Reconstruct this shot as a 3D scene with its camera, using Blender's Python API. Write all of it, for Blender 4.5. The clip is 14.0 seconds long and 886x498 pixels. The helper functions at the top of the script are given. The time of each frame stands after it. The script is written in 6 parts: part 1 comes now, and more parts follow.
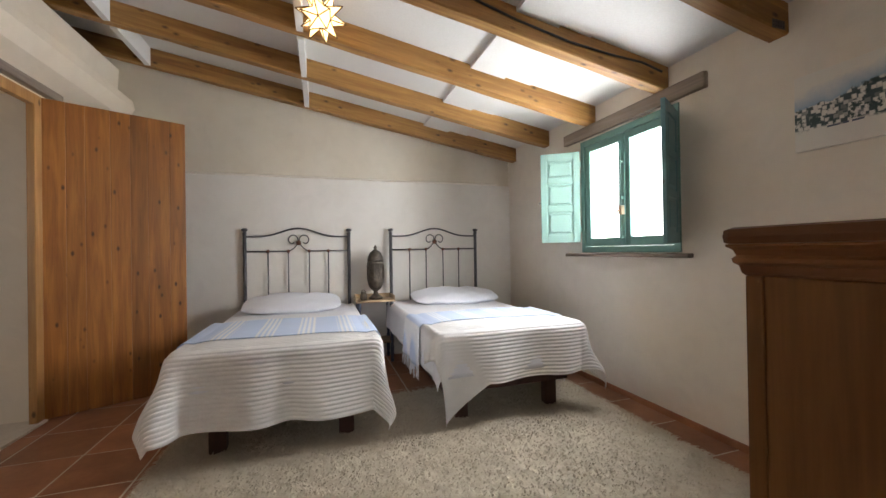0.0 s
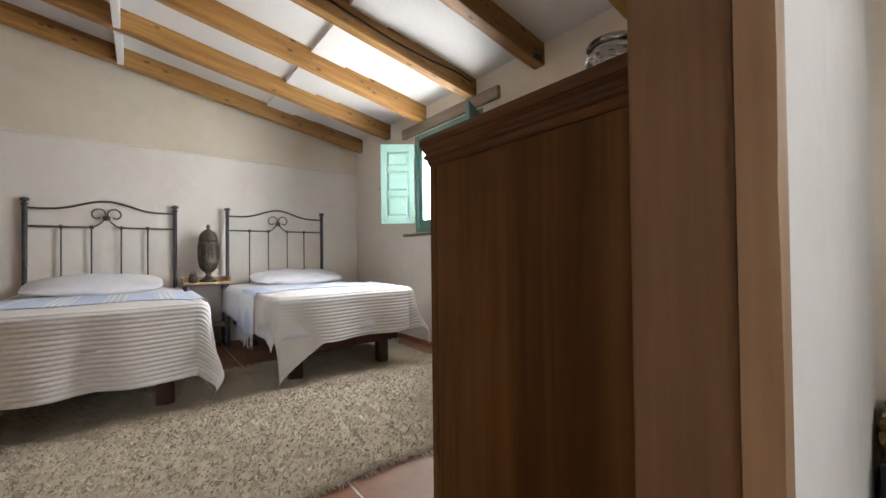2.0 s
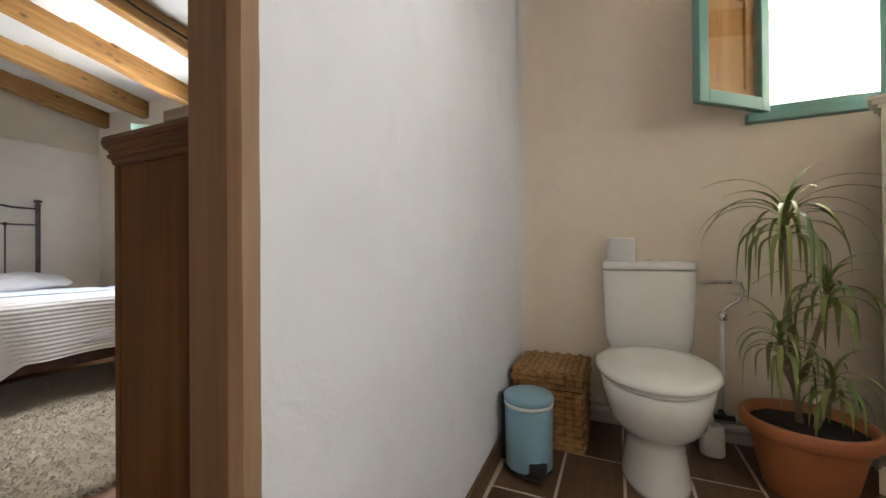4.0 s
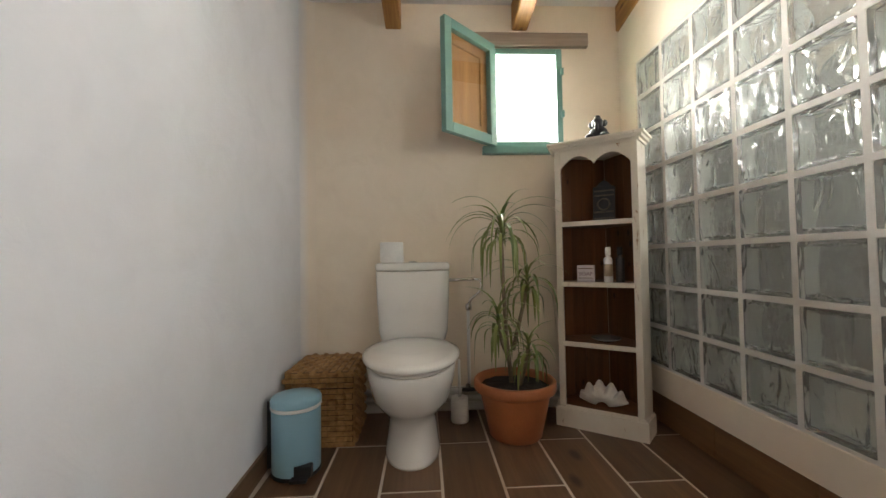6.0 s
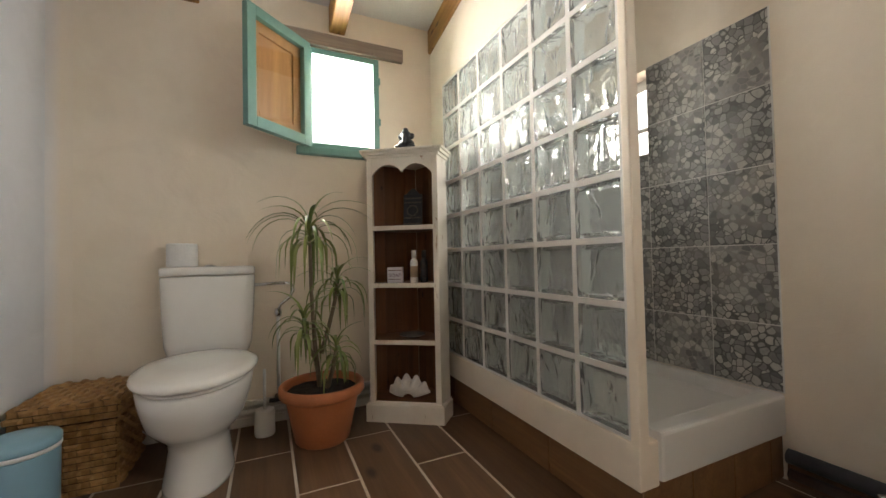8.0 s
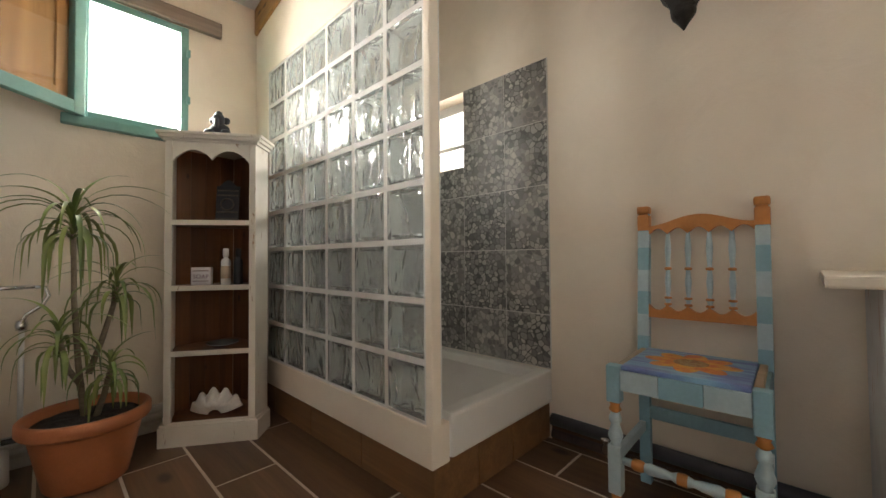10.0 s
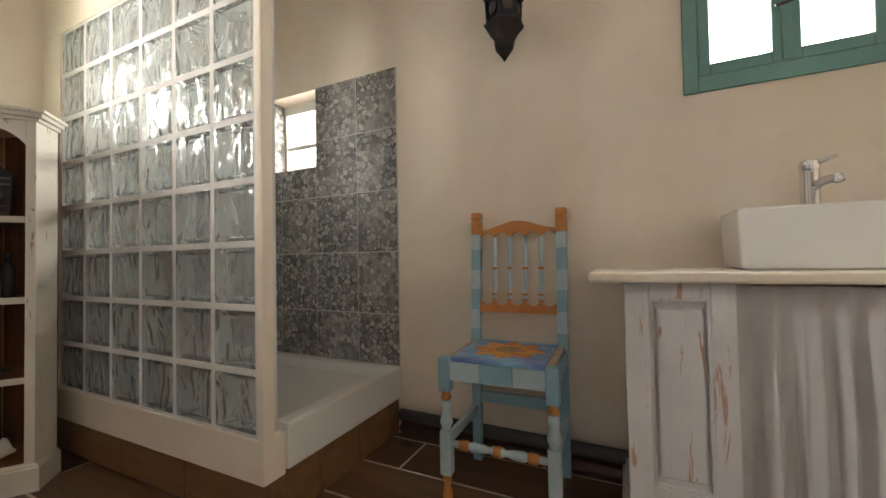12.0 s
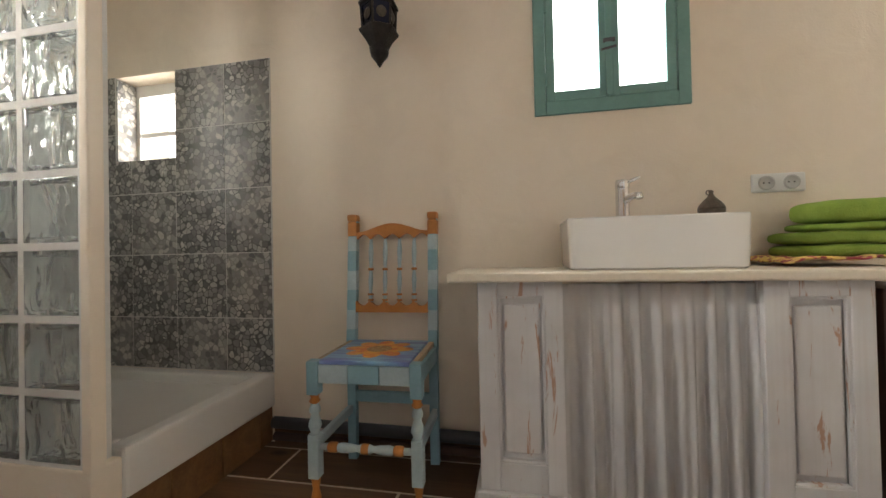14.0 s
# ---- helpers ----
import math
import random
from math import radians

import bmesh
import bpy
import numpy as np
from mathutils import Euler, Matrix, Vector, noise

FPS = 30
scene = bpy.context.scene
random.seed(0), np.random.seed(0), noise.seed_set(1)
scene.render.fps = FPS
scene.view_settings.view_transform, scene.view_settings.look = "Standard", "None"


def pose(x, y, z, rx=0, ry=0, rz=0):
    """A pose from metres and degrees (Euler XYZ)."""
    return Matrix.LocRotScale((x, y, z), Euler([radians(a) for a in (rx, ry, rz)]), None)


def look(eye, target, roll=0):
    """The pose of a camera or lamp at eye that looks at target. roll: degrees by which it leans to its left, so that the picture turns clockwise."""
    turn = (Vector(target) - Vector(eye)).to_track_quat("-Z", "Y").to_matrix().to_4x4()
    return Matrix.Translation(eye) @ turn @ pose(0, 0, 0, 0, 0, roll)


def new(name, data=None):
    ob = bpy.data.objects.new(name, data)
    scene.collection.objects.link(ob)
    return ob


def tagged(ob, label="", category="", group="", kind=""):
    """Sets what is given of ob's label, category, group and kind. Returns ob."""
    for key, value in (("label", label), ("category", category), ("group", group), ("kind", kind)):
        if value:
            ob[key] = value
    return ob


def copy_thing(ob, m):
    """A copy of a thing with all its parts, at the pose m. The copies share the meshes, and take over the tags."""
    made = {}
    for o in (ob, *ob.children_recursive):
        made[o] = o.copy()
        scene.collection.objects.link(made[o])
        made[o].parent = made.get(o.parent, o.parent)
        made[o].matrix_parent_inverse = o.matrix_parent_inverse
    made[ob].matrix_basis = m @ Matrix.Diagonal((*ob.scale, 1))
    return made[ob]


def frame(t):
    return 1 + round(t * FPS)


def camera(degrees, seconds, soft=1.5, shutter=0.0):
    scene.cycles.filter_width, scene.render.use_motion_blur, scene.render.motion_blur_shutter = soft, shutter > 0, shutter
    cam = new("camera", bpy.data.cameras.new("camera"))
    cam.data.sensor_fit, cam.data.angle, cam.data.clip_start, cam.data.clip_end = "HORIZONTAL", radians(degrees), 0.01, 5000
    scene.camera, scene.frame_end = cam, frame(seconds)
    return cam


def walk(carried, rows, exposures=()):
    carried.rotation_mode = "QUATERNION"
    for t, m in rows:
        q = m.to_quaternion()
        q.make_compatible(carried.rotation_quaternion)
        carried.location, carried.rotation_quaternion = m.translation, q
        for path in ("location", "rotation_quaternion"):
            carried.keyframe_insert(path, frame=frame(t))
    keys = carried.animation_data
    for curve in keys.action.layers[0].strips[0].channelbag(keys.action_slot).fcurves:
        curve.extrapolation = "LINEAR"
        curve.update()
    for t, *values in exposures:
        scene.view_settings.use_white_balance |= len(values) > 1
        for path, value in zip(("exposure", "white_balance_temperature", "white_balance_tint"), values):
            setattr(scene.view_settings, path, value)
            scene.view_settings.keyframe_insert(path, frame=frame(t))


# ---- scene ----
PATH = [
    (0, (0.053, 0.278, 1.143), (0.663, 2.183, 1.153), -0.9),
    (0.5, (0.046, 0.207, 1.062), (0.786, 2.065, 1.077), -0.8),
    (1, (0.06, 0.127, 0.992), (0.947, 1.919, 1.012), -0.7),
    (1.5, (0.08, 0.032, 0.938), (1.129, 1.735, 0.96), -0.7),
    (2, (0.083, -0.07, 0.894), (1.322, 1.499, 0.919), -0.7),
    (2.5, (0.100, -0.170, 0.897), (1.516, 1.242, 0.912), -0.65),
    (3, (0.108, -0.261, 0.891), (1.683, 0.972, 0.908), -0.9),
    (3.5, (0.128, -0.351, 0.9), (1.833, 0.695, 0.906), -0.9),
    (4, (0.118, -0.429, 0.892), (1.939, 0.398, 0.903), -0.5),
    (6.3, (0.074, -0.666, 0.851), (2.063, -0.873, 0.905), -1.0),
    (6.5, (0.06, -0.693, 0.851), (2.04, -0.969, 0.904), -1.0),
    (7, (0.041, -0.744, 0.851), (1.988, -1.198, 0.905), -1.1),
    (7.5, (0.025, -0.784, 0.854), (1.918, -1.429, 0.903), -1.1),
    (8, (0.004, -0.821, 0.853), (1.821, -1.655, 0.902), -1.2),
    (8.2, (-0.007, -0.834, 0.86), (1.776, -1.74, 0.899), -1.2),
    (10.3, (-0.113, -0.945, 0.838), (1.192, -2.46, 0.897), -0.7),
    (10.5, (-0.126, -0.955, 0.837), (1.126, -2.514, 0.899), -0.9),
    (11, (-0.152, -0.964, 0.839), (0.964, -2.622, 0.893), -1.1),
    (11.5, (-0.18, -0.973, 0.841), (0.802, -2.715, 0.892), -1.0),
    (12, (-0.212, -0.977, 0.845), (0.644, -2.784, 0.891), -1.1),
    (12.5, (-0.242, -0.982, 0.85), (0.496, -2.84, 0.889), -1.1),
    (13, (-0.268, -0.979, 0.855), (0.346, -2.883, 0.888), -1.1),
    (13.5, (-0.302, -0.978, 0.857), (0.186, -2.917, 0.886), -1.1),
    (14, (-0.336, -0.974, 0.859), (0.043, -2.937, 0.882), -1.2),
]
cam = camera(98.5, 14.0)
walk(cam, [(t, look(eye, target, roll)) for t, eye, target, roll in PATH])

# ---- world, sun and window light ----
world = bpy.data.worlds.new("sky")
scene.world = world
world.use_nodes = True
wn = world.node_tree.nodes
sky = wn.new("ShaderNodeTexSky")
sky.sky_type = "NISHITA"
sky.sun_disc = False
sky.sun_elevation = radians(58)
sky.sun_rotation = radians(200)
wn["Background"].inputs["Strength"].default_value = 0.12
world.node_tree.links.new(sky.outputs[0], wn["Background"].inputs["Color"])
sun_data = bpy.data.lights.new("sun", "SUN")
sun_data.energy, sun_data.angle, sun_data.color = 3.0, radians(0.5), (1.0, 0.95, 0.86)
sun = new("sun", sun_data)
sun.matrix_world = look((-3, 6, 12), (0, 1.5, 0))

XW, YH, YB, XL = 2.28, 4.53, -2.58, -1.80   # faces of the window wall, bed wall, vanity wall, door wall
SLOPE = 0.181                               # the roof's fall towards the window wall
BEAM_Z = 2.19                               # underside of a beam at the window wall


def roof(x):
    """Height of the beams' underside at x."""
    return BEAM_Z + (XW - x) * SLOPE


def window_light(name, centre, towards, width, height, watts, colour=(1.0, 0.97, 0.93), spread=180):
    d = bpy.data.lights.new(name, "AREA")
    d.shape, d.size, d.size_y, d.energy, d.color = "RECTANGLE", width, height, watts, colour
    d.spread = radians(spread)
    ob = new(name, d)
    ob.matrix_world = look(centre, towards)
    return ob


window_light("daylight_bedroom", (XW + 0.11, 2.65, 1.60), (0, 2.65, 1.60), 0.97, 0.97, 92, (0.975, 0.985, 1.0))
window_light("daylight_bath", (XW + 0.24, -1.24, 1.79), (0, -1.24, 1.79), 0.40, 0.56, 46, (1.0, 0.965, 0.905), 125)
window_light("daylight_vanity", (-0.712, YB - 0.10, 1.725), (-0.712, 0, 1.725), 0.58, 0.63, 52, (0.955, 0.98, 1.0))
window_light("daylight_shower", (1.49, YB - 0.17, 1.578), (1.49, 0, 1.578), 0.36, 0.43, 6, (1.0, 0.97, 0.93), 110)
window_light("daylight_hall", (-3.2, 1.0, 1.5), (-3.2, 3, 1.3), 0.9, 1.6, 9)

# ---- materials ----


def tree(name):
    m = bpy.data.materials.new(name)
    m.use_nodes = True
    nt = m.node_tree
    return m, nt, nt.nodes["Principled BSDF"]


def node(nt, kind, **values):
    n = nt.nodes.new(kind)
    for k, v in values.items():
        n.inputs[k].default_value = v
    return n


def coords(nt, stretch=(1, 1, 1), rand=True):
    """Object coordinates, shifted at random from object to object."""
    tc = nt.nodes.new("ShaderNodeTexCoord")
    mp = node(nt, "ShaderNodeMapping", Scale=stretch)
    nt.links.new(tc.outputs["Object"], mp.inputs["Vector"])
    if rand:
        oi = nt.nodes.new("ShaderNodeObjectInfo")
        mul = nt.nodes.new("ShaderNodeMath")
        mul.operation = "MULTIPLY"
        mul.inputs[1].default_value = 37.0
        nt.links.new(oi.outputs["Random"], mul.inputs[0])
        nt.links.new(mul.outputs[0], mp.inputs["Location"])
    return mp.outputs["Vector"]


def noise_of(nt, vec, scale, detail=4.0, rough=0.55, distortion=0.0):
    n = node(nt, "ShaderNodeTexNoise", Scale=scale, Detail=detail, Roughness=rough, Distortion=distortion)
    nt.links.new(vec, n.inputs["Vector"])
    return n.outputs["Fac"]


def ramp(nt, fac, stops):
    r = nt.nodes.new("ShaderNodeValToRGB")
    els = r.color_ramp.elements
    while len(els) < len(stops):
        els.new(0.5)
    for e, (p, c) in zip(els, stops):
        e.position = p
        e.color = (c, c, c, 1) if isinstance(c, (int, float)) else (*c, 1)
    nt.links.new(fac, r.inputs["Fac"])
    return r.outputs["Color"]


def mix(nt, fac, a, b, blend="MIX"):
    m = nt.nodes.new("ShaderNodeMix")
    m.data_type, m.blend_type = "RGBA", blend
    for sock, v in ((m.inputs[0], fac), (m.inputs[6], a), (m.inputs[7], b)):
        if isinstance(v, (int, float)):
            sock.default_value = v
        elif isinstance(v, tuple):
            sock.default_value = (*v, 1)
        else:
            nt.links.new(v, sock)
    return m.outputs[2]


def bump_from(nt, bsdf, height, strength=0.2, distance=0.01):
    b = node(nt, "ShaderNodeBump", Strength=strength, Distance=distance)
    nt.links.new(height, b.inputs["Height"])
    nt.links.new(b.outputs["Normal"], bsdf.inputs["Normal"])


def jitter(nt, colour, amount):
    """Brightness that differs from object to object."""
    if not amount:
        return colour
    oi = nt.nodes.new("ShaderNodeObjectInfo")
    mr = nt.nodes.new("ShaderNodeMapRange")
    mr.inputs["To Min"].default_value, mr.inputs["To Max"].default_value = 1 - amount, 1 + amount
    nt.links.new(oi.outputs["Random"], mr.inputs["Value"])
    hsv = nt.nodes.new("ShaderNodeHueSaturation")
    nt.links.new(mr.outputs[0], hsv.inputs["Value"])
    nt.links.new(colour, hsv.inputs["Color"])
    return hsv.outputs["Color"]


def surface(name, c1, c2=None, rough=0.6, metal=0.0, scale=3.0, fine=60.0, bump=0.15, dist=0.004, stretch=(1, 1, 1), vary=0.0, coat=0.0, speck=0.22):
    """A coloured surface with broad and fine variation and relief."""
    m, nt, b = tree(name)
    c2 = c2 or tuple(0.86 * c for c in c1)
    v = coords(nt, stretch)
    broad = ramp(nt, noise_of(nt, v, scale, 5, 0.6), [(0.35, 0.0), (0.68, 1.0)])
    grain = noise_of(nt, v, fine, 3, 0.6)
    col = mix(nt, broad, c1, c2)
    col = mix(nt, ramp(nt, grain, [(0.3, 0.0), (0.7, speck)]), col, tuple(0.7 * c for c in c2))
    nt.links.new(jitter(nt, col, vary), b.inputs["Base Color"])
    b.inputs["Roughness"].default_value, b.inputs["Metallic"].default_value = rough, metal
    b.inputs["Coat Weight"].default_value = coat
    if bump:
        bump_from(nt, b, grain, bump, dist)
    return m


def timber(name, light, dark, axis=2, rough=0.5, knots=True, scale=1.0, vary=0.12, knot_scale=4.5, coat=0.0, knot_size=0.14, spec=0.5):
    """Sawn wood with grain along an axis, growth bands and knots."""
    m, nt, b = tree(name)
    st = [14.0 * scale] * 3
    st[axis] = 0.9 * scale
    v = coords(nt, tuple(st))
    band = noise_of(nt, v, 1.0, 6, 0.6, 0.6)
    st2 = [90.0 * scale] * 3
    st2[axis] = 3.0 * scale
    v2 = coords(nt, tuple(st2))
    fibre = noise_of(nt, v2, 1.0, 3, 0.6)
    col = mix(nt, ramp(nt, band, [(0.32, 0.0), (0.5, 0.55), (0.68, 1.0)]), light, dark)
    col = mix(nt, ramp(nt, fibre, [(0.35, 0.0), (0.75, 0.3)]), col, tuple(0.45 * c for c in dark))
    if knots:
        st3 = [knot_scale * 1.6] * 3
        st3[axis] = knot_scale * 0.8
        vo = node(nt, "ShaderNodeTexVoronoi", Scale=1.0)
        nt.links.new(coords(nt, tuple(st3)), vo.inputs["Vector"])
        col = mix(nt, ramp(nt, vo.outputs["Distance"], [(0.06, 0.95), (knot_size, 0.0)]), col, tuple(0.25 * c for c in dark))
    nt.links.new(jitter(nt, col, vary), b.inputs["Base Color"])
    b.inputs["Roughness"].default_value = rough
    b.inputs["Coat Weight"].default_value = coat
    b.inputs["Specular IOR Level"].default_value = spec
    bump_from(nt, b, fibre, 0.18, 0.003)
    return m


def plaster(name, c1, c2):
    """Hand-trowelled limewash: broad clouding, soft waves and fine grain."""
    m, nt, b = tree(name)
    v = coords(nt, rand=False)
    cloud = noise_of(nt, v, 1.1, 6, 0.62)
    trowel = noise_of(nt, v, 6.0, 4, 0.55, 0.8)
    grain = noise_of(nt, v, 140.0, 2, 0.5)
    col = mix(nt, ramp(nt, cloud, [(0.35, 0.0), (0.7, 1.0)]), c1, c2)
    col = mix(nt, ramp(nt, trowel, [(0.45, 0.0), (0.75, 0.35)]), col, tuple(0.9 * c for c in c2))
    nt.links.new(col, b.inputs["Base Color"])
    b.inputs["Roughness"].default_value = 0.88
    add = nt.nodes.new("ShaderNodeMath")
    add.operation = "MULTIPLY_ADD"
    add.inputs[1].default_value = 0.12
    nt.links.new(grain, add.inputs[0])
    nt.links.new(trowel, add.inputs[2])
    bump_from(nt, b, add.outputs[0], 0.22, 0.02)
    return m


def clear_glass(name, tint=(1, 1, 1), rough=0.0, wave=0.0, wave_scale=14.0, ior=1.45, clear=1.0):
    m, nt, b = tree(name)
    b.inputs["Base Color"].default_value = (*tint, 1)
    b.inputs["Transmission Weight"].default_value = clear
    b.inputs["Roughness"].default_value = rough
    b.inputs["IOR"].default_value = ior
    if wave:
        v = coords(nt, (1.25, 1.0, 0.7))
        bump_from(nt, b, noise_of(nt, v, wave_scale, 1.0, 0.4, 0.9), wave, 0.03)
    return m


def enamel(name, c, rough=0.25, coat=0.3, vary=0.0):
    return surface(name, c, tuple(0.96 * x for x in c), rough, scale=4, fine=200, bump=0.0, coat=coat, vary=vary, speck=0.02)


M = {
    "wall": plaster("limewash_plaster", (0.80, 0.74, 0.65), (0.74, 0.675, 0.585)),
    "wall_upper": plaster("yellowish_limewash", (0.73, 0.665, 0.555), (0.675, 0.60, 0.485)),
    "wall_low": plaster("pale_limewash", (0.81, 0.775, 0.725), (0.76, 0.72, 0.665)),
    "wall_corner": plaster("corner_limewash", (0.80, 0.765, 0.715), (0.745, 0.70, 0.635)),
    "wall_bath": plaster("cream_limewash", (0.83, 0.74, 0.615), (0.775, 0.67, 0.535)),
    # white wall paint with the blue of sky light put into its colour
    "wall_white": plaster("sky_tinted_limewash", (0.765, 0.78, 0.82), (0.715, 0.725, 0.76)),
    "ceiling": surface("painted_board", (0.76, 0.75, 0.73), (0.71, 0.70, 0.675), 0.8, scale=1.5, fine=90, bump=0.08),
    "beam": timber("stained_pine_beam", (0.50, 0.27, 0.075), (0.25, 0.11, 0.026), axis=0, rough=0.55, knot_scale=8.0, scale=1.6, knot_size=0.2),
    "door": timber("varnished_pine_plank", (0.39, 0.15, 0.027), (0.20, 0.07, 0.012), axis=2, rough=0.5, coat=0.0, scale=1.6, knot_scale=8.0, knot_size=0.16, vary=0.2),
    "lining_edge": timber("worn_pine_edge", (0.37, 0.235, 0.14), (0.25, 0.145, 0.08), axis=2, rough=0.7, knots=False),
    "frame_wood": timber("door_lining_wood", (0.215, 0.118, 0.062), (0.135, 0.071, 0.036), axis=2, rough=0.5, knots=False, spec=0.3),
    "chest": timber("dark_stained_pine", (0.155, 0.068, 0.02), (0.06, 0.024, 0.006), axis=2, rough=0.55, scale=0.8, knot_scale=2.5, spec=0.15),
    "chest_rail": timber("dark_stained_moulding", (0.17, 0.066, 0.017), (0.07, 0.023, 0.006), axis=1, rough=0.45, knots=False, spec=0.3),
    "weathered": timber("weathered_timber", (0.38, 0.31, 0.255), (0.22, 0.17, 0.135), axis=1, rough=0.85, knots=False),
    "green": surface("sea_green_paint", (0.175, 0.335, 0.30), (0.14, 0.285, 0.255), 0.45, scale=5, fine=70, bump=0.12),
    "mint": surface("mint_paint", (0.36, 0.56, 0.50), (0.31, 0.50, 0.44), 0.45, scale=5, fine=70, bump=0.1),
    # second shutter: bluer, darker copy of the mint, its shade put into the colour
    "mint_shaded": surface("shaded_blue_paint", (0.16, 0.33, 0.36), (0.125, 0.275, 0.32), 0.45, scale=5, fine=70, bump=0.1),
    "terracotta": surface("terracotta_tile", (0.40, 0.18, 0.09), (0.28, 0.115, 0.058), 0.5, scale=5, fine=45, bump=0.12, vary=0.14),
    "grout": surface("pale_grout", (0.70, 0.62, 0.52), (0.61, 0.53, 0.44), 0.9, scale=12, fine=120),
    "plank_tile": timber("wood_look_tile", (0.195, 0.108, 0.058), (0.115, 0.060, 0.030), axis=0, rough=0.38, vary=0.16, knot_scale=3.0),
    "plinth": timber("warm_wood_look_tile", (0.31, 0.165, 0.072), (0.19, 0.095, 0.04), axis=0, rough=0.4, knots=False),
    "iron": surface("worn_grey_iron", (0.13, 0.125, 0.13), (0.065, 0.062, 0.068), 0.5, 0.6, scale=25, fine=160, bump=0.2),
    "rust": surface("rusted_iron_rosette", (0.22, 0.085, 0.045), (0.11, 0.05, 0.03), 0.65, 0.3, scale=30, fine=160),
    "linen": surface("white_bed_linen", (0.84, 0.85, 0.91), (0.80, 0.81, 0.88), 0.9, scale=6, fine=300, bump=0.1, dist=0.002),
    "rib": surface("ribbed_cotton_blanket", (0.84, 0.825, 0.825), (0.78, 0.765, 0.765), 0.95, scale=8, fine=260, bump=0.2, dist=0.002),
    "dark_wood": timber("dark_bed_leg", (0.085, 0.03, 0.018), (0.04, 0.014, 0.009), axis=2, rough=0.45, knots=False),
    "slate_paint": surface("grey_blue_paint", (0.10, 0.12, 0.19), (0.065, 0.075, 0.12), 0.5, scale=14, fine=80),
    "pale_wood": timber("pale_pine", (0.55, 0.40, 0.25), (0.42, 0.29, 0.17), axis=0, rough=0.5),
    "pine": timber("honey_pine", (0.50, 0.27, 0.095), (0.36, 0.17, 0.055), axis=2, rough=0.4, knot_scale=6),
    "shelf_pine": timber("brown_pine_boards", (0.22, 0.085, 0.026), (0.125, 0.046, 0.014), axis=2, rough=0.5, knot_scale=8),
    "ceramic": enamel("white_glazed_ceramic", (0.79, 0.77, 0.73), 0.12, 0.6),
    "tray": enamel("white_shower_tray", (0.78, 0.76, 0.72), 0.3, 0.2),
    "chrome": surface("chrome", (0.75, 0.75, 0.76), (0.7, 0.7, 0.71), 0.12, 1.0, bump=0.0),
    "black": surface("black_plastic", (0.014, 0.014, 0.015), (0.02, 0.02, 0.02), 0.45, bump=0.05),
    "glass": clear_glass("window_glass"),
    "block_glass": clear_glass("wavy_block_glass", (0.955, 0.985, 0.965), 0.012, 0.85, 12.0, 1.22, 0.90),
    "jar_glass": clear_glass("thick_jar_glass", (0.95, 0.98, 0.97), 0.0, 0.15, 20.0),
    "mortar": surface("white_block_mortar", (0.72, 0.70, 0.66), (0.66, 0.63, 0.58), 0.8, scale=10, fine=90, bump=0.2),
    "white_plastic": enamel("white_plastic", (0.78, 0.77, 0.74), 0.35, 0.1),
}

# where white limewash, tinted blue for sky light, and the cream run into each other
nt = M["wall_corner"].node_tree
b = nt.nodes["Principled BSDF"]
sep = nt.nodes.new("ShaderNodeSeparateXYZ")
nt.links.new(coords(nt, rand=False), sep.inputs[0])
mr = nt.nodes.new("ShaderNodeMapRange")
for key, value in (("From Min", 0.075), ("From Max", 0.02)):
    mr.inputs[key].default_value = value
nt.links.new(sep.outputs["Y"], mr.inputs["Value"])
nt.links.new(mix(nt, mr.outputs[0], (0.735, 0.76, 0.82), (0.80, 0.71, 0.595)), b.inputs["Base Color"])

# ---- mesh helpers ----


def part(name, bm, material, parent=None, label="", smooth=False):
    """Link a bmesh as one mesh object under a thing or a part."""
    bmesh.ops.recalc_face_normals(bm, faces=bm.faces)
    me = bpy.data.meshes.new(name)
    if smooth:
        for f in bm.faces:
            f.smooth = True
    bm.to_mesh(me)
    bm.free()
    me.materials.append(M[material] if isinstance(material, str) else material)
    ob = new(name, me)
    if parent:
        ob.parent = parent
    if label:
        tagged(ob, label)
    return ob


def share(name, mesh, parent, place):
    ob = new(name, mesh)
    ob.parent = parent
    ob.matrix_basis = place
    return ob


def thing(name, m, label, category, group="", kind=""):
    ob = new(name)
    ob.empty_display_size = 0.1
    ob.matrix_basis = m
    return tagged(ob, label, category, group, kind)


def box(bm, x0, x1, y0, y1, z0, z1, bevel=0.0, seg=2):
    geo = bmesh.ops.create_cube(bm, size=1.0)
    vs = geo["verts"]
    for v in vs:
        v.co = Vector((x0 + (v.co.x + 0.5) * (x1 - x0), y0 + (v.co.y + 0.5) * (y1 - y0), z0 + (v.co.z + 0.5) * (z1 - z0)))
    if bevel:
        es = {e for v in vs for e in v.link_edges}
        bmesh.ops.bevel(bm, geom=list(es), offset=bevel, segments=seg, profile=0.6, affect="EDGES")
    return bm


def boxes(*rows, bevel=0.0):
    bm = bmesh.new()
    for r in rows:
        box(bm, *r, bevel=bevel)
    return bm


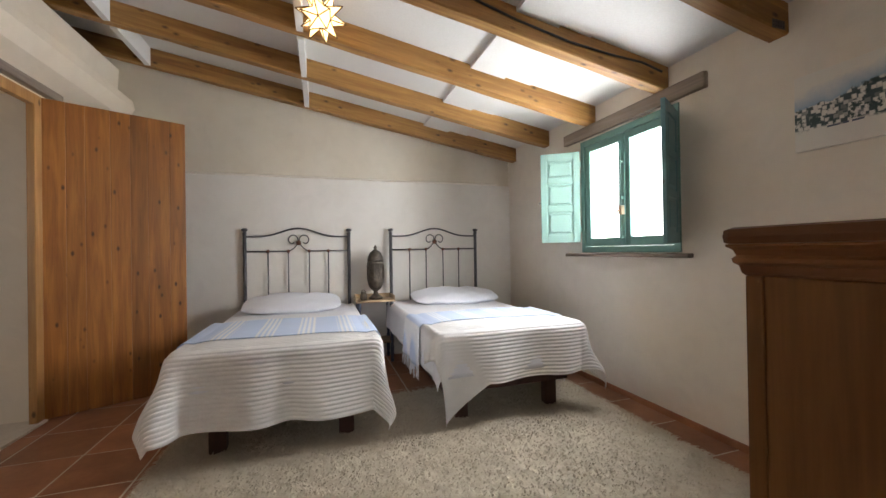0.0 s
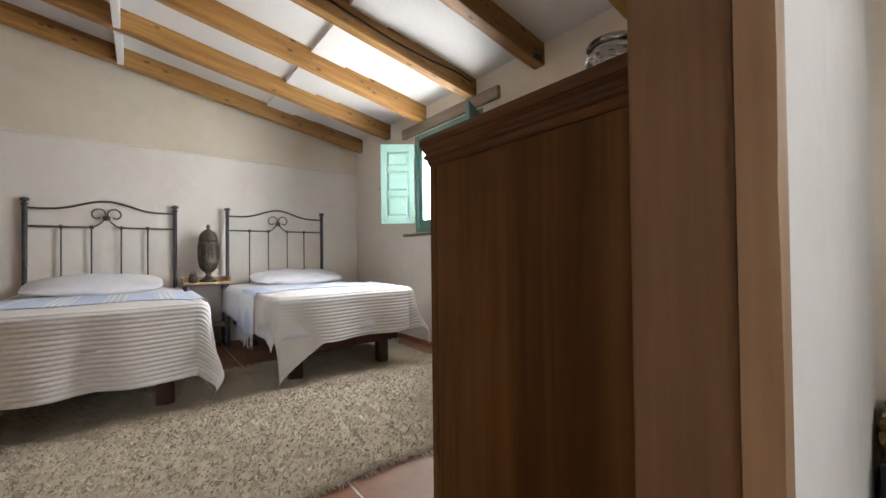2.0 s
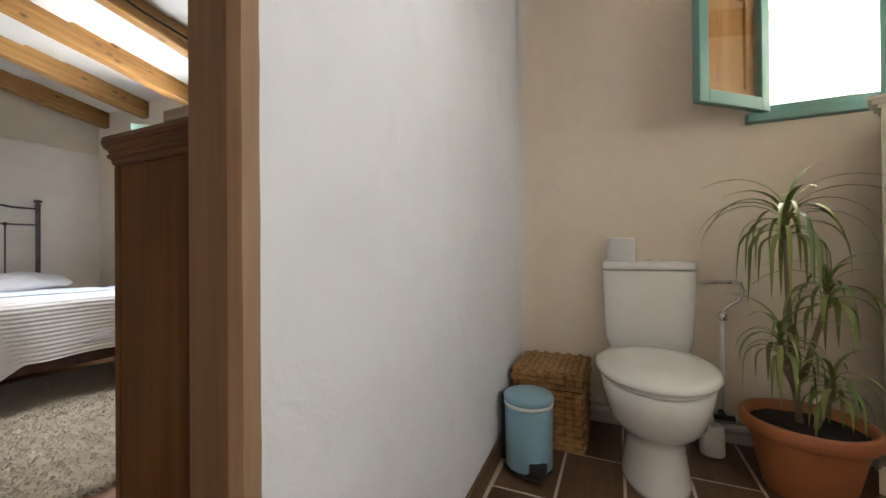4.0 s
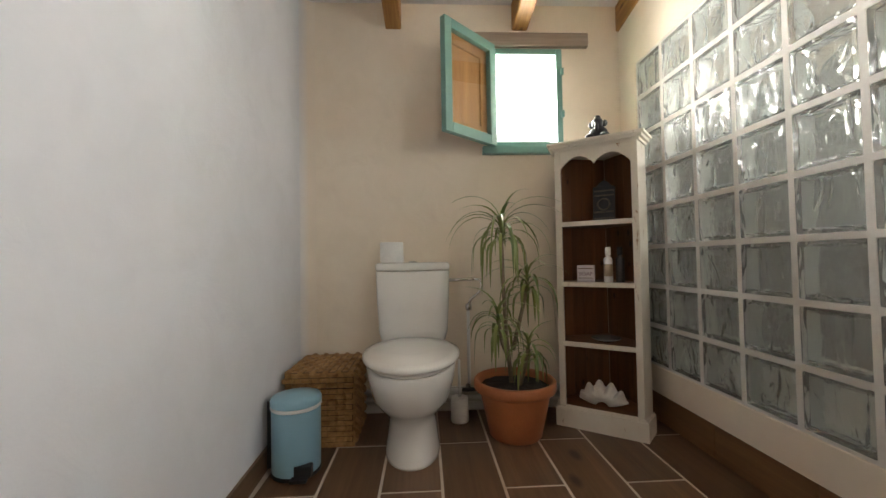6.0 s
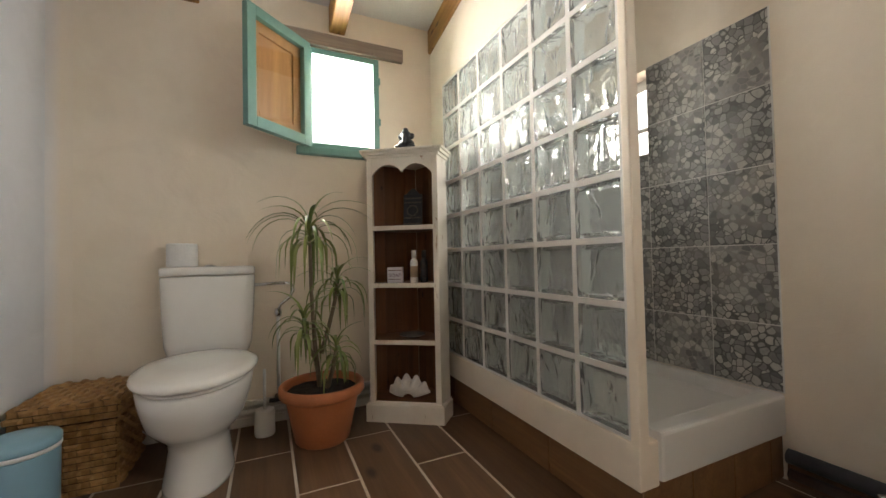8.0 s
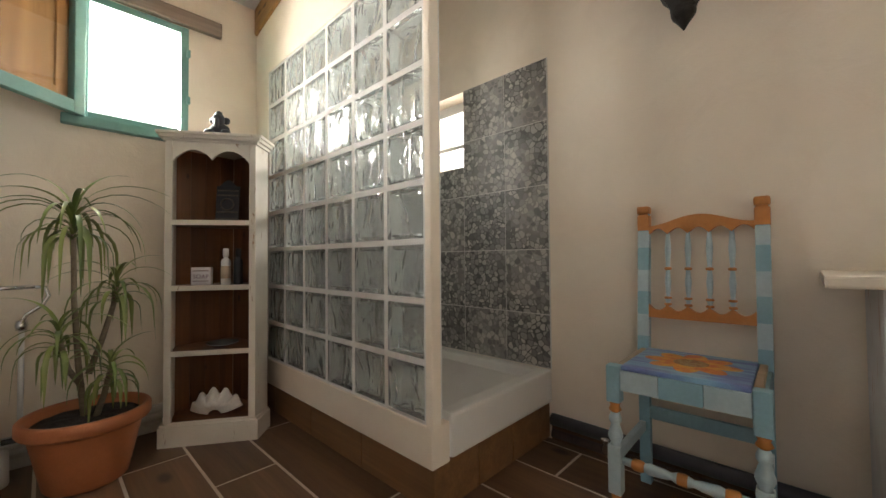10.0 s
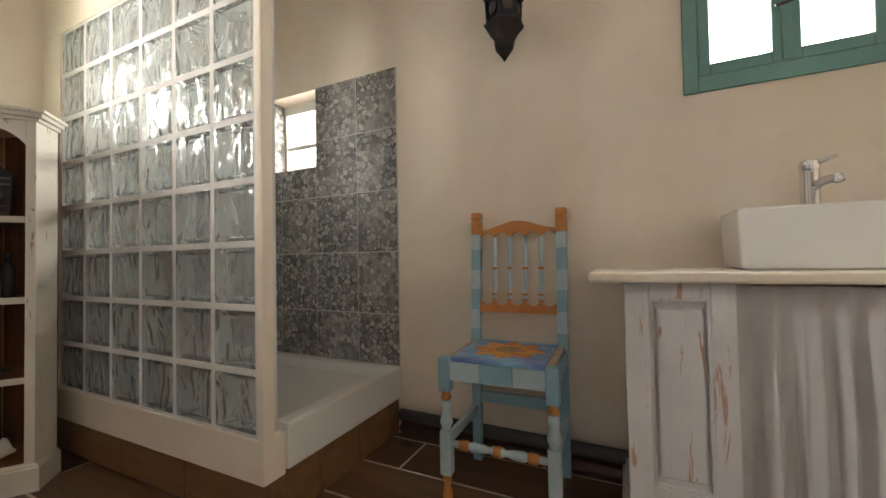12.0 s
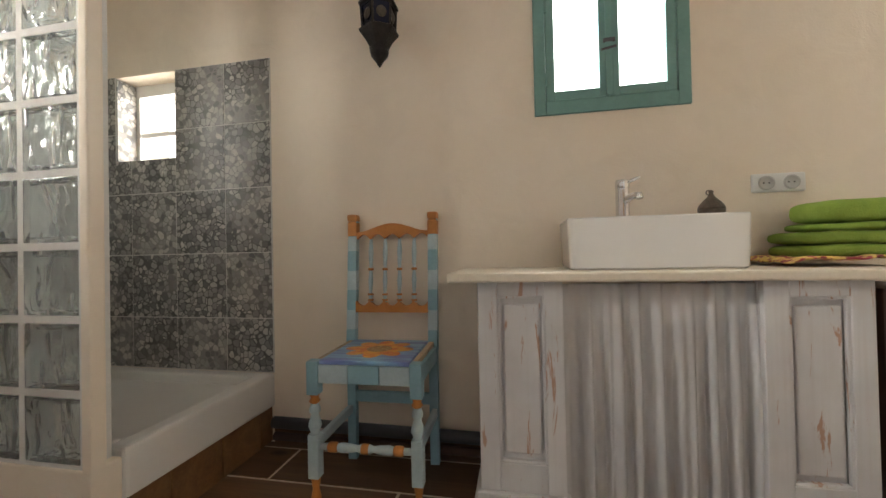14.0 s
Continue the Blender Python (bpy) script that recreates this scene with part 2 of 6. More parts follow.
def lathe(bm, profile, seg=24, centre=(0, 0, 0), squash=(1, 1)):
    """Turn a profile of (radius, height) about a vertical axis."""
    rings = []
    for r, z in profile:
        rings.append([bm.verts.new((centre[0] + r * squash[0] * math.cos(2 * math.pi * i / seg), centre[1] + r * squash[1] * math.sin(2 * math.pi * i / seg), centre[2] + z)) for i in range(seg)])
    for a, b in zip(rings, rings[1:]):
        for i in range(seg):
            bm.faces.new((a[i], a[(i + 1) % seg], b[(i + 1) % seg], b[i]))
    if profile[0][0] > 1e-5:
        bm.faces.new(rings[0][::-1])
    if profile[-1][0] > 1e-5:
        bm.faces.new(rings[-1])
    return bm


def tube(bm, pts, radius, seg=8):
    """A round bar through points; radius is one number or one a point."""
    pts = [Vector(p) for p in pts]
    rad = radius if isinstance(radius, (list, tuple)) else [radius] * len(pts)
    ref, rings = None, []
    for i, p in enumerate(pts):
        d = (pts[min(i + 1, len(pts) - 1)] - pts[max(i - 1, 0)]).normalized()
        if ref is None:
            ref = d.orthogonal().normalized()
        ref = (ref - d * ref.dot(d)).normalized()
        side = d.cross(ref)
        rings.append([bm.verts.new(p + rad[i] * (math.cos(2 * math.pi * k / seg) * ref + math.sin(2 * math.pi * k / seg) * side)) for k in range(seg)])
    for a, b in zip(rings, rings[1:]):
        for k in range(seg):
            bm.faces.new((a[k], a[(k + 1) % seg], b[(k + 1) % seg], b[k]))
    bm.faces.new(rings[0][::-1])
    bm.faces.new(rings[-1])
    return bm


def prism(bm, outline, y0, y1, axis="y"):
    """Extrude an outline of (x, z) pairs along y, or of (y, z) pairs along x, or of (x, y) pairs along z."""
    def at(a, b, c):
        return {"y": (a, c, b), "x": (c, a, b), "z": (a, b, c)}[axis]
    lo = [bm.verts.new(at(a, b, y0)) for a, b in outline]
    hi = [bm.verts.new(at(a, b, y1)) for a, b in outline]
    n = len(outline)
    bm.faces.new(lo)
    bm.faces.new(hi[::-1])
    for i in range(n):
        bm.faces.new((lo[i], hi[i], hi[(i + 1) % n], lo[(i + 1) % n]))
    return bm


def sheet(fn, nu, nv, thick=0.0):
    """A grid surface from fn(u, v), both 0 to 1; with a thickness it is a closed skin."""
    bm = bmesh.new()
    vs = [[bm.verts.new(fn(i / nu, j / nv)) for i in range(nu + 1)] for j in range(nv + 1)]
    for j in range(nv):
        for i in range(nu):
            bm.faces.new((vs[j][i], vs[j][i + 1], vs[j + 1][i + 1], vs[j + 1][i]))
    if thick:
        bm.normal_update()
        under = [[bm.verts.new(v.co - v.normal * thick) for v in row] for row in vs]
        for j in range(nv):
            for i in range(nu):
                bm.faces.new((under[j][i], under[j + 1][i], under[j + 1][i + 1], under[j][i + 1]))
        rim = [(0, i) for i in range(nu)] + [(j, nu) for j in range(nv)] + [(nv, i) for i in range(nu, 0, -1)] + [(j, 0) for j in range(nv, 0, -1)]
        for (p, q), (r, s) in zip(rim, rim[1:] + rim[:1]):
            bm.faces.new((vs[p][q], vs[r][s], under[r][s], under[p][q]))
    return bm


def rounded(rx, ry, n=40, power=2.6):
    """Points of a superellipse."""
    out = []
    for i in range(n):
        a = 2 * math.pi * i / n
        c, s = math.cos(a), math.sin(a)
        out.append((rx * math.copysign(abs(c) ** (2 / power), c), ry * math.copysign(abs(s) ** (2 / power), s)))
    return out


def loft(bm, levels):
    """Join closed outlines, each a list of (x, y, z), from the first to the last."""
    rings = [[bm.verts.new(p) for p in lv] for lv in levels]
    n = len(rings[0])
    for a, b in zip(rings, rings[1:]):
        for i in range(n):
            bm.faces.new((a[i], a[(i + 1) % n], b[(i + 1) % n], b[i]))
    bm.faces.new(rings[0][::-1])
    bm.faces.new(rings[-1])
    return bm


def structure(name, bm, material, label, category, smooth=False):
    return tagged(part(name, bm, material, smooth=smooth), label, category, kind="structure")


def wall_with_holes(bm, axis, face, back, a0, a1, z0, z1, holes):
    """A wall between two planes across an axis, from a0 to a1, with openings (a, b, z low, z high) cut through."""
    cuts_a = sorted({a0, a1, *[h[0] for h in holes], *[h[1] for h in holes]})
    cuts_z = sorted({z0, z1, *[h[2] for h in holes], *[h[3] for h in holes]})
    lo, hi = min(face, back), max(face, back)

    def solid(i, j):
        if not (0 <= i < len(cuts_a) - 1 and 0 <= j < len(cuts_z) - 1):
            return False
        am, zm = (cuts_a[i] + cuts_a[i + 1]) / 2, (cuts_z[j] + cuts_z[j + 1]) / 2
        return not any(h[0] < am < h[1] and h[2] < zm < h[3] for h in holes)

    verts = {}

    def vert(a, z, d):
        key = (a, z, d)
        if key not in verts:
            verts[key] = bm.verts.new((d, a, z) if axis == "x" else (a, d, z))
        return verts[key]

    for i in range(len(cuts_a) - 1):
        for j in range(len(cuts_z) - 1):
            if not solid(i, j):
                continue
            p, q, s, t = cuts_a[i], cuts_a[i + 1], cuts_z[j], cuts_z[j + 1]
            for d in (lo, hi):
                bm.faces.new([vert(p, s, d), vert(q, s, d), vert(q, t, d), vert(p, t, d)])
            for di, dj, e0, e1 in ((-1, 0, (p, s), (p, t)), (1, 0, (q, s), (q, t)), (0, -1, (p, s), (q, s)), (0, 1, (p, t), (q, t))):
                if not solid(i + di, j + dj):
                    bm.faces.new([vert(*e0, lo), vert(*e1, lo), vert(*e1, hi), vert(*e0, hi)])
    return bm


# ---- walls, floors and roof ----
Z_TOP = 3.6
WIN_BED = (2.16, 3.14, 1.11, 2.085)
WIN_BATH = (-1.45, -1.03, 1.50, 2.08)
WIN_VAN = (-1.003, -0.421, 1.41, 2.04)
WIN_SHOWER = (1.31, 1.67, 1.36, 1.795)
DOOR_Y0, DOOR_Y1, DOOR_H = 2.72, 3.66, 2.26

structure("wall_east", wall_with_holes(bmesh.new(), "x", XW, XW + 0.34, 0.06, YH + 0.3, -0.1, 2.7, [WIN_BED]), "wall", "off-white limewashed plaster wall with a small window", "wall")
structure("wall_bath_east", wall_with_holes(bmesh.new(), "x", XW, XW + 0.34, YB - 0.3, 0.06, -0.1, 2.7, [WIN_BATH]), "wall_bath", "cream limewashed bathroom wall with a small window", "wall")
structure("wall_north", wall_with_holes(bmesh.new(), "y", YH, YH + 0.3, -3.9, XW, -0.1, Z_TOP, []), "wall_upper", "off-white limewashed plaster wall behind the beds", "wall")
structure("wall_south", wall_with_holes(bmesh.new(), "y", YB, YB - 0.3, -2.2, XW, -0.1, Z_TOP, [WIN_VAN, WIN_SHOWER]), "wall_bath", "cream limewashed bathroom wall with two windows", "wall")

# partition with the doorway the camera backs through; its bathroom face runs out of square
JX, SKEW = 0.472, 0.033


def part_y(x):
    """The partition's bathroom face at x."""
    return SKEW * max(0.0, x - JX)


bm = bmesh.new()
wall_with_holes(bm, "y", 0.0, 0.10, -2.2, XW, -0.1, Z_TOP, [(-0.46, JX, -0.1, 2.12)])
for v in bm.verts:
    if v.co.y < 0.05:
        v.co.y += part_y(v.co.x)
structure("wall_partition", bm, "wall_white", "white plaster partition with a doorway", "wall")
lining = thing("door_lining", pose(0, 0, 0), "brown wooden lining of the bathroom doorway", "door frame", kind="structure")
part("jamb", boxes((JX - 0.022, JX - 0.001, 0.022, 0.106, 0, 2.12), bevel=0.004), "frame_wood", lining)
part("jamb", boxes((-0.46, -0.438, 0.022, 0.106, 0, 2.12), bevel=0.004), "frame_wood", lining)
part("head", boxes((-0.437, JX - 0.023, 0.022, 0.106, 2.098, 2.12), bevel=0.004), "frame_wood", lining)
for x0, x1 in ((JX - 0.026, JX + 0.002), (-0.464, -0.436)):
    bm = bmesh.new()
    rng = random.Random(8)
    levels = []
    for k in range(44):
        z, w = 2.12 * k / 43, rng.uniform(-0.0007, 0.0007)
        levels.append([(x0, 0.021, z), (x0 + 0.002, -0.004 + w, z), (x1 + w, -0.005, z), (x1 - 0.001, 0.021, z)])
    part("edge_strip", loft(bm, levels), "lining_edge", lining, "worn pale pine edge strip")

# soft inner corner where the partition meets the window wall
bm = bmesh.new()
R, YC = 0.075, part_y(XW)
arc = [(XW - R + R * math.sin(a), YC - R + R * math.cos(a)) for a in [math.pi / 2 * k / 10 for k in range(11)]]
prism(bm, [(XW + 0.01, YC + 0.01)] + [(XW - R, YC + 0.01)] + arc + [(XW + 0.01, YC - R)], 0.0, 2.6, "z")
corner = structure("trim_corner", bm, "wall_corner", "rounded plaster inner corner", "wall", smooth=True)
corner.data.set_sharp_from_angle(angle=radians(25))

# door wall: thick below with a sloping shoulder, thinner above, stopping short of the roof
bm = bmesh.new()
wall_with_holes(bm, "x", XL, XL - 0.3, 0.10, YH, -0.1, 2.3, [(DOOR_Y0, DOOR_Y1, -0.1, DOOR_H)])
structure("wall_west", bm, "wall_bath", "thick plaster wall with the bedroom doorway", "wall")
bm = bmesh.new()
prism(bm, [(XL, 2.3), (XL + 0.16, 2.4), (XL + 0.22, 2.5), (XL + 0.205, 2.58), (XL + 0.09, 2.68), (XL + 0.10, 2.86), (XL + 0.06, 2.9), (XL - 0.3, 2.9), (XL - 0.3, 2.3)], 0.10, YH)
structure("wall_west_shoulder", bm, "wall_bath", "sloping plaster shoulder on top of the wall", "wall")
structure("wall_hall", boxes((-3.9, -3.8, 0.0, YH, -0.1, Z_TOP), (-3.8, XL - 0.3, 0.0, 0.10, -0.1, Z_TOP)), "wall_white", "white plaster wall of the hall", "wall")
# unseen cover, added so hall light stays out of the void under the roof
structure("ceiling_hall", boxes((-3.8, XL - 0.3, 0.10, YH, 2.5, 2.56)), "ceiling", "unseen flat white board added over the hall to stop its light", "ceiling")
structure("wall_bath_west", boxes((-2.2, -2.0, YB, 0.0, -0.1, Z_TOP)), "wall_bath", "cream limewashed bathroom wall", "wall")

# ceiling boards above the beams, and the stepped panels
bm = bmesh.new()
x0, x1 = -3.9, XW + 0.34
prism(bm, [(x0, roof(x0) + 0.155), (x1, roof(x1) + 0.155), (x1, roof(x1) + 0.30), (x0, roof(x0) + 0.30)], YB - 0.3, YH + 0.3)
for y0 in [-2.5 + 0.7 * k for k in range(10)]:
    for xa, xb, d in ((1.15, 1.43, 0.028), (1.43, 1.66, 0.010)):
        prism(bm, [(xa, roof(xa) + 0.155 - d), (xb, roof(xb) + 0.155 - d), (xb, roof(xb) + 0.17), (xa, roof(xa) + 0.17)], y0 + 0.02, y0 + 0.68)
structure("ceiling", bm, "ceiling", "sloping white-painted board ceiling with stepped panels", "ceiling")

# beams, each a thing of its own
BEAM_Y = [4.325, 3.635, 2.949, 2.237, 1.55, 0.87, 0.19, -0.51, -1.25, -1.878]


def beam():
    bm = bmesh.new()
    n, L = 30, (XW + 3.6) / math.cos(math.atan(SLOPE))
    rng = random.Random(5)
    levels = []
    for i in range(n + 1):
        x = -L + L * i / n
        w, h = 0.045 + rng.uniform(-0.002, 0.002), 0.0 + rng.uniform(-0.003, 0.003)
        z = 0.0
        levels.append([(x, -w + 0.006, z + h), (x, w - 0.006, z + h), (x, w, z + h + 0.008), (x, w, z + 0.158), (x, -w, z + 0.158), (x, -w, z + h + 0.008)])
    loft(bm, levels)
    return bm


first = None
for y in BEAM_Y:
    if first is None:
        first = part("ceiling_beam", beam(), "beam")
        tagged(first, "honey-stained pine beam with knots under a sloping ceiling", "beam", "roof beams")
        first.matrix_basis = pose(XW - 0.002, y + 0.045, BEAM_Z, 0, math.degrees(math.atan(SLOPE)), 0)
    else:
        copy_thing(first, pose(XW - 0.002, y + 0.045, BEAM_Z, 0, math.degrees(math.atan(SLOPE)), 0))
for k, x in [(k, x) for x in (-0.06, -1.40) for k in range(4)]:
    y0, y1 = BEAM_Y[k + 1] + 0.09, BEAM_Y[k]
    ob = part("noggin", boxes((x - 0.022, x + 0.022, y0 + 0.002, y1 - 0.002, roof(x) - 0.012, roof(x) + 0.155), bevel=0.003), "ceiling")
    tagged(ob, "white-painted timber noggin between roof beams", "noggin", "noggins")

# sub-floors that carry the tiles, and the ground outside
floor_bed = structure("floor", boxes((-3.9, XW, 0.115, YH, -0.12, -0.0022)), "grout", "terracotta tile floor with pale joints", "floor")
floor_bath = structure("floor_bath", boxes((-2.2, XW, YB, 0.115, -0.12, -0.002)), "grout", "brown wood-look plank tile floor", "floor")
glow, nt, b = tree("bright_hazy_sky")
em = node(nt, "ShaderNodeEmission", Color=(1.0, 0.985, 0.96, 1), Strength=2.6)
nt.links.new(em.outputs[0], nt.nodes["Material Output"].inputs["Surface"])
structure("backdrop", boxes((XW + 1.2, XW + 1.25, -5, 8, -0.3, 6), (-4, XW + 1.2, YB - 1.25, YB - 1.2, -0.3, 6)), glow, "overexposed bright haze outside the windows", "backdrop")
structure("ground", boxes((-60, 60, -60, 60, -0.4, -0.3)), "grout", "dry pale ground outside", "ground")

# ---- bedroom window with shutters ----


def sash(name, parent, y0, y1, z0, z1, x, stile=0.055, material="green"):
    """A glazed casement in the plane x, with frame bars and a pane."""
    fr = part(name, boxes((x, x + 0.04, y0, y0 + stile, z0, z1), (x, x + 0.04, y1 - stile, y1, z0, z1), (x, x + 0.04, y0 + stile, y1 - stile, z0, z0 + stile * 1.25), (x, x + 0.04, y0 + stile, y1 - stile, z1 - stile, z1), bevel=0.004), material, parent)
    pane = part("pane", boxes((x + 0.016, x + 0.021, y0 + stile - 0.004, y1 - stile + 0.004, z0 + stile, z1 - stile + 0.004)), "glass", fr)
    pane.visible_shadow = False
    return fr


y0, y1, z0, z1 = WIN_BED
win = thing("window_1", pose(0, 0, 0), "sea-green painted casement window with open inner shutters", "window", kind="structure")
part("window_frame", boxes((XW - 0.01, XW + 0.07, y0, y0 + 0.045, z0, z1), (XW - 0.01, XW + 0.07, y1 - 0.045, y1, z0, z1), (XW - 0.01, XW + 0.07, y0 + 0.045, y1 - 0.045, z0, z0 + 0.05), (XW - 0.01, XW + 0.07, y0 + 0.045, y1 - 0.045, z1 - 0.05, z1), bevel=0.005), "green", win)
ym = (y0 + y1) / 2
sash("sash", win, y0 + 0.047, ym - 0.003, z0 + 0.052, z1 - 0.052, XW + 0.004)
s2 = sash("sash", win, ym + 0.003, y1 - 0.047, z0 + 0.052, z1 - 0.052, XW + 0.004)
part("astragal", boxes((XW - 0.012, XW + 0.004, ym - 0.02, ym + 0.014, z0 + 0.06, z1 - 0.06), bevel=0.004), "green", win)
bm = bmesh.new()
tube(bm, [(XW - 0.03, ym, z0 + 0.1), (XW - 0.03, ym, z1 - 0.12)], 0.005)
for z in (z0 + 0.42, z1 - 0.28, z0 + 0.12):
    box(bm, XW - 0.036, XW - 0.012, ym - 0.012, ym + 0.012, z - 0.012, z + 0.012, 0.003)
part("espagnolette", bm, "green", win)
bm = bmesh.new()
box(bm, XW - 0.045, XW - 0.012, ym - 0.022, ym + 0.012, z0 + 0.29, z0 + 0.36, 0.006)
tube(bm, [(XW - 0.05, ym - 0.005, z0 + 0.33), (XW - 0.075, ym + 0.02, z0 + 0.29), (XW - 0.085, ym + 0.045, z0 + 0.215)], [0.009, 0.008, 0.006])
part("handle", bm, "pale_wood", win, "worn pale metal handle")


def shutter(material, m, w=0.335, h=0.80):
    """A three-panel shutter hinged at its local origin, opening along +x."""
    t = 0.026
    sh = part("shutter", boxes((0, 0.055, 0, t, 0, h), (w - 0.055, w, 0, t, 0, h), *[(0.055, w - 0.055, 0, t, z, z + d) for z, d in ((0, 0.07), (0.275, 0.05), (0.525, 0.05), (h - 0.07, 0.07))], bevel=0.004), material, win)
    sh.matrix_basis = m
    for z in (0.07, 0.325, 0.575):
        zt = {0.07: 0.275, 0.325: 0.525, 0.575: h - 0.07}[z]
        bm = bmesh.new()
        a, b = (0.055, w - 0.055), (z, zt)
        box(bm, a[0], a[1], t / 2 - 0.004, t / 2 + 0.004, b[0], b[1])
        for s in (-1, 1):
            q = 0.028
            yo, yi = t / 2 + s * 0.003, t / 2 + s * 0.0125
            loft(bm, [[(a[0] + 0.012, yo, b[0] + 0.012), (a[1] - 0.012, yo, b[0] + 0.012), (a[1] - 0.012, yo, b[1] - 0.012), (a[0] + 0.012, yo, b[1] - 0.012)],
                      [(a[0] + q, yi, b[0] + q), (a[1] - q, yi, b[0] + q), (a[1] - q, yi, b[1] - q), (a[0] + q, yi, b[1] - q)]])
        part("panel", bm, material, sh)
    for z in (0.09, h - 0.13):
        bm = bmesh.new()
        tube(bm, [(-0.004, 0.002, z), (-0.004, 0.002, z + 0.05)], 0.007)
        box(bm, 0.0, 0.03, -0.003, 0.0, z + 0.005, z + 0.045)
        part("hinge", bm, material, sh)
    bm = bmesh.new()
    tube(bm, [(w - 0.002, t / 2, 0.36), (w + 0.018, t / 2, 0.36), (w + 0.018, t / 2, 0.345)], 0.004)
    part("hook", bm, "iron", sh)
    return sh


shutter("mint", pose(XW - 0.03, y1 - 0.012, z0 + 0.09, 0, 0, 144))
shutter("mint_shaded", pose(XW - 0.03, y0 + 0.02, z0 + 0.06, 0, 0, 210), h=0.85)

ob = part("wooden_lintel", boxes((XW - 0.035, XW + 0.05, 1.965, 3.35, 2.103, 2.20), bevel=0.008), "weathered")
tagged(ob, "weathered grey timber lintel above the window", "lintel", kind="structure")
ob = part("window_sill", boxes((XW - 0.05, XW + 0.05, 2.08, 3.33, 1.075, 1.103), bevel=0.007), "weathered")
tagged(ob, "worn brown wooden window sill board", "sill", kind="structure")

# ---- plank door standing open ----
door = thing("door_1", pose(XL - 0.01, 3.668, 0.012, 0, 0, 27.5), "varnished orange pine plank door standing open", "door", kind="structure")
W, N = 0.86, 7
edges = [W * k / N + (0.012 * math.sin(k * 2.3) if 0 < k < N else 0) for k in range(N + 1)]
for a, b in zip(edges, edges[1:]):
    part("plank", boxes((a + 0.0001, b - 0.0001, -0.018, 0.018, 0, 2.245), bevel=0.004), "door", door)
for z in (0.25, 1.1, 1.95):
    part("ledge", boxes((0.06, W - 0.06, 0.019, 0.042, z, z + 0.11), bevel=0.004), "door", door)
for z in (0.18, 2.0):
    bm = bmesh.new()
    tube(bm, [(-0.008, -0.02, z), (-0.008, -0.02, z + 0.11)], 0.008)
    box(bm, -0.03, 0.002, -0.024, -0.018, z + 0.005, z + 0.105)
    part("hinge", bm, "iron", door)
fx0, fx1 = XL - 0.035, XL + 0.012
fr = part("door_frame", boxes((fx0, fx1, DOOR_Y1 - 0.075, DOOR_Y1 - 0.002, 0, DOOR_H - 0.002), (fx0, fx1, DOOR_Y0 + 0.002, DOOR_Y0 + 0.075, 0, DOOR_H - 0.002), (fx0, fx1, DOOR_Y0 + 0.075, DOOR_Y1 - 0.075, DOOR_H - 0.075, DOOR_H - 0.002), bevel=0.005), "pine")
tagged(fr, "pale pine door frame set in a thick wall", "door frame", kind="structure")
ob = part("door_lintel", boxes((XL - 0.02, XL + 0.05, DOOR_Y0 - 0.15, DOOR_Y1 + 0.17, 2.275, 2.40), bevel=0.01), "weathered")
tagged(ob, "grey weathered timber lintel over the doorway", "lintel", kind="structure")
ob = part("threshold", boxes((XL - 0.3, XL + 0.03, DOOR_Y0, DOOR_Y1, -0.005, 0.018), bevel=0.006), "grout")
tagged(ob, "pale stone threshold of the bedroom doorway", "threshold", kind="structure")

# plaster ledge running along the bed wall
bm = bmesh.new()
prism(bm, [(YH + 0.005, 1.915), (YH - 0.022, 1.935), (YH - 0.026, 1.943), (YH + 0.005, 1.955)], XL, XW - 0.16, "x")
structure("trim_ledge", bm, "wall", "thin plaster ledge along the wall", "trim")
structure("wall_north_lower", boxes((XL, XW, YH - 0.016, YH, 0.0, 1.925)), "wall_low", "pale plaster facing on the lower part of the wall", "wall")

# ---- wide canvas picture ----
pic_m, nt, b = tree("hill_town_print")
v = coords(nt, rand=False)
sep = nt.nodes.new("ShaderNodeSeparateXYZ")
nt.links.new(v, sep.inputs[0])
blocks = node(nt, "ShaderNodeTexVoronoi", Scale=52.0)
blocks.distance = "CHEBYCHEV"
nt.links.new(v, blocks.inputs["Vector"])
town = ramp(nt, blocks.outputs["Distance"], [(0.0, (0.80, 0.77, 0.72)), (0.35, (0.70, 0.68, 0.65)), (0.5, (0.06, 0.09, 0.10))])
dark = ramp(nt, noise_of(nt, v, 15.0, 5, 0.7), [(0.53, 0.0), (0.57, 1.0)])
town = mix(nt, dark, town, (0.045, 0.075, 0.075))
edge = nt.nodes.new("ShaderNodeMath")
edge.operation = "MULTIPLY_ADD"
edge.inputs[1].default_value = 0.10
nt.links.new(noise_of(nt, v, 9.0, 5, 0.65), edge.inputs[0])
tilt = nt.nodes.new("ShaderNodeMath")
tilt.operation = "MULTIPLY_ADD"
tilt.inputs[1].default_value = 0.13
nt.links.new(sep.outputs["Y"], tilt.inputs[0])
nt.links.new(sep.outputs["Z"], tilt.inputs[2])
nt.links.new(tilt.outputs[0], edge.inputs[2])
foot = nt.nodes.new("ShaderNodeMath")
foot.operation = "MULTIPLY_ADD"
foot.inputs[1].default_value = 0.09
nt.links.new(noise_of(nt, v, 6.0, 3, 0.6), foot.inputs[0])
nt.links.new(sep.outputs["Z"], foot.inputs[2])
col = mix(nt, ramp(nt, edge.outputs[0], [(0.245, 0.0), (0.252, 1.0)]), town, (0.30, 0.42, 0.56))
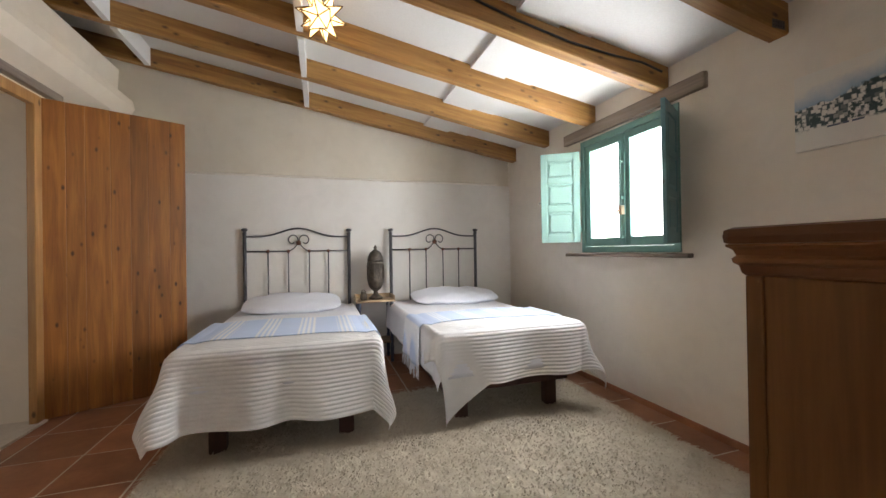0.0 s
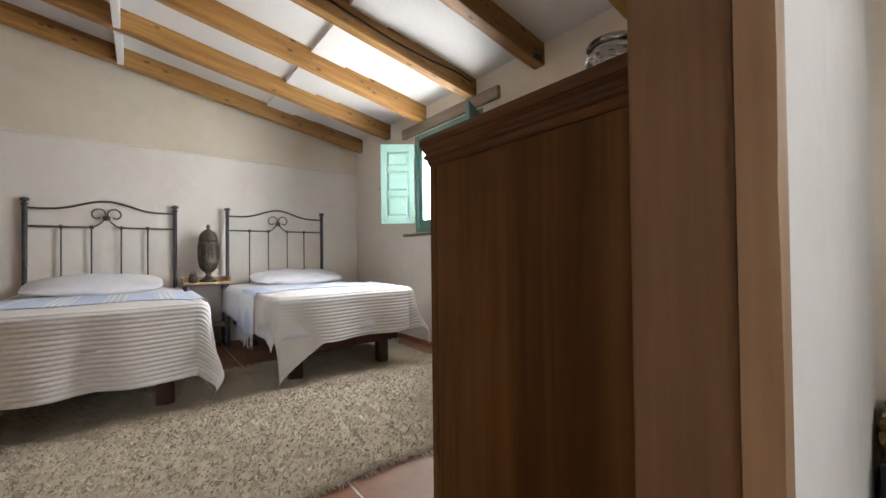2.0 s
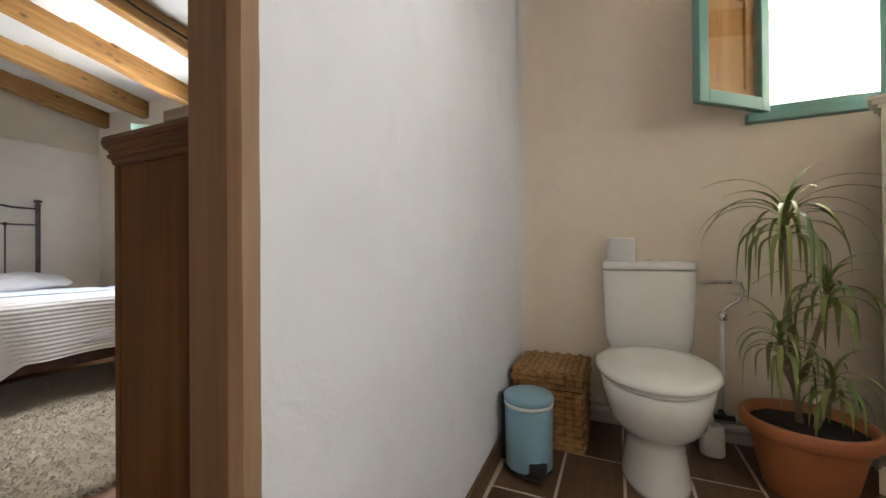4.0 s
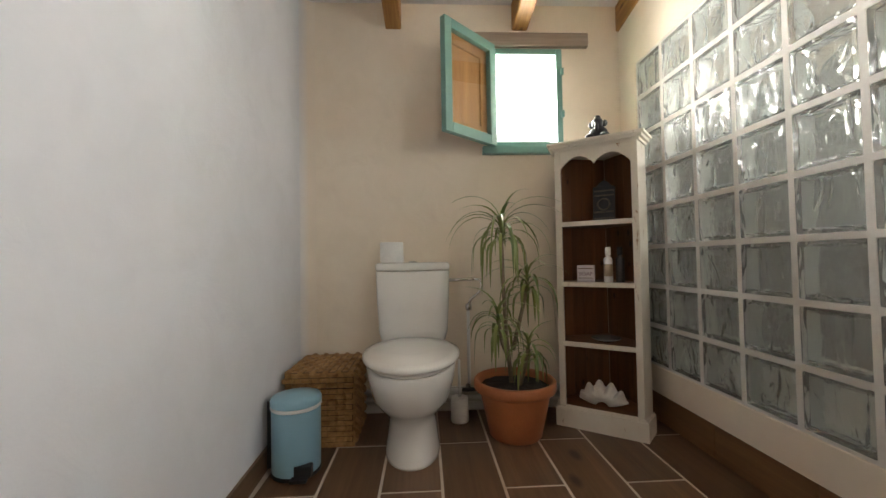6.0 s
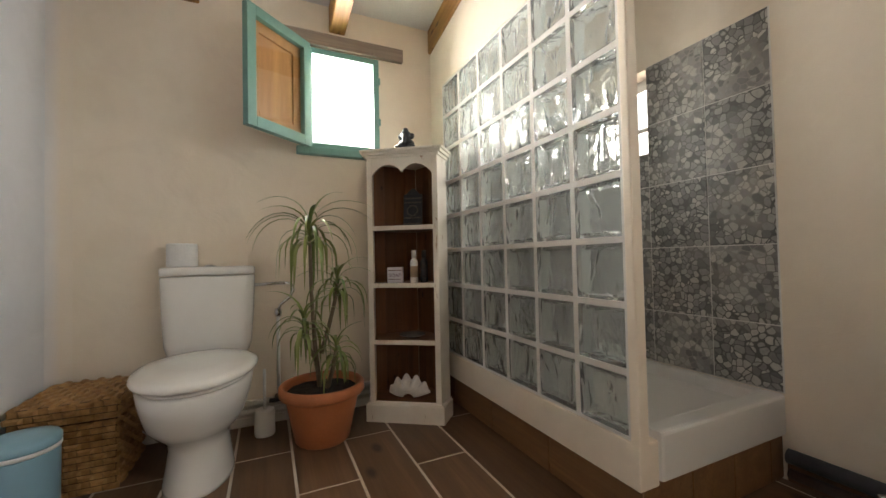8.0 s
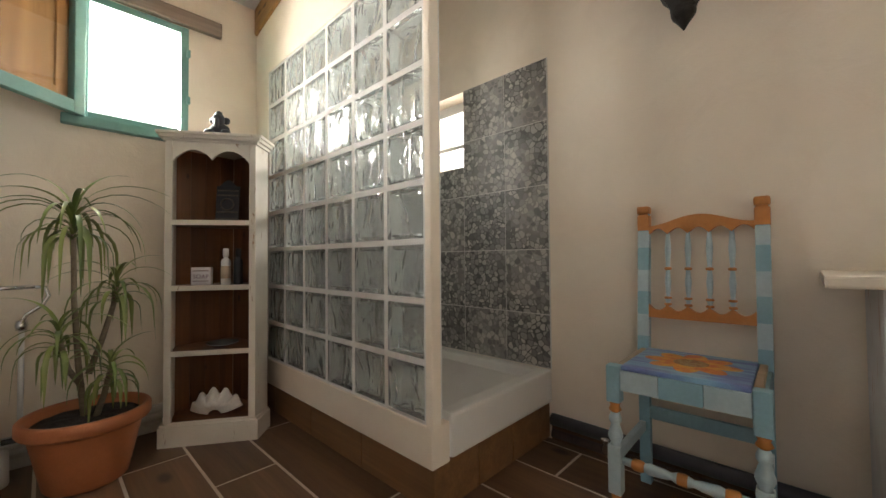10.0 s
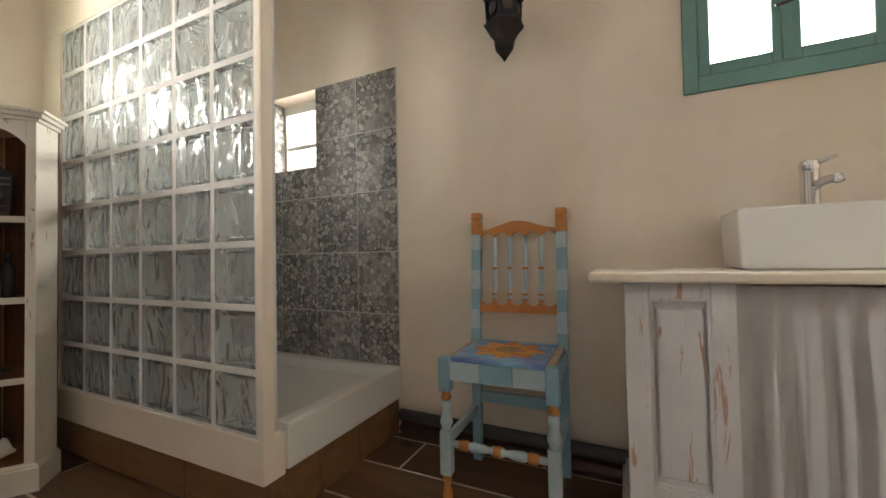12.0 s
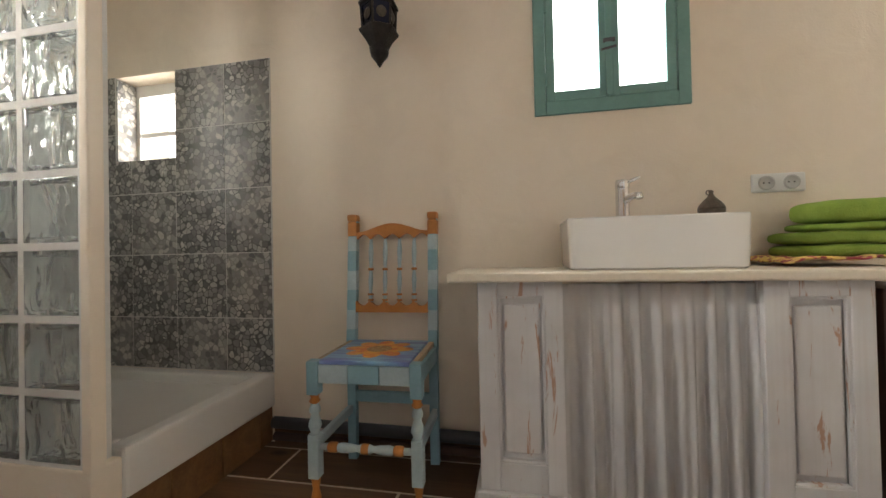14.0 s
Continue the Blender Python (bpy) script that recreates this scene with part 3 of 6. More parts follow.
col = mix(nt, ramp(nt, edge.outputs[0], [(0.25, 0.0), (0.33, 1.0)]), col, (0.76, 0.73, 0.67))
col = mix(nt, ramp(nt, foot.outputs[0], [(0.13, 1.0), (0.14, 0.0)]), col, (0.78, 0.75, 0.70))
nt.links.new(col, b.inputs["Base Color"])
b.inputs["Roughness"].default_value = 0.8
ob = part("canvas_picture", boxes((-0.022, 0, -1.0, 0, 0, 0.36), bevel=0.003), pic_m)
ob.matrix_basis = pose(XW, 1.52, 1.59)
tagged(ob, "wide canvas print of a white hill town", "picture")
for y0, y1 in ((-0.17, -0.125), (-0.20, -0.18), (-0.25, -0.21)):
    part("caption_bar", boxes((-0.0232, -0.0222, y0, y1, 0.088, 0.096)), "slate_paint", ob)

# ---- beds ----
stripe_m, nt, b = tree("blue_striped_throw")
v = coords(nt, rand=False)
sep = nt.nodes.new("ShaderNodeSeparateXYZ")
nt.links.new(v, sep.inputs[0])
saw = nt.nodes.new("ShaderNodeMath")
saw.operation = "PINGPONG"
saw.inputs[1].default_value = 0.125
nt.links.new(sep.outputs["X"], saw.inputs[0])
fine = nt.nodes.new("ShaderNodeMath")
fine.operation = "PINGPONG"
fine.inputs[1].default_value = 0.015
nt.links.new(sep.outputs["X"], fine.inputs[0])
zone = ramp(nt, saw.outputs[0], [(0.068, 0.0), (0.072, 1.0)])
line = ramp(nt, fine.outputs[0], [(0.0060, 0.0), (0.0085, 1.0)])
both = mix(nt, 1.0, zone, line, "MULTIPLY")
col = mix(nt, both, (0.60, 0.70, 0.90), (0.84, 0.86, 0.91))
nt.links.new(col, b.inputs["Base Color"])
b.inputs["Roughness"].default_value = 0.95
bump_from(nt, b, noise_of(nt, v, 260, 2), 0.25, 0.002)
M["throw"] = stripe_m

BW, TOP = 0.50, 0.60   # half the mattress's width and its height


def drape(a, s, length, lift, flare, ripple, seed):
    """Where cloth lies that is laid a across and s along a bed of that length: flat on top, hanging past the edges."""
    ax, ay = max(abs(a) - BW, 0.0), max(s - length, 0.0)
    x, y = max(-BW, min(BW, a)), -min(s, length)
    d = math.hypot(ax, ay)
    d *= 1 - flare[2 if a < 0 else 3] * (2 * ax * ay / max(d * d, 1e-9)) ** 2   # cloth corners are rounded
    n = noise.noise(Vector((a * 2.3, s * 2.3, seed)))
    if ax + ay < 1e-6:
        edge = min(BW - abs(x), length - s, 0.12)
        return (x, y, TOP + lift + 0.012 * n + 0.012 * math.sin(min(edge, 0.12) / 0.12 * math.pi / 2) - 0.012)
    reach = math.hypot(ax, ay)
    ux, uy = (math.copysign(ax, a) / reach, ay / reach)
    r = 0.045
    if d < r * math.pi / 2:
        out, down = r * math.sin(d / r), r * (1 - math.cos(d / r))
    else:
        out, down = r, r + d - r * math.pi / 2
    wave = ripple * down * (uy * uy * math.sin(a * 13 + seed + 2.0 * n) + ux * ux * math.sin(s * 17 + seed + 2.0 * n))
    corner = abs(2 * ux * uy)
    f = flare[0] if a < 0 else flare[1]
    out += down * (0.06 + (f - 0.06) * corner) + wave + lift
    return (x + ux * out, y - uy * out, TOP + lift - down - 0.004 * n)


def bed(name, m, label, seed, blanket_over, throw, sheet_side, leg_x):
    t = thing(name, m, label, "bed", "twin beds")
    L = 1.78
    part("mattress", boxes((-BW + 0.02, BW - 0.02, -L + 0.02, -0.03, 0.30, TOP - 0.02), bevel=0.05), "linen", t)
    part("bed_base", boxes((-BW + 0.03, BW - 0.03, -L + 0.04, -0.03, 0.20, 0.30), bevel=0.01), "dark_wood", t)
    for x, y in ((-leg_x, -L + 0.10), (leg_x, -L + 0.10), (-leg_x, -0.35), (leg_x, -0.35)):
        part("leg", boxes((x - 0.045, x + 0.045, y - 0.03, y + 0.03, 0.012, 0.22), bevel=0.004), "dark_wood", t)
    part("bed_sheet", sheet(lambda u, v: drape((u - 0.5) * 2 * (BW + sheet_side), v * (L + sheet_side), L, 0.004, (0.06, 0.06, 0.1, 0.1), 0.02, seed), 70, 60, 0.004), "linen", t, smooth=True)

    hang, side, start, flare, dip, shear = blanket_over

    def blanket(u, v):
        a = -BW - side[0] + u * (2 * BW + side[0] + side[1]) + shear * v
        s = start + v * (L + hang + dip * max(0.0, 1 - u * 5) - start)
        x, y, z = drape(a + 0.10 * dip * (v - 0.5), s, L, 0.022, flare, 0.085, seed + 3)
        rib = 0.0026 * math.sin(s * 2 * math.pi / 0.024)
        return (x, y - (rib if s > L else 0), z + (rib if s <= L else 0) + (rib if abs(a) > BW else 0))

    part("blanket", sheet(blanket, 84, 300, 0.004), "rib", t, "ribbed cream cotton blanket hanging over the foot", smooth=True)

    b0, b1, over_l, over_r = throw

    def band(u, v):
        a = -BW - over_l + u * (2 * BW + over_l + over_r)
        s = b0 + v * (b1 - b0) + 0.05 * (u - 0.5) + 0.012 * math.sin(u * 9 + seed)
        return drape(a, s, L, 0.032, (0.08, 0.08, 0.1, 0.1), 0.03, seed + 3)

    th = part("throw", sheet(band, 80, 34, 0.004), "throw", t, "pale blue cotton throw with white stripes", smooth=True)
    rng = random.Random(seed)
    for u, reach in ((0.0, over_l), (1.0, over_r)):
        if reach < 0.1:
            continue
        bm = bmesh.new()
        for k in range(46):
            p = Vector(band(u, (k + 0.5) / 46))
            q = p + Vector((rng.uniform(-0.01, 0.01), rng.uniform(-0.014, 0.014), -rng.uniform(0.07, 0.11)))
            tube(bm, [p, (p + q) / 2 + Vector((rng.uniform(-0.004, 0.004), 0, 0)), q], [0.0028, 0.0024, 0.0012], 4)
        tagged(part("fringe", bm, "linen", th, "white knotted fringe"), kind="stuff")
    return t


def headboard(parent, w):
    """Iron headboard: posts with cushion finials, an arched rail, spindles with rosettes, and a scroll."""
    y = 0.045
    for s in (-1, 1):
        x = s * w
        bm = bmesh.new()
        lathe(bm, [(0.017, 0.02), (0.017, 0.62), (0.02, 0.64), (0.017, 0.66), (0.017, 1.335), (0.023, 1.345), (0.023, 1.352), (0.012, 1.358), (0.012, 1.366), (0.026, 1.372), (0.030, 1.382), (0.026, 1.394), (0.008, 1.399), (0.0, 1.40)], 16, (x, y, 0))
        part("post", bm, "iron", parent, smooth=True)
    arch = []
    for k in range(33):
        u = k / 32
        c = math.cos((u - 0.5) * 2 * math.pi)
        arch.append((-w + 2 * w * u, y, 1.315 + 0.042 * (1 + c) / 2 * 2 - 0.012 * math.sin(u * math.pi * 2) ** 2 * 2))
    part("top_rail", tube(bmesh.new(), arch, 0.0085), "iron", parent, smooth=True)
    part("middle_rail", tube(bmesh.new(), [(-w, y, 1.165), (-0.22 * w, y, 1.165)], 0.0075), "iron", parent, smooth=True)
    part("middle_rail", tube(bmesh.new(), [(0.22 * w, y, 1.165), (w, y, 1.165)], 0.0075), "iron", parent, smooth=True)
    part("lower_rail", tube(bmesh.new(), [(-w, y, 0.58), (w, y, 0.58)], 0.009), "iron", parent, smooth=True)
    for x in (-0.58 * w, -0.2 * w, 0.2 * w, 0.58 * w):
        sp = part("spindle", tube(bmesh.new(), [(x, y, 0.58), (x, y, 1.165)], 0.006), "iron", parent, smooth=True)
        part("rosette", lathe(bmesh.new(), [(0.0, -0.018), (0.012, -0.014), (0.018, 0), (0.012, 0.014), (0.0, 0.018)], 12, (x, y, 1.165)), "rust", sp, smooth=True)
    for s in (-1, 1):
        pts = []
        for k in range(15):
            a = k / 14
            pts.append((s * (0.2 * w - a * 0.2 * w * (1 if a < 1 else 1)), y - 0.004, 1.165 + 0.085 * (a ** 1.6)))
        for k in range(1, 34):
            a = -0.4 + k / 33 * 2.05 * math.pi
            r = 0.058 * (1 - k / 33 * 0.72)
            cx, cz = s * -0.012 + s * 0.075, 1.262
            pts.append((cx - s * r * math.cos(a), y - 0.004, cz + 0.03 * (1 - k / 33) + r * math.sin(a)))
        part("scroll", tube(bmesh.new(), pts, 0.006, 6), "iron", parent, smooth=True)
    part("rosette", lathe(bmesh.new(), [(0.0, -0.026), (0.02, -0.02), (0.027, 0), (0.02, 0.02), (0.0, 0.026)], 14, (0, y - 0.008, 1.25)), "rust", parent, smooth=True)


bed_a = bed("single_bed", pose(-0.163, 4.44, 0, 0, 0, 0), "iron single bed with a cream ribbed blanket and pale blue throw", 1.0, (0.445, (0.39, 0.38), 1.02, (0.36, 0.16, 0.16, 0.03), 0.0, 0.0), (0.95, 1.62, 0.30, 0.16), 0.22, 0.355)
headboard(bed_a, 0.503)
bed_b = bed("single_bed", pose(1.285, 4.40, 0, 0, 0, 0), "iron single bed whose blue throw and blanket hang askew", 7.0, (0.36, (0.32, 0.20), 1.40, (0.03, 0.30, 0.0, 0.22), 0.24, 0.29), (1.06, 1.52, 0.33, 0.47), 0.29, 0.345)
headboard(bed_b, 0.50)


def pillow(m, seed, w=0.43, d=0.25, h=0.062):
    def at(u, v):
        a, b = 2 * math.pi * u, math.pi * (v - 0.5)
        c, s = math.cos(a), math.sin(a)
        e = 0.5
        x = w * math.copysign(abs(c) ** e, c) * abs(math.cos(b)) ** 0.45
        y = d * math.copysign(abs(s) ** e, s) * abs(math.cos(b)) ** 0.45
        z = h * math.sin(b) * (1 - 0.55 * (abs(x) / w) ** 3) * (1 - 0.3 * (abs(y) / d) ** 3)
        n = noise.noise(Vector((x * 7, y * 7, seed))) + 0.5 * noise.noise(Vector((x * 17, y * 17, seed)))
        return (x, y, z + 0.018 * n)
    bm = sheet(at, 64, 28)
    bmesh.ops.remove_doubles(bm, verts=bm.verts, dist=0.0006)
    ob = part("pillow", bm, "linen", smooth=True)
    ob.matrix_basis = m
    return tagged(ob, "plump white cotton pillow on a single bed", "pillow", "pillows")


pillow(pose(-0.20, 4.13, 0.672, 11, 0, 1), 2.0)
pillow(pose(1.40, 4.12, 0.668, 9, 0, -3), 9.0, 0.46)

# ---- nightstand and what stands on it ----
ns = thing("nightstand", pose(0.585, 4.36, 0), "small nightstand with turned grey-blue legs and pale wooden shelves", "nightstand")
for x in (-0.165, 0.165):
    for y in (-0.12, 0.12):
        prof = [(0.014, 0), (0.018, 0.03), (0.012, 0.05), (0.019, 0.08), (0.019, 0.16), (0.013, 0.18), (0.019, 0.2), (0.019, 0.23), (0.013, 0.26), (0.016, 0.3), (0.018, 0.42), (0.014, 0.55), (0.019, 0.57), (0.019, 0.625)]
        part("leg", lathe(bmesh.new(), prof, 14, (x, y, 0)), "slate_paint", ns, smooth=True)
part("tabletop", boxes((-0.20, 0.20, -0.15, 0.15, 0.625, 0.645), bevel=0.006), "pale_wood", ns)
part("gallery", boxes((-0.20, -0.186, -0.13, 0.15, 0.645, 0.69), (0.186, 0.20, -0.13, 0.15, 0.645, 0.69), (-0.186, 0.186, 0.136, 0.15, 0.645, 0.69), bevel=0.004), "pale_wood", ns)
part("shelf", boxes((-0.185, 0.185, -0.135, 0.135, 0.20, 0.22), bevel=0.004), "pale_wood", ns)

M["patina"] = surface("pierced_dark_metal", (0.16, 0.135, 0.11), (0.07, 0.06, 0.05), 0.45, 0.75, scale=30, fine=120, bump=0.5, dist=0.006)
lamp = thing("metal_lantern", pose(0.605, 4.37, 0.645), "tall pierced dark metal table lantern with a domed lid", "lantern")
part("foot", lathe(bmesh.new(), [(0.075, 0), (0.078, 0.012), (0.055, 0.03), (0.03, 0.05), (0.022, 0.075), (0.03, 0.09), (0.05, 0.105)], 28), "patina", lamp, smooth=True)
part("body", lathe(bmesh.new(), [(0.05, 0.105), (0.075, 0.14), (0.085, 0.18), (0.087, 0.20), (0.083, 0.205), (0.083, 0.36), (0.088, 0.365), (0.088, 0.385), (0.08, 0.40)], 28), "patina", lamp, smooth=True)
for k in range(10):
    a = 2 * math.pi * k / 10
    bm = bmesh.new()
    tube(bm, [(0.086 * math.cos(a), 0.086 * math.sin(a), 0.21), (0.086 * math.cos(a), 0.086 * math.sin(a), 0.36)], 0.006, 6)
    part("rib", bm, "patina", lamp)
part("lid", lathe(bmesh.new(), [(0.085, 0.40), (0.086, 0.41), (0.078, 0.45), (0.06, 0.49), (0.03, 0.515), (0.014, 0.525), (0.014, 0.535), (0.02, 0.545), (0.008, 0.565), (0, 0.575)], 28), "patina", lamp, smooth=True)
cup = thing("small_metal_pot", pose(0.47, 4.30, 0.645), "small dark metal tealight holder with a loop", "candle holder")
part("body", lathe(bmesh.new(), [(0.028, 0), (0.038, 0.01), (0.036, 0.05), (0.026, 0.075), (0.03, 0.082), (0.0, 0.085)], 20), "patina", cup, smooth=True)
part("loop", tube(bmesh.new(), [(0.02 * math.cos(a), 0, 0.085 + 0.02 * math.sin(a)) for a in [math.pi * k / 10 for k in range(11)]], 0.003), "patina", cup, smooth=True)

# ---- rug ----
M["wool"] = surface("shaggy_cream_wool", (0.60, 0.53, 0.42), (0.51, 0.44, 0.34), 1.0, scale=7, fine=55, bump=0.35, dist=0.01)
rx0, rx1, ry0, ry1 = -0.80, 2.03, 1.36, 3.28


def rug_at(u, v):
    x, y = rx0 + u * (rx1 - rx0), ry0 + v * (ry1 - ry0)
    e = min(u, 1 - u, v, 1 - v)
    x += 0.02 * noise.noise(Vector((y * 6, 3, 0))) * (abs(u - 0.5) * 2)
    y += 0.025 * noise.noise(Vector((x * 5, 7, 0))) * (abs(v - 0.5) * 2)
    h = 0.018 + 0.012 * noise.noise(Vector((x * 14, y * 14, 0))) + 0.008 * noise.noise(Vector((x * 40, y * 40, 5)))
    return (x, y, 0.004 + (h if e > 0.004 else 0.0))


rug = part("shaggy_rug", sheet(rug_at, 190, 130), "wool", smooth=True)
tagged(rug, "shaggy cream wool rug on terracotta tiles", "rug")
rng = random.Random(11)
vs, fs = [], []
for k in range(30000):
    u, v = rng.random(), rng.random()
    if k < 2600:
        side = rng.randrange(4)
        u, v = {0: (rng.uniform(0, 0.008), v), 1: (1 - rng.uniform(0, 0.008), v), 2: (u, rng.uniform(0, 0.01)), 3: (u, 1 - rng.uniform(0, 0.01))}[side]
    p = Vector(rug_at(u, v))
    a = rng.uniform(0, 2 * math.pi)
    if k < 2600:
        a = {0: math.pi, 1: 0.0, 2: -math.pi / 2, 3: math.pi / 2}[side] + rng.uniform(-0.7, 0.7)
    ln = rng.uniform(0.02, 0.042) * (1.5 if k < 2600 else 1)
    d = Vector((math.cos(a), math.sin(a), 0))
    sd = Vector((-d.y, d.x, 0)) * rng.uniform(0.0025, 0.0045)
    p.z = max(p.z - 0.004, 0.004)
    mid = p + d * ln * 0.5 + Vector((0, 0, rng.uniform(0.006, 0.014)))
    tip = p + d * ln
    tip.z = max(p.z + rng.uniform(-0.006, 0.006), 0.004)
    i = len(vs)
    vs += [p - sd, p + sd, mid + sd, mid - sd, tip]
    fs += [(i, i + 1, i + 2, i + 3), (i + 3, i + 2, i + 4)]
me = bpy.data.meshes.new("pile")
me.from_pydata([tuple(c) for c in vs], [], fs)
me.materials.append(M["wool"])
pile = new("shag", me)
pile.parent = rug
tagged(pile, kind="stuff")

# ---- chest of drawers beside the doorway, seen from its side ----
chest = thing("tall_chest", pose(0.626, 0.108, 0), "tall dark-stained pine chest with a moulded top", "chest")
CW, CD, CH = 0.95, 0.532, 1.102
part("side_panel", boxes((0, 0.022, 0, CD, 0.0, CH), bevel=0.003), "chest", chest)
part("side_panel", boxes((CW - 0.022, CW, 0, CD, 0.0, CH), bevel=0.003), "chest", chest)
part("front_stile", boxes((-0.003, 0.045, CD, CD + 0.022, 0, CH), bevel=0.003), "chest", chest)
part("front_stile", boxes((CW - 0.045, CW + 0.003, CD, CD + 0.022, 0, CH), bevel=0.003), "chest", chest)
part("back_panel", boxes((0.022, CW - 0.022, 0.0, 0.012, 0.05, CH)), "chest", chest)
for k in range(5):
    z = 0.08 + k * 0.2
    d = part("drawer", boxes((0.047, CW - 0.047, 0.03, CD + 0.018, z, z + 0.19), bevel=0.004), "chest_rail", chest)
    for x in (0.25, 0.7):
        part("knob", lathe(bmesh.new(), [(0.012, 0), (0.012, 0.01), (0.022, 0.02), (0.02, 0.032), (0, 0.036)], 16), "chest_rail", d).matrix_basis = pose(x, CD + 0.018, z + 0.095, -90)
prof = ((0.002, 0.0), (0.005, 0.004), (0.007, 0.014), (0.012, 0.018), (0.013, 0.024), (0.009, 0.028), (0.012, 0.036), (0.018, 0.041), (0.018, 0.044))
part("moulding", loft(bmesh.new(), [[(-g, 0.0, CH + z), (CW + g, 0.0, CH + z), (CW + g, CD + 0.02 + g, CH + z), (-g, CD + 0.02 + g, CH + z)] for g, z in prof]), "chest_rail", chest)
part("top", boxes((-0.024, CW + 0.024, 0.0, CD + 0.042, CH + 0.042, CH + 0.068), bevel=0.012), "chest_rail", chest)

CT = CH + 0.068


def jar(m, r, h, label, laid=False):
    t = thing("glass_jar", m, label, "jar", "jars on the chest")
    prof = [(0.0, 0.004), (r * 0.85, 0.0), (r, 0.012), (r, h * 0.68), (r * 0.8, h * 0.8), (r * 0.66, h * 0.86), (r * 0.70, h * 0.93), (r * 0.70, h),
            (r * 0.62, h), (r * 0.60, h * 0.86), (r * 0.74, h * 0.79), (r * 0.93, h * 0.66), (r * 0.93, 0.02), (0.0, 0.014)]
    part("body", lathe(bmesh.new(), prof, 36), "jar_glass", t, smooth=True)
    part("wire_clip", tube(bmesh.new(), [(r * 0.74 * math.cos(a), r * 0.74 * math.sin(a), h * 0.9) for a in [2 * math.pi * k / 24 for k in range(25)]], 0.002, 6), "chrome", t, smooth=True)
    part("lid", lathe(bmesh.new(), [(0, h + 0.002), (r * 0.72, h + 0.002), (r * 0.74, h + 0.012), (r * 0.5, h + 0.022), (0, h + 0.026)], 30), "jar_glass", t, smooth=True)
    return t


jar(pose(0.86, 0.33, CT), 0.072, 0.145, "clear glass storage jar with a clip lid")
jar(pose(0.93, 0.20, CT), 0.042, 0.10, "small clear glass jar")
jar(pose(1.09, 0.36, CT), 0.062, 0.15, "clear glass preserving jar")
dish = part("glass_dish", lathe(bmesh.new(), [(0, 0), (0.05, 0.002), (0.07, 0.012), (0.085, 0.014), (0.085, 0.018), (0.066, 0.018), (0.05, 0.008), (0, 0.006)], 40), "jar_glass", smooth=True)
dish.matrix_basis = pose(1.06, 0.30, CT + 0.092, 78, 0, -28)
tagged(dish, "round smoked glass dish leaning behind jars", "dish")

# ---- star lamp ----
lamp_m, nt, b = tree("lit_frosted_glass")
b.inputs["Base Color"].default_value = (0.85, 0.72, 0.5, 1)
b.inputs["Emission Color"].default_value = (1.0, 0.72, 0.36, 1)
b.inputs["Emission Strength"].default_value = 2.2
b.inputs["Roughness"].default_value = 0.5
M["brass"] = surface("aged_brass", (0.25, 0.16, 0.06), (0.14, 0.085, 0.03), 0.4, 0.9, scale=30)
STAR = (0.075, 2.60, 2.52)
star = thing("star_pendant", pose(*STAR), "glass star pendant lamp with brass edges, lit", "pendant lamp")
phi = (1 + 5 ** 0.5) / 2
ico = bmesh.new()
bmesh.ops.create_icosphere(ico, subdivisions=1, radius=0.066)
faces = [[v.co.copy() for v in f.verts] for f in ico.faces]
ico.free()
for f in faces:
    c = sum(f, Vector()) / 3
    tip = c.normalized() * 0.145
    bm = bmesh.new()
    q = [bm.verts.new(p) for p in f]
    tv = bm.verts.new(tip)
    for i in range(3):
        bm.faces.new((q[i], q[(i + 1) % 3], tv))
    bm.faces.new(q[::-1])
    pt = part("point", bm, lamp_m, star)
    bm = bmesh.new()
    for p in f:
        tube(bm, [p, tip], 0.0036, 5)
    part("edge", bm, "brass", pt)
bulb_m, nt, b = tree("glowing_bulb")
b.inputs["Emission Color"].default_value = (1.0, 0.8, 0.5, 1)
b.inputs["Emission Strength"].default_value = 20.0
part("bulb", lathe(bmesh.new(), [(0.0, -0.02), (0.018, -0.01), (0.02, 0.0), (0.012, 0.02), (0.0, 0.03)], 16), bulb_m, star, smooth=True)
part("cord", tube(bmesh.new(), [(0, 0, 0.10), (0, 0, roof(STAR[0]) + 0.15 - STAR[2])], 0.004), "black", star)

# cable clipped along a beam
pts = [(0.55, 0, 0), (0.75, 0, 0.03), (0.9, 0, 0.01), (1.15, 0, -0.012), (1.5, 0, -0.02), (1.8, 0, 0.0), (2.05, 0, 0.03), (2.22, 0, 0.02)]
cable = part("cable", tube(bmesh.new(), [(x, BEAM_Y[3] - 0.006, roof(x) + 0.085 + dz) for x, _, dz in pts], 0.007), "black", smooth=True)
tagged(cable, "black electric cable clipped along a roof beam", "cable")

plate = thing("nail_plate", pose(XW - 0.075, BEAM_Y[4] - 0.0015, BEAM_Z + 0.030), "small punched steel nail plate on a beam end", "nail plate")
part("plate", boxes((-0.045, 0.045, -0.001, 0.001, -0.012, 0.03)), "iron", plate)
for k in range(10):
    part("nail_head", lathe(bmesh.new(), [(0.0045, 0.0), (0.004, 0.002), (0.0, 0.0025)], 8), "black", plate).matrix_basis = pose(-0.036 + 0.018 * (k % 5), -0.001, 0.0 + 0.018 * (k // 5), 90)

# skirting strip of tile along the window wall
structure("baseboard", boxes((XW - 0.012, XW, 0.62, YH, 0.0, 0.045), bevel=0.003), "terracotta", "terracotta tile skirting", "baseboard")

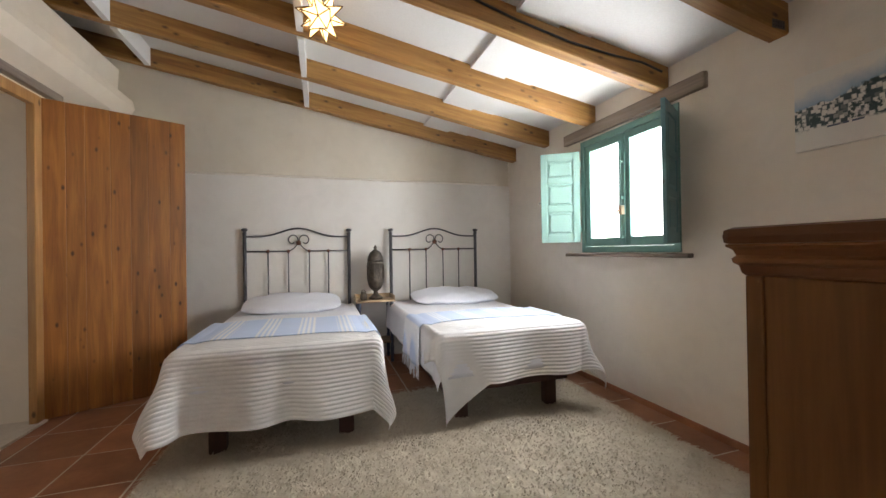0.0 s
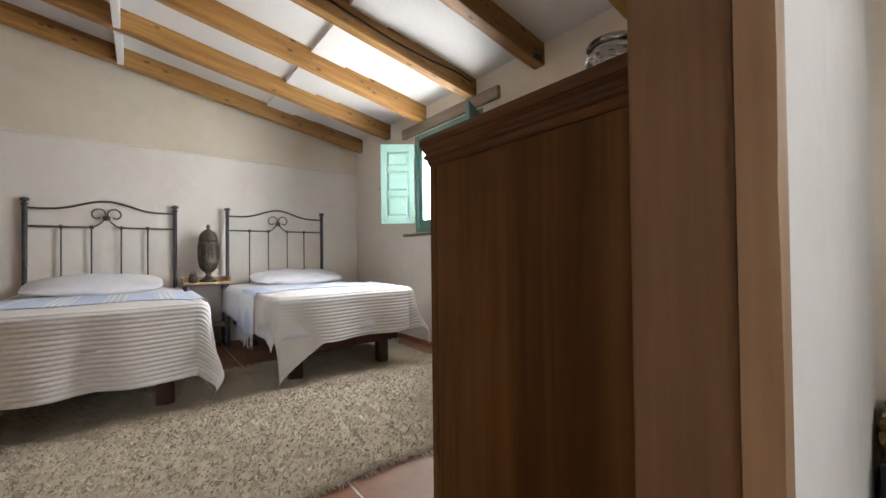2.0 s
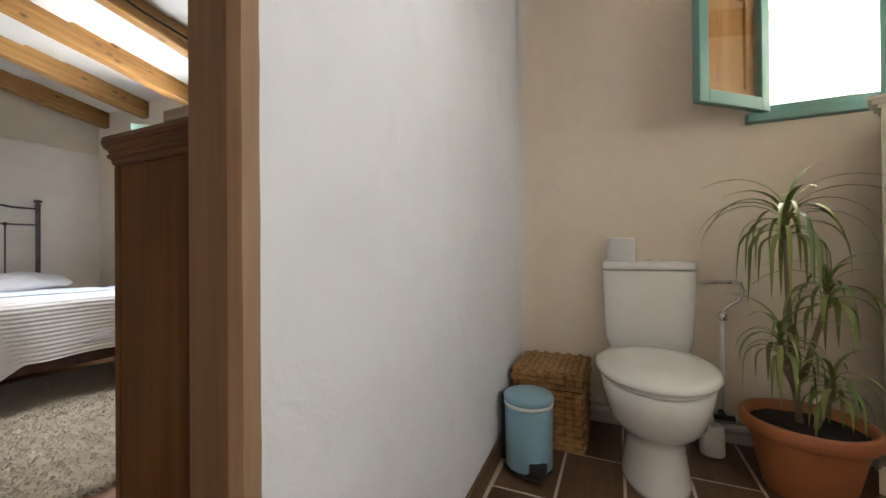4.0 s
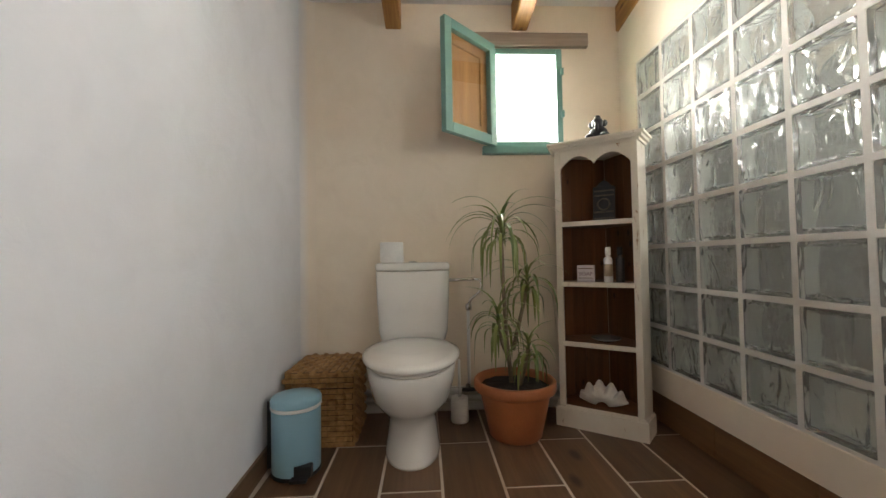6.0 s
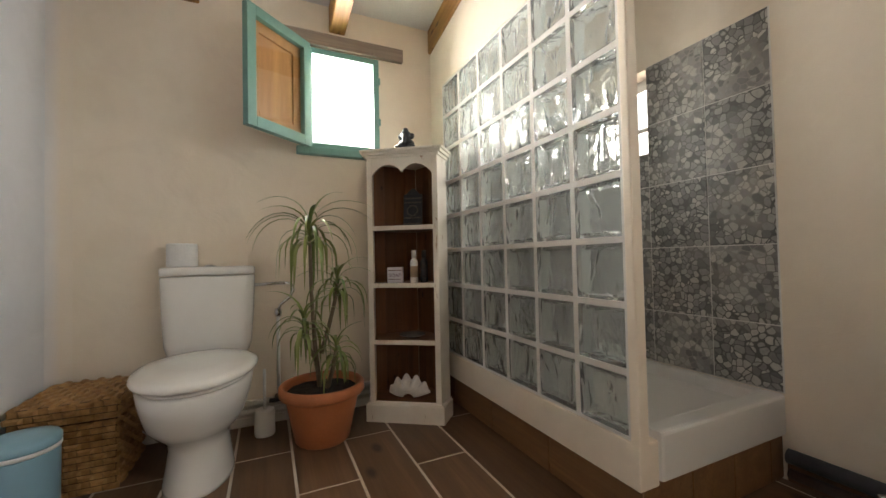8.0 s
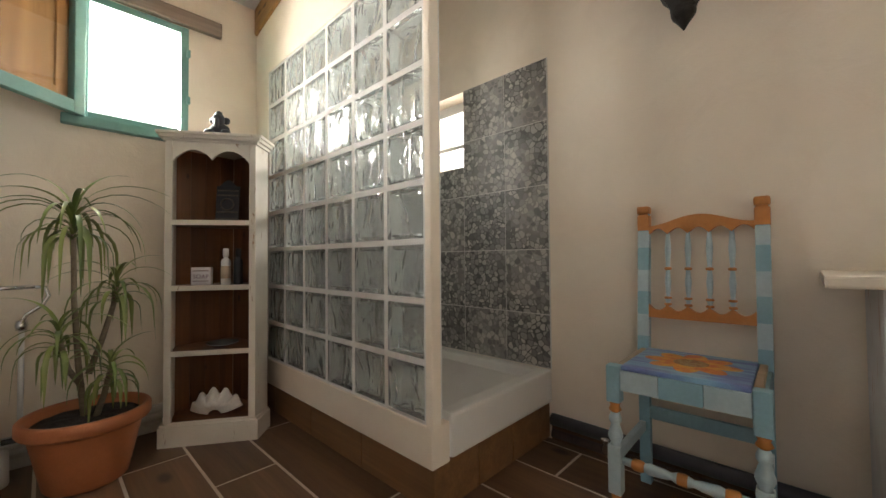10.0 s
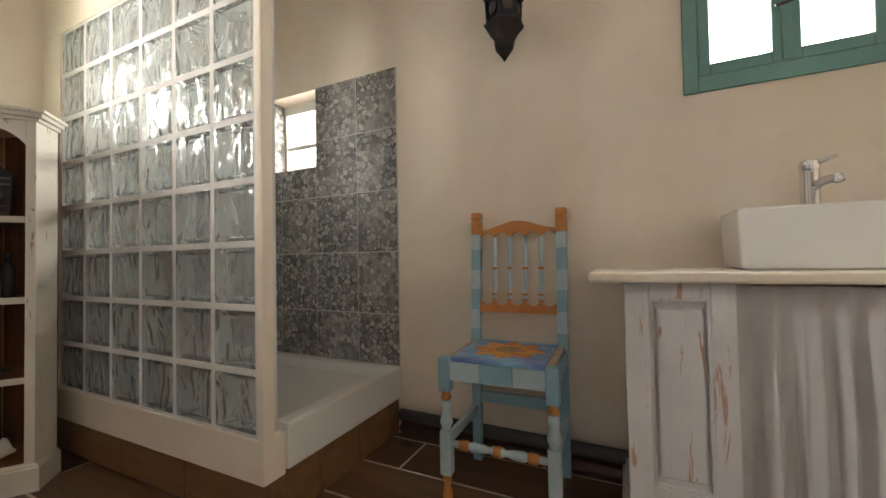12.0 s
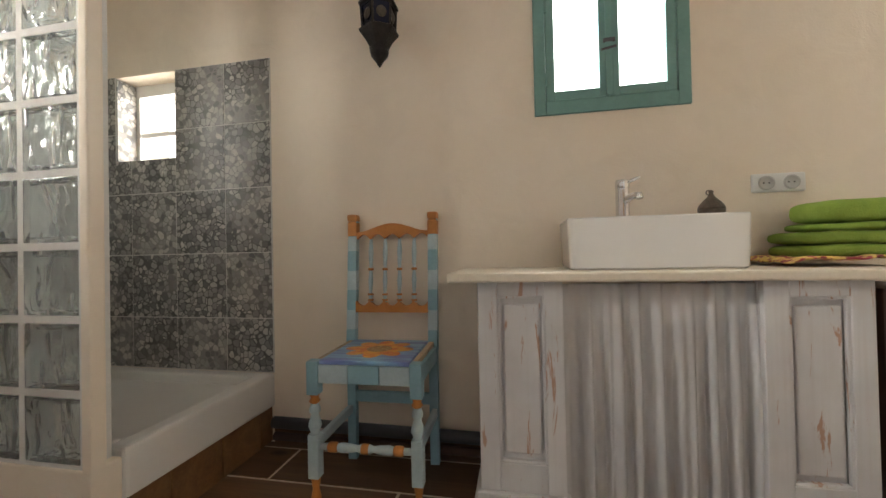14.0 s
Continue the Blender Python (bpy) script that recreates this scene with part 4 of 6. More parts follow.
# ---- bathroom windows ----
y0, y1, z0, z1 = WIN_BATH
win = thing("window_2", pose(0, 0, 0), "small sea-green window with its sash swung open", "window", kind="structure")
part("window_frame", boxes((XW - 0.012, XW + 0.06, y0, y0 + 0.035, z0, z1), (XW - 0.012, XW + 0.06, y1 - 0.03, y1, z0, z1), (XW - 0.012, XW + 0.06, y0 + 0.035, y1 - 0.03, z0, z0 + 0.03), (XW - 0.012, XW + 0.06, y0 + 0.035, y1 - 0.03, z1 - 0.035, z1), bevel=0.004), "green", win)
part("window_sill", boxes((XW - 0.045, XW + 0.02, y0 - 0.02, y1 + 0.06, z0 - 0.045, z0 - 0.002), bevel=0.006), "green", win)
fr = part("sash", boxes((0, 0.05, 0, 0.035, 0, 0.585), (0.36, 0.41, 0, 0.035, 0, 0.585), (0.05, 0.36, 0, 0.035, 0, 0.055), (0.05, 0.36, 0, 0.035, 0.535, 0.585), bevel=0.004), "green", win)
fr.matrix_basis = pose(XW - 0.03, y1 + 0.005, z0 - 0.01, 0, 0, 132)
part("shutter_board", boxes((0.035, 0.095, -0.022, -0.002, 0.035, 0.55), (0.315, 0.375, -0.022, -0.002, 0.035, 0.55), (0.095, 0.315, -0.022, -0.002, 0.035, 0.10), (0.095, 0.315, -0.022, -0.002, 0.485, 0.55), (0.094, 0.316, -0.026, -0.012, 0.098, 0.487), bevel=0.003), "pine", fr, "honey pine inner shutter")
pane = part("pane", boxes((0.046, 0.364, 0.02, 0.024, 0.05, 0.54)), "glass", fr)
pane.visible_shadow = False
for z in (0.17, 0.42):
    part("catch", boxes((XW - 0.03, XW - 0.012, y0 - 0.004, y0 + 0.012, z0 + z, z0 + z + 0.04), bevel=0.003), "green", win)
ob = part("wooden_lintel", boxes((XW - 0.03, XW + 0.05, -1.605, -0.86, 2.088, 2.168), bevel=0.008), "weathered")
tagged(ob, "weathered grey-brown timber lintel above the window", "lintel", kind="structure")

x0, x1, z0, z1 = WIN_VAN
win = thing("window_3", pose(0, 0, 0), "sea-green double casement window flush with the wall", "window", kind="structure")
part("window_frame", boxes((x0, x0 + 0.045, YB - 0.06, YB + 0.01, z0, z1), (x1 - 0.045, x1, YB - 0.06, YB + 0.01, z0, z1), (x0 + 0.045, x1 - 0.045, YB - 0.06, YB + 0.01, z0, z0 + 0.055), (x0 + 0.045, x1 - 0.045, YB - 0.06, YB + 0.01, z1 - 0.05, z1), bevel=0.004), "green", win)
xm = (x0 + x1) / 2
for a, b in ((x0 + 0.047, xm - 0.002), (xm + 0.002, x1 - 0.047)):
    y = YB + 0.004
    fr = part("sash", boxes((a, a + 0.036, y - 0.04, y, z0 + 0.057, z1 - 0.052), (b - 0.036, b, y - 0.04, y, z0 + 0.057, z1 - 0.052), (a + 0.036, b - 0.036, y - 0.04, y, z0 + 0.057, z0 + 0.097), (a + 0.036, b - 0.036, y - 0.04, y, z1 - 0.092, z1 - 0.052), bevel=0.004), "green", win)
    pane = part("pane", boxes((a + 0.032, b - 0.032, y - 0.022, y - 0.018, z0 + 0.09, z1 - 0.09)), "glass", fr)
    pane.visible_shadow = False
bm = bmesh.new()
box(bm, xm - 0.022, xm + 0.022, YB + 0.004, YB + 0.016, z0 + 0.27, z0 + 0.285, 0.003)
tube(bm, [(xm + 0.03, YB + 0.014, z0 + 0.24), (xm - 0.025, YB + 0.014, z0 + 0.25)], 0.005)
part("latch", bm, "iron", win)
part("astragal", boxes((xm - 0.014, xm + 0.014, YB + 0.003, YB + 0.012, z0 + 0.06, z1 - 0.055), bevel=0.003), "green", win)
for z in (0.12, 0.42):
    part("hinge", tube(bmesh.new(), [(x1 - 0.047, YB + 0.008, z0 + z), (x1 - 0.047, YB + 0.008, z0 + z + 0.05)], 0.006), "green", win)

x0, x1, z0, z1 = WIN_SHOWER
win = thing("window_4", pose(0, 0, 0), "small white shower window with a glazing bar", "window", kind="structure")
fy0, fy1 = YB - 0.145, YB - 0.105
part("window_frame", boxes((x0, x0 + 0.022, fy0, fy1, z0, z1), (x1 - 0.022, x1, fy0, fy1, z0, z1), (x0 + 0.022, x1 - 0.022, fy0, fy1, z0, z0 + 0.022), (x0 + 0.022, x1 - 0.022, fy0, fy1, z1 - 0.06, z1)), "white_plastic", win)
part("glazing_bar", boxes((x0 + 0.022, x1 - 0.022, fy0 + 0.005, fy1 - 0.005, z0 + 0.155, z0 + 0.178)), "white_plastic", win)

# ---- shower: tray, glass-block screen, pebble-print tiles ----
GY = -1.80          # front face of the glass-block screen
GX0, PITCH, GZ0, ROW = 0.824, 0.2145, 0.293, 0.2025
COLS, ROWS = 6, 8
screen = thing("glass_block_screen", pose(0, 0, 0), "shower screen of wavy glass blocks in white mortar", "glass block wall", kind="structure")
part("end_post", boxes((0.792, GX0, GY - 0.042, GY, GZ0 - 0.01, 2.40), bevel=0.006), "wall_bath", screen)
part("kerb", boxes((0.795, XW, GY - 0.085, GY - 0.001, 0.155, GZ0), bevel=0.006), "wall_bath", screen)
part("side_post", boxes((GX0 + COLS * PITCH, XW, GY - 0.085, GY, GZ0, GZ0 + ROWS * ROW), bevel=0.004), "wall_bath", screen)
zt = GZ0 + ROWS * ROW
part("head", prism(bmesh.new(), [(GX0, zt), (XW, zt), (XW, roof(XW) - 0.002), (GX0, roof(GX0) - 0.002)], GY - 0.06, GY), "wall_bath", screen)
j = 0.010
holes = [(GX0 + c * PITCH + j, GX0 + (c + 1) * PITCH - j, GZ0 + r * ROW + j, GZ0 + (r + 1) * ROW - j) for c in range(COLS) for r in range(ROWS)]
bm = wall_with_holes(bmesh.new(), "y", GY - 0.005, GY - 0.078, GX0, GX0 + COLS * PITCH, GZ0, GZ0 + ROWS * ROW, holes)
part("mortar", bm, "mortar", screen)


def block_mesh():
    """A hollow pressed-glass block: a bevelled shell with a cavity."""
    bm = bmesh.new()
    hx, hz = PITCH / 2 - j - 0.0008, ROW / 2 - j - 0.0008
    box(bm, -hx, hx, -0.038, 0.038, -hz, hz, 0.006, 2)
    n = len(bm.faces)
    bm2 = bmesh.new()
    box(bm2, -hx + 0.011, hx - 0.011, -0.029, 0.029, -hz + 0.011, hz - 0.011, 0.006, 1)
    bmesh.ops.recalc_face_normals(bm, faces=bm.faces)
    bmesh.ops.recalc_face_normals(bm2, faces=bm2.faces)
    bmesh.ops.reverse_faces(bm2, faces=bm2.faces)
    me2 = bpy.data.meshes.new("cavity")
    bm2.to_mesh(me2)
    bm.from_mesh(me2)
    me = bpy.data.meshes.new("glass_block")
    bm.to_mesh(me)
    bm.free()
    bm2.free()
    bpy.data.meshes.remove(me2)
    me.materials.append(M["block_glass"])
    return me


bme = block_mesh()
for c in range(COLS):
    for r in range(ROWS):
        ob = share("glass_block", bme, screen, pose(GX0 + (c + 0.5) * PITCH, GY - 0.0415, GZ0 + (r + 0.5) * ROW, 0, 0, 180 * ((c + r) % 2)))
        ob.visible_shadow = False

tray = thing("shower_tray", pose(0, 0, 0), "white shower tray on a brown tiled plinth", "shower tray", kind="structure")
tx0, ty0, ty1 = 0.785, YB, GY - 0.085
part("rim", boxes((tx0, tx0 + 0.07, ty0, ty1, 0.167, 0.318), (tx0 + 0.07, XW, ty0, ty0 + 0.06, 0.2, 0.318), (XW - 0.06, XW, ty0 + 0.06, ty1, 0.2, 0.318), (tx0 + 0.07, XW - 0.06, ty1 - 0.05, ty1, 0.2, 0.318), bevel=0.012), "tray", tray)
part("basin", boxes((tx0 + 0.05, XW - 0.04, ty0 + 0.04, ty1 - 0.03, 0.16, 0.272), bevel=0.01), "tray", tray)
part("plinth_bed", boxes((tx0 + 0.03, XW, ty0, GY - 0.032, 0.0, 0.154)), "grout", tray)
for k in range(4):
    a = GX0 - 0.022 + k * 0.42
    part("plinth_tile", boxes((a + 0.002, min(a + 0.418, XW), GY - 0.032, GY - 0.020, 0.004, 0.154), bevel=0.002), "plinth", tray)
for k in range(4):
    b0 = GY - 0.022 - k * 0.225
    part("plinth_tile", boxes((tx0 + 0.016, tx0 + 0.03, max(b0 - 0.223, YB), b0 - 0.002, 0.004, 0.166), bevel=0.002), "plinth", tray)

peb, nt, b = tree("pebble_print_tile")
v = coords(nt)
warp = mix(nt, 0.06, v, noise_of(nt, v, 9.0, 2), "ADD")
vo = node(nt, "ShaderNodeTexVoronoi", Scale=36.0, Randomness=0.9)
vo.feature = "DISTANCE_TO_EDGE"
vc = node(nt, "ShaderNodeTexVoronoi", Scale=36.0, Randomness=0.9)
for n in (vo, vc):
    nt.links.new(warp, n.inputs["Vector"])
stone = ramp(nt, vc.outputs["Color"], [(0.12, (0.14, 0.137, 0.135)), (0.36, (0.27, 0.262, 0.25)), (0.58, (0.40, 0.385, 0.355)), (0.85, (0.58, 0.55, 0.50))])
stone = mix(nt, ramp(nt, noise_of(nt, v, 70, 4), [(0.45, 0.0), (0.75, 0.3)]), stone, (0.11, 0.105, 0.10))
broad = ramp(nt, noise_of(nt, v, 3.0, 2), [(0.5, 0.0), (0.66, 1.0)])
joint = mix(nt, broad, (0.10, 0.097, 0.092), (0.30, 0.285, 0.26))
col = mix(nt, ramp(nt, vo.outputs["Distance"], [(0.03, 1.0), (0.085, 0.0)]), stone, joint)
col = mix(nt, ramp(nt, vc.outputs["Distance"], [(0.64, 0.0), (0.74, 1.0)]), col, joint)
nt.links.new(col, b.inputs["Base Color"])
b.inputs["Roughness"].default_value = 0.45
bump_from(nt, b, ramp(nt, vc.outputs["Distance"], [(0.2, 1.0), (0.6, 0.0)]), 0.10, 0.004)

tiles = thing("shower_tiles", pose(0, 0, 0), "grey pebble-print wall tiles with white joints", "wall tiles", kind="structure")
bed_m = boxes((0.786, 1.31, YB - 0.001, YB + 0.004, 0.318, 1.797), (1.31, 1.67, YB - 0.001, YB + 0.004, 0.318, 1.362), (1.67, XW, YB - 0.001, YB + 0.004, 0.318, 1.797), (XW - 0.004, XW + 0.001, YB, ty1, 0.318, 1.797))
part("tile_joint", bed_m, "mortar", tiles)
cols = [0.788, 1.033, 1.311, 1.575, 1.838, 2.10, XW - 0.005]
rows = [0.32, 0.572, 0.882, 1.190, 1.499, 1.797]
for a, b in zip(cols, cols[1:]):
    for c, d in zip(rows, rows[1:]):
        lo, hi = c, d
        if a > 1.30 and b < 1.60:
            if c >= 1.36:
                continue
            hi = min(d, 1.36)
        elif 1.5 < a < 1.6:
            if c >= 1.19:
                part("tile", boxes((1.673, b - 0.002, YB + 0.004, YB + 0.0065, c + 0.002, d - 0.002), bevel=0.001), peb, tiles)
                if c < 1.3:
                    part("tile", boxes((a + 0.002, 1.671, YB + 0.004, YB + 0.0065, c + 0.002, 1.36), bevel=0.001), peb, tiles)
                continue
        part("tile", boxes((a + 0.002, b - 0.002, YB + 0.004, YB + 0.0065, lo + 0.002, hi - 0.002), bevel=0.001), peb, tiles)
part("tile", boxes((1.663, 1.669, YB - 0.10, YB + 0.002, 1.366, 1.79), bevel=0.001), peb, tiles)
ys = [YB + 0.012, YB + 0.25, YB + 0.5, ty1]
for a, b in zip(ys, ys[1:]):
    for c, d in zip(rows, rows[1:]):
        part("tile", boxes((XW - 0.012, XW - 0.004, a + 0.002, b - 0.002, c + 0.002, d - 0.002), bevel=0.001), peb, tiles)

# ---- toilet ----
wc = thing("toilet", pose(XW, -0.561, 0), "white close-coupled toilet with its lid down", "toilet")
part("cistern", loft(bmesh.new(), [[(-0.085 - 0.0 + p[0], p[1], z) for p in rounded(rx, ry, 48, 5)] for z, rx, ry in ((0.405, 0.06, 0.150), (0.425, 0.074, 0.172), (0.47, 0.08, 0.184), (0.60, 0.083, 0.192), (0.785, 0.085, 0.199), (0.792, 0.083, 0.197))]), "ceramic", wc, smooth=True)
part("cistern_lid", loft(bmesh.new(), [[(-0.087 + p[0], p[1], z) for p in rounded(rx, ry, 48, 5)] for z, rx, ry in ((0.797, 0.084, 0.196), (0.802, 0.087, 0.2), (0.828, 0.087, 0.2), (0.836, 0.08, 0.192), (0.838, 0.05, 0.15))]), "ceramic", wc, smooth=True)
part("flush_button", lathe(bmesh.new(), [(0.022, 0.836), (0.022, 0.842), (0.018, 0.845), (0, 0.845)], 20, (-0.087, 0, 0)), "chrome", wc, smooth=True)


def egg(cx, front, back, half, z, n=56):
    out = []
    for i in range(n):
        a = 2 * math.pi * i / n
        c, s = math.cos(a), math.sin(a)
        out.append((cx + (back if c > 0 else front) * c, half * math.copysign(abs(s) ** 0.92, s), z))
    return out


part("bowl", loft(bmesh.new(), [egg(-0.40, 0.225, 0.17, 0.125, 0.0), egg(-0.40, 0.222, 0.168, 0.123, 0.012), egg(-0.40, 0.198, 0.17, 0.113, 0.08), egg(-0.40, 0.19, 0.18, 0.108, 0.15), egg(-0.41, 0.205, 0.20, 0.122, 0.192), egg(-0.425, 0.24, 0.23, 0.150, 0.225), egg(-0.435, 0.285, 0.25, 0.174, 0.27), egg(-0.425, 0.315, 0.27, 0.190, 0.33), egg(-0.425, 0.33, 0.28, 0.199, 0.395), egg(-0.425, 0.32, 0.275, 0.19, 0.402)]), "ceramic", wc, smooth=True)
part("neck", loft(bmesh.new(), [[(-0.14 + p[0], p[1], z) for p in rounded(rx, ry, 40, 4)] for z, rx, ry in ((0.19, 0.12, 0.08), (0.30, 0.13, 0.12), (0.405, 0.135, 0.165))]), "ceramic", wc, smooth=True)
part("seat", loft(bmesh.new(), [egg(-0.425, 0.318, 0.235, 0.190, 0.404), egg(-0.425, 0.324, 0.24, 0.194, 0.408), egg(-0.425, 0.324, 0.24, 0.194, 0.414), egg(-0.425, 0.315, 0.235, 0.188, 0.417)]), "ceramic", wc, smooth=True)
part("lid", loft(bmesh.new(), [egg(-0.425, 0.33, 0.238, 0.206, 0.422), egg(-0.425, 0.344, 0.244, 0.216, 0.426), egg(-0.425, 0.347, 0.245, 0.218, 0.436), egg(-0.425, 0.338, 0.24, 0.210, 0.447), egg(-0.425, 0.32, 0.22, 0.182, 0.456), egg(-0.425, 0.18, 0.15, 0.11, 0.462)]), "ceramic", wc, smooth=True)
for y in (-0.08, 0.08):
    part("hinge", tube(bmesh.new(), [(-0.205, y - 0.02, 0.43), (-0.205, y + 0.02, 0.43)], 0.012), "ceramic", wc, smooth=True)
bm = bmesh.new()
lathe(bm, [(0.020, 0), (0.061, 0.0), (0.064, 0.004), (0.063, 0.105), (0.060, 0.110), (0.021, 0.110), (0.020, 0.106), (0.020, 0.0)], 32)
roll = part("toilet_roll", bm, surface("toilet_paper", (0.82, 0.81, 0.79), (0.78, 0.77, 0.75), 0.95, scale=20, fine=120), smooth=False)
roll.matrix_basis = pose(XW - 0.095, -0.448, 0.8385, 0, 0, 20)
tagged(roll, "white toilet paper roll standing on the cistern", "toilet paper")

# water supply, skirting pipe, brush
sup = thing("water_supply", pose(0, 0, 0), "chrome cistern supply pipe with hose and valve", "pipe")
part("pipe", tube(bmesh.new(), [(XW - 0.05, -0.74, 0.735), (XW - 0.05, -0.90, 0.74)], 0.009), "chrome", sup, smooth=True)
part("hose", tube(bmesh.new(), [(XW - 0.05, -0.90, 0.74), (XW - 0.05, -0.935, 0.735), (XW - 0.05, -0.945, 0.70), (XW - 0.055, -0.925, 0.66), (XW - 0.055, -0.88, 0.625), (XW - 0.05, -0.868, 0.595)], 0.008), "chrome", sup, smooth=True)
bm = bmesh.new()
tube(bm, [(XW, -0.868, 0.585), (XW - 0.07, -0.868, 0.585)], 0.011)
lathe(bm, [(0.016, -0.02), (0.02, 0), (0.016, 0.02), (0, 0.022)], 14, (XW - 0.055, -0.868, 0.585))
part("valve", bm, "chrome", sup, smooth=True)
part("riser", tube(bmesh.new(), [(XW - 0.025, -0.868, 0.10), (XW - 0.025, -0.868, 0.57)], 0.009), "white_plastic", sup, smooth=True)
pp = thing("floor_pipe", pose(0, 0, 0), "white-painted pipes along the foot of the wall", "pipe")
part("pipe", tube(bmesh.new(), [(XW - 0.03, -0.13, 0.115), (XW - 0.03, -1.55, 0.115)], 0.014), "white_plastic", pp, smooth=True)
part("pipe", tube(bmesh.new(), [(XW - 0.03, -0.13, 0.075), (XW - 0.03, -1.55, 0.075)], 0.014), "white_plastic", pp, smooth=True)
bm = bmesh.new()
tube(bm, [(XW - 0.03, -0.86, 0.14), (XW - 0.09, -0.86, 0.14)], 0.014)
box(bm, XW - 0.105, XW - 0.085, -0.90, -0.82, 0.13, 0.15, 0.005)
part("stop_tap", bm, "black", pp)
br = thing("toilet_brush", pose(2.12, -0.80, 0), "white plastic toilet brush in its holder", "toilet brush")
part("holder", lathe(bmesh.new(), [(0.045, 0), (0.048, 0.01), (0.045, 0.12), (0.04, 0.125), (0.02, 0.125)], 24), "white_plastic", br, smooth=True)
part("handle", tube(bmesh.new(), [(0, 0, 0.12), (0, 0, 0.32)], 0.007), "white_plastic", br, smooth=True)
bm = boxes((JX + 0.003, XW - 0.07, -0.012, 0.0, 0.0, 0.09), bevel=0.002)
for v in bm.verts:
    v.co.y += part_y(v.co.x)
structure("skirting_bath", bm, "plank_tile", "brown tile skirting", "baseboard")
structure("skirting_window", boxes((XW - 0.014, XW, -1.78, -0.03, 0.0, 0.13), (XW - 0.024, XW - 0.013, -1.78, -0.03, 0.0, 0.045), bevel=0.003), "mortar", "white stepped plaster skirting behind pipes", "baseboard")

# ---- basket ----
weave = surface("water_hyacinth_weave", (0.50, 0.29, 0.105), (0.27, 0.13, 0.04), 0.7, scale=22, fine=140, bump=0.4, vary=0.2)
# shade between the strands, given as a near-black colour
gap_shade = surface("basket_gap_shade", (0.06, 0.03, 0.012), (0.04, 0.02, 0.008), 0.9, scale=22)
bk = thing("wicker_basket", pose(2.045, -0.138, 0) @ Matrix.Diagonal((1.0, 0.97, 0.93, 1.0)), "lidded box basket of woven brown water hyacinth", "basket")


def woven_face(bm, x0, x1, z0, z1, place, rows, n, off=0, thick=0.013):
    """Strands over and under on a flat face; place maps (x, z, depth) to the basket."""
    hz, w = (z1 - z0) / rows, (x1 - x0) / n
    for r in range(rows):
        for k in range(n):
            up = (r + k + off) % 2 == 0
            xa, xb = x0 + k * w, x0 + (k + 1) * w
            za, zb = z0 + r * hz + 0.0012, z0 + (r + 1) * hz - 0.0012
            d = thick if up else 0.001
            if not up:
                xa, xb = xa + w * 0.12, xb - w * 0.12
            else:
                xa, xb = xa - w * 0.2, xb + w * 0.2
            p = [place(xa, za, 0), place(xb, za, 0), place(xb, zb, 0), place(xa, zb, 0)]
            e = w * 0.25
            q = [place(xa + e, za + hz * 0.22, d), place(xb - e, za + hz * 0.22, d), place(xb - e, zb - hz * 0.22, d), place(xa + e, zb - hz * 0.22, d)]
            pv, qv = [bm.verts.new(c) for c in p], [bm.verts.new(c) for c in q]
            bm.faces.new(qv)
            for i in range(4):
                bm.faces.new((pv[i], pv[(i + 1) % 4], qv[(i + 1) % 4], qv[i]))


def woven_box(bm, x0, x1, y0, y1, z0, z1, rows, n, top=False):
    woven_face(bm, y0, y1, z0, z1, lambda a, z, d: (x0 - d, a, z), rows, n)
    woven_face(bm, x0, x1, z0, z1, lambda a, z, d: (a, y0 - d, z), rows, n, 1)
    woven_face(bm, y0, y1, z0, z1, lambda a, z, d: (x1 + d, a, z), rows, n)
    woven_face(bm, x0, x1, z0, z1, lambda a, z, d: (a, y1 + d, z), rows, n, 1)
    if top:
        woven_face(bm, x0, x1, y0, y1, lambda a, c, d: (a, c, z1 + d), 11, n, 0, 0.008)


# dark inner boxes, added to put shade behind the weave of body and lid
part("lining", boxes((-0.165, 0.165, -0.155, 0.155, 0.005, 0.30), bevel=0.01), gap_shade, bk)
bm = bmesh.new()
woven_box(bm, -0.165, 0.165, -0.155, 0.155, 0.0, 0.285, 11, 8)
tagged(part("body", bm, weave, bk), kind="stuff")
part("lid_lining", boxes((-0.172, 0.172, -0.16, 0.16, 0.295, 0.366), bevel=0.008), gap_shade, bk)
bm = bmesh.new()
woven_box(bm, -0.175, 0.175, -0.162, 0.162, 0.292, 0.37, 3, 8, True)
tagged(part("lid", bm, weave, bk), kind="stuff")

# ---- pedal bin ----
M["bin_blue"] = enamel("pale_blue_enamel", (0.25, 0.44, 0.55), 0.35, 0.2)
pb = thing("pedal_bin", pose(1.70, -0.092, 0), "pale blue enamel pedal bin with a black base", "pedal bin")
part("body", lathe(bmesh.new(), [(0.093, 0.012), (0.095, 0.02), (0.096, 0.255), (0.094, 0.262)], 40), "bin_blue", pb, smooth=True)
part("base", lathe(bmesh.new(), [(0.092, 0.0), (0.097, 0.004), (0.097, 0.016), (0.093, 0.018)], 40), "black", pb, smooth=True)
part("rim", lathe(bmesh.new(), [(0.098, 0.262), (0.1, 0.266), (0.1, 0.272), (0.097, 0.276)], 40), "white_plastic", pb, smooth=True)
part("lid", lathe(bmesh.new(), [(0.098, 0.276), (0.1, 0.28), (0.1, 0.295), (0.094, 0.305), (0.06, 0.313), (0, 0.316)], 40), "bin_blue", pb, smooth=True)
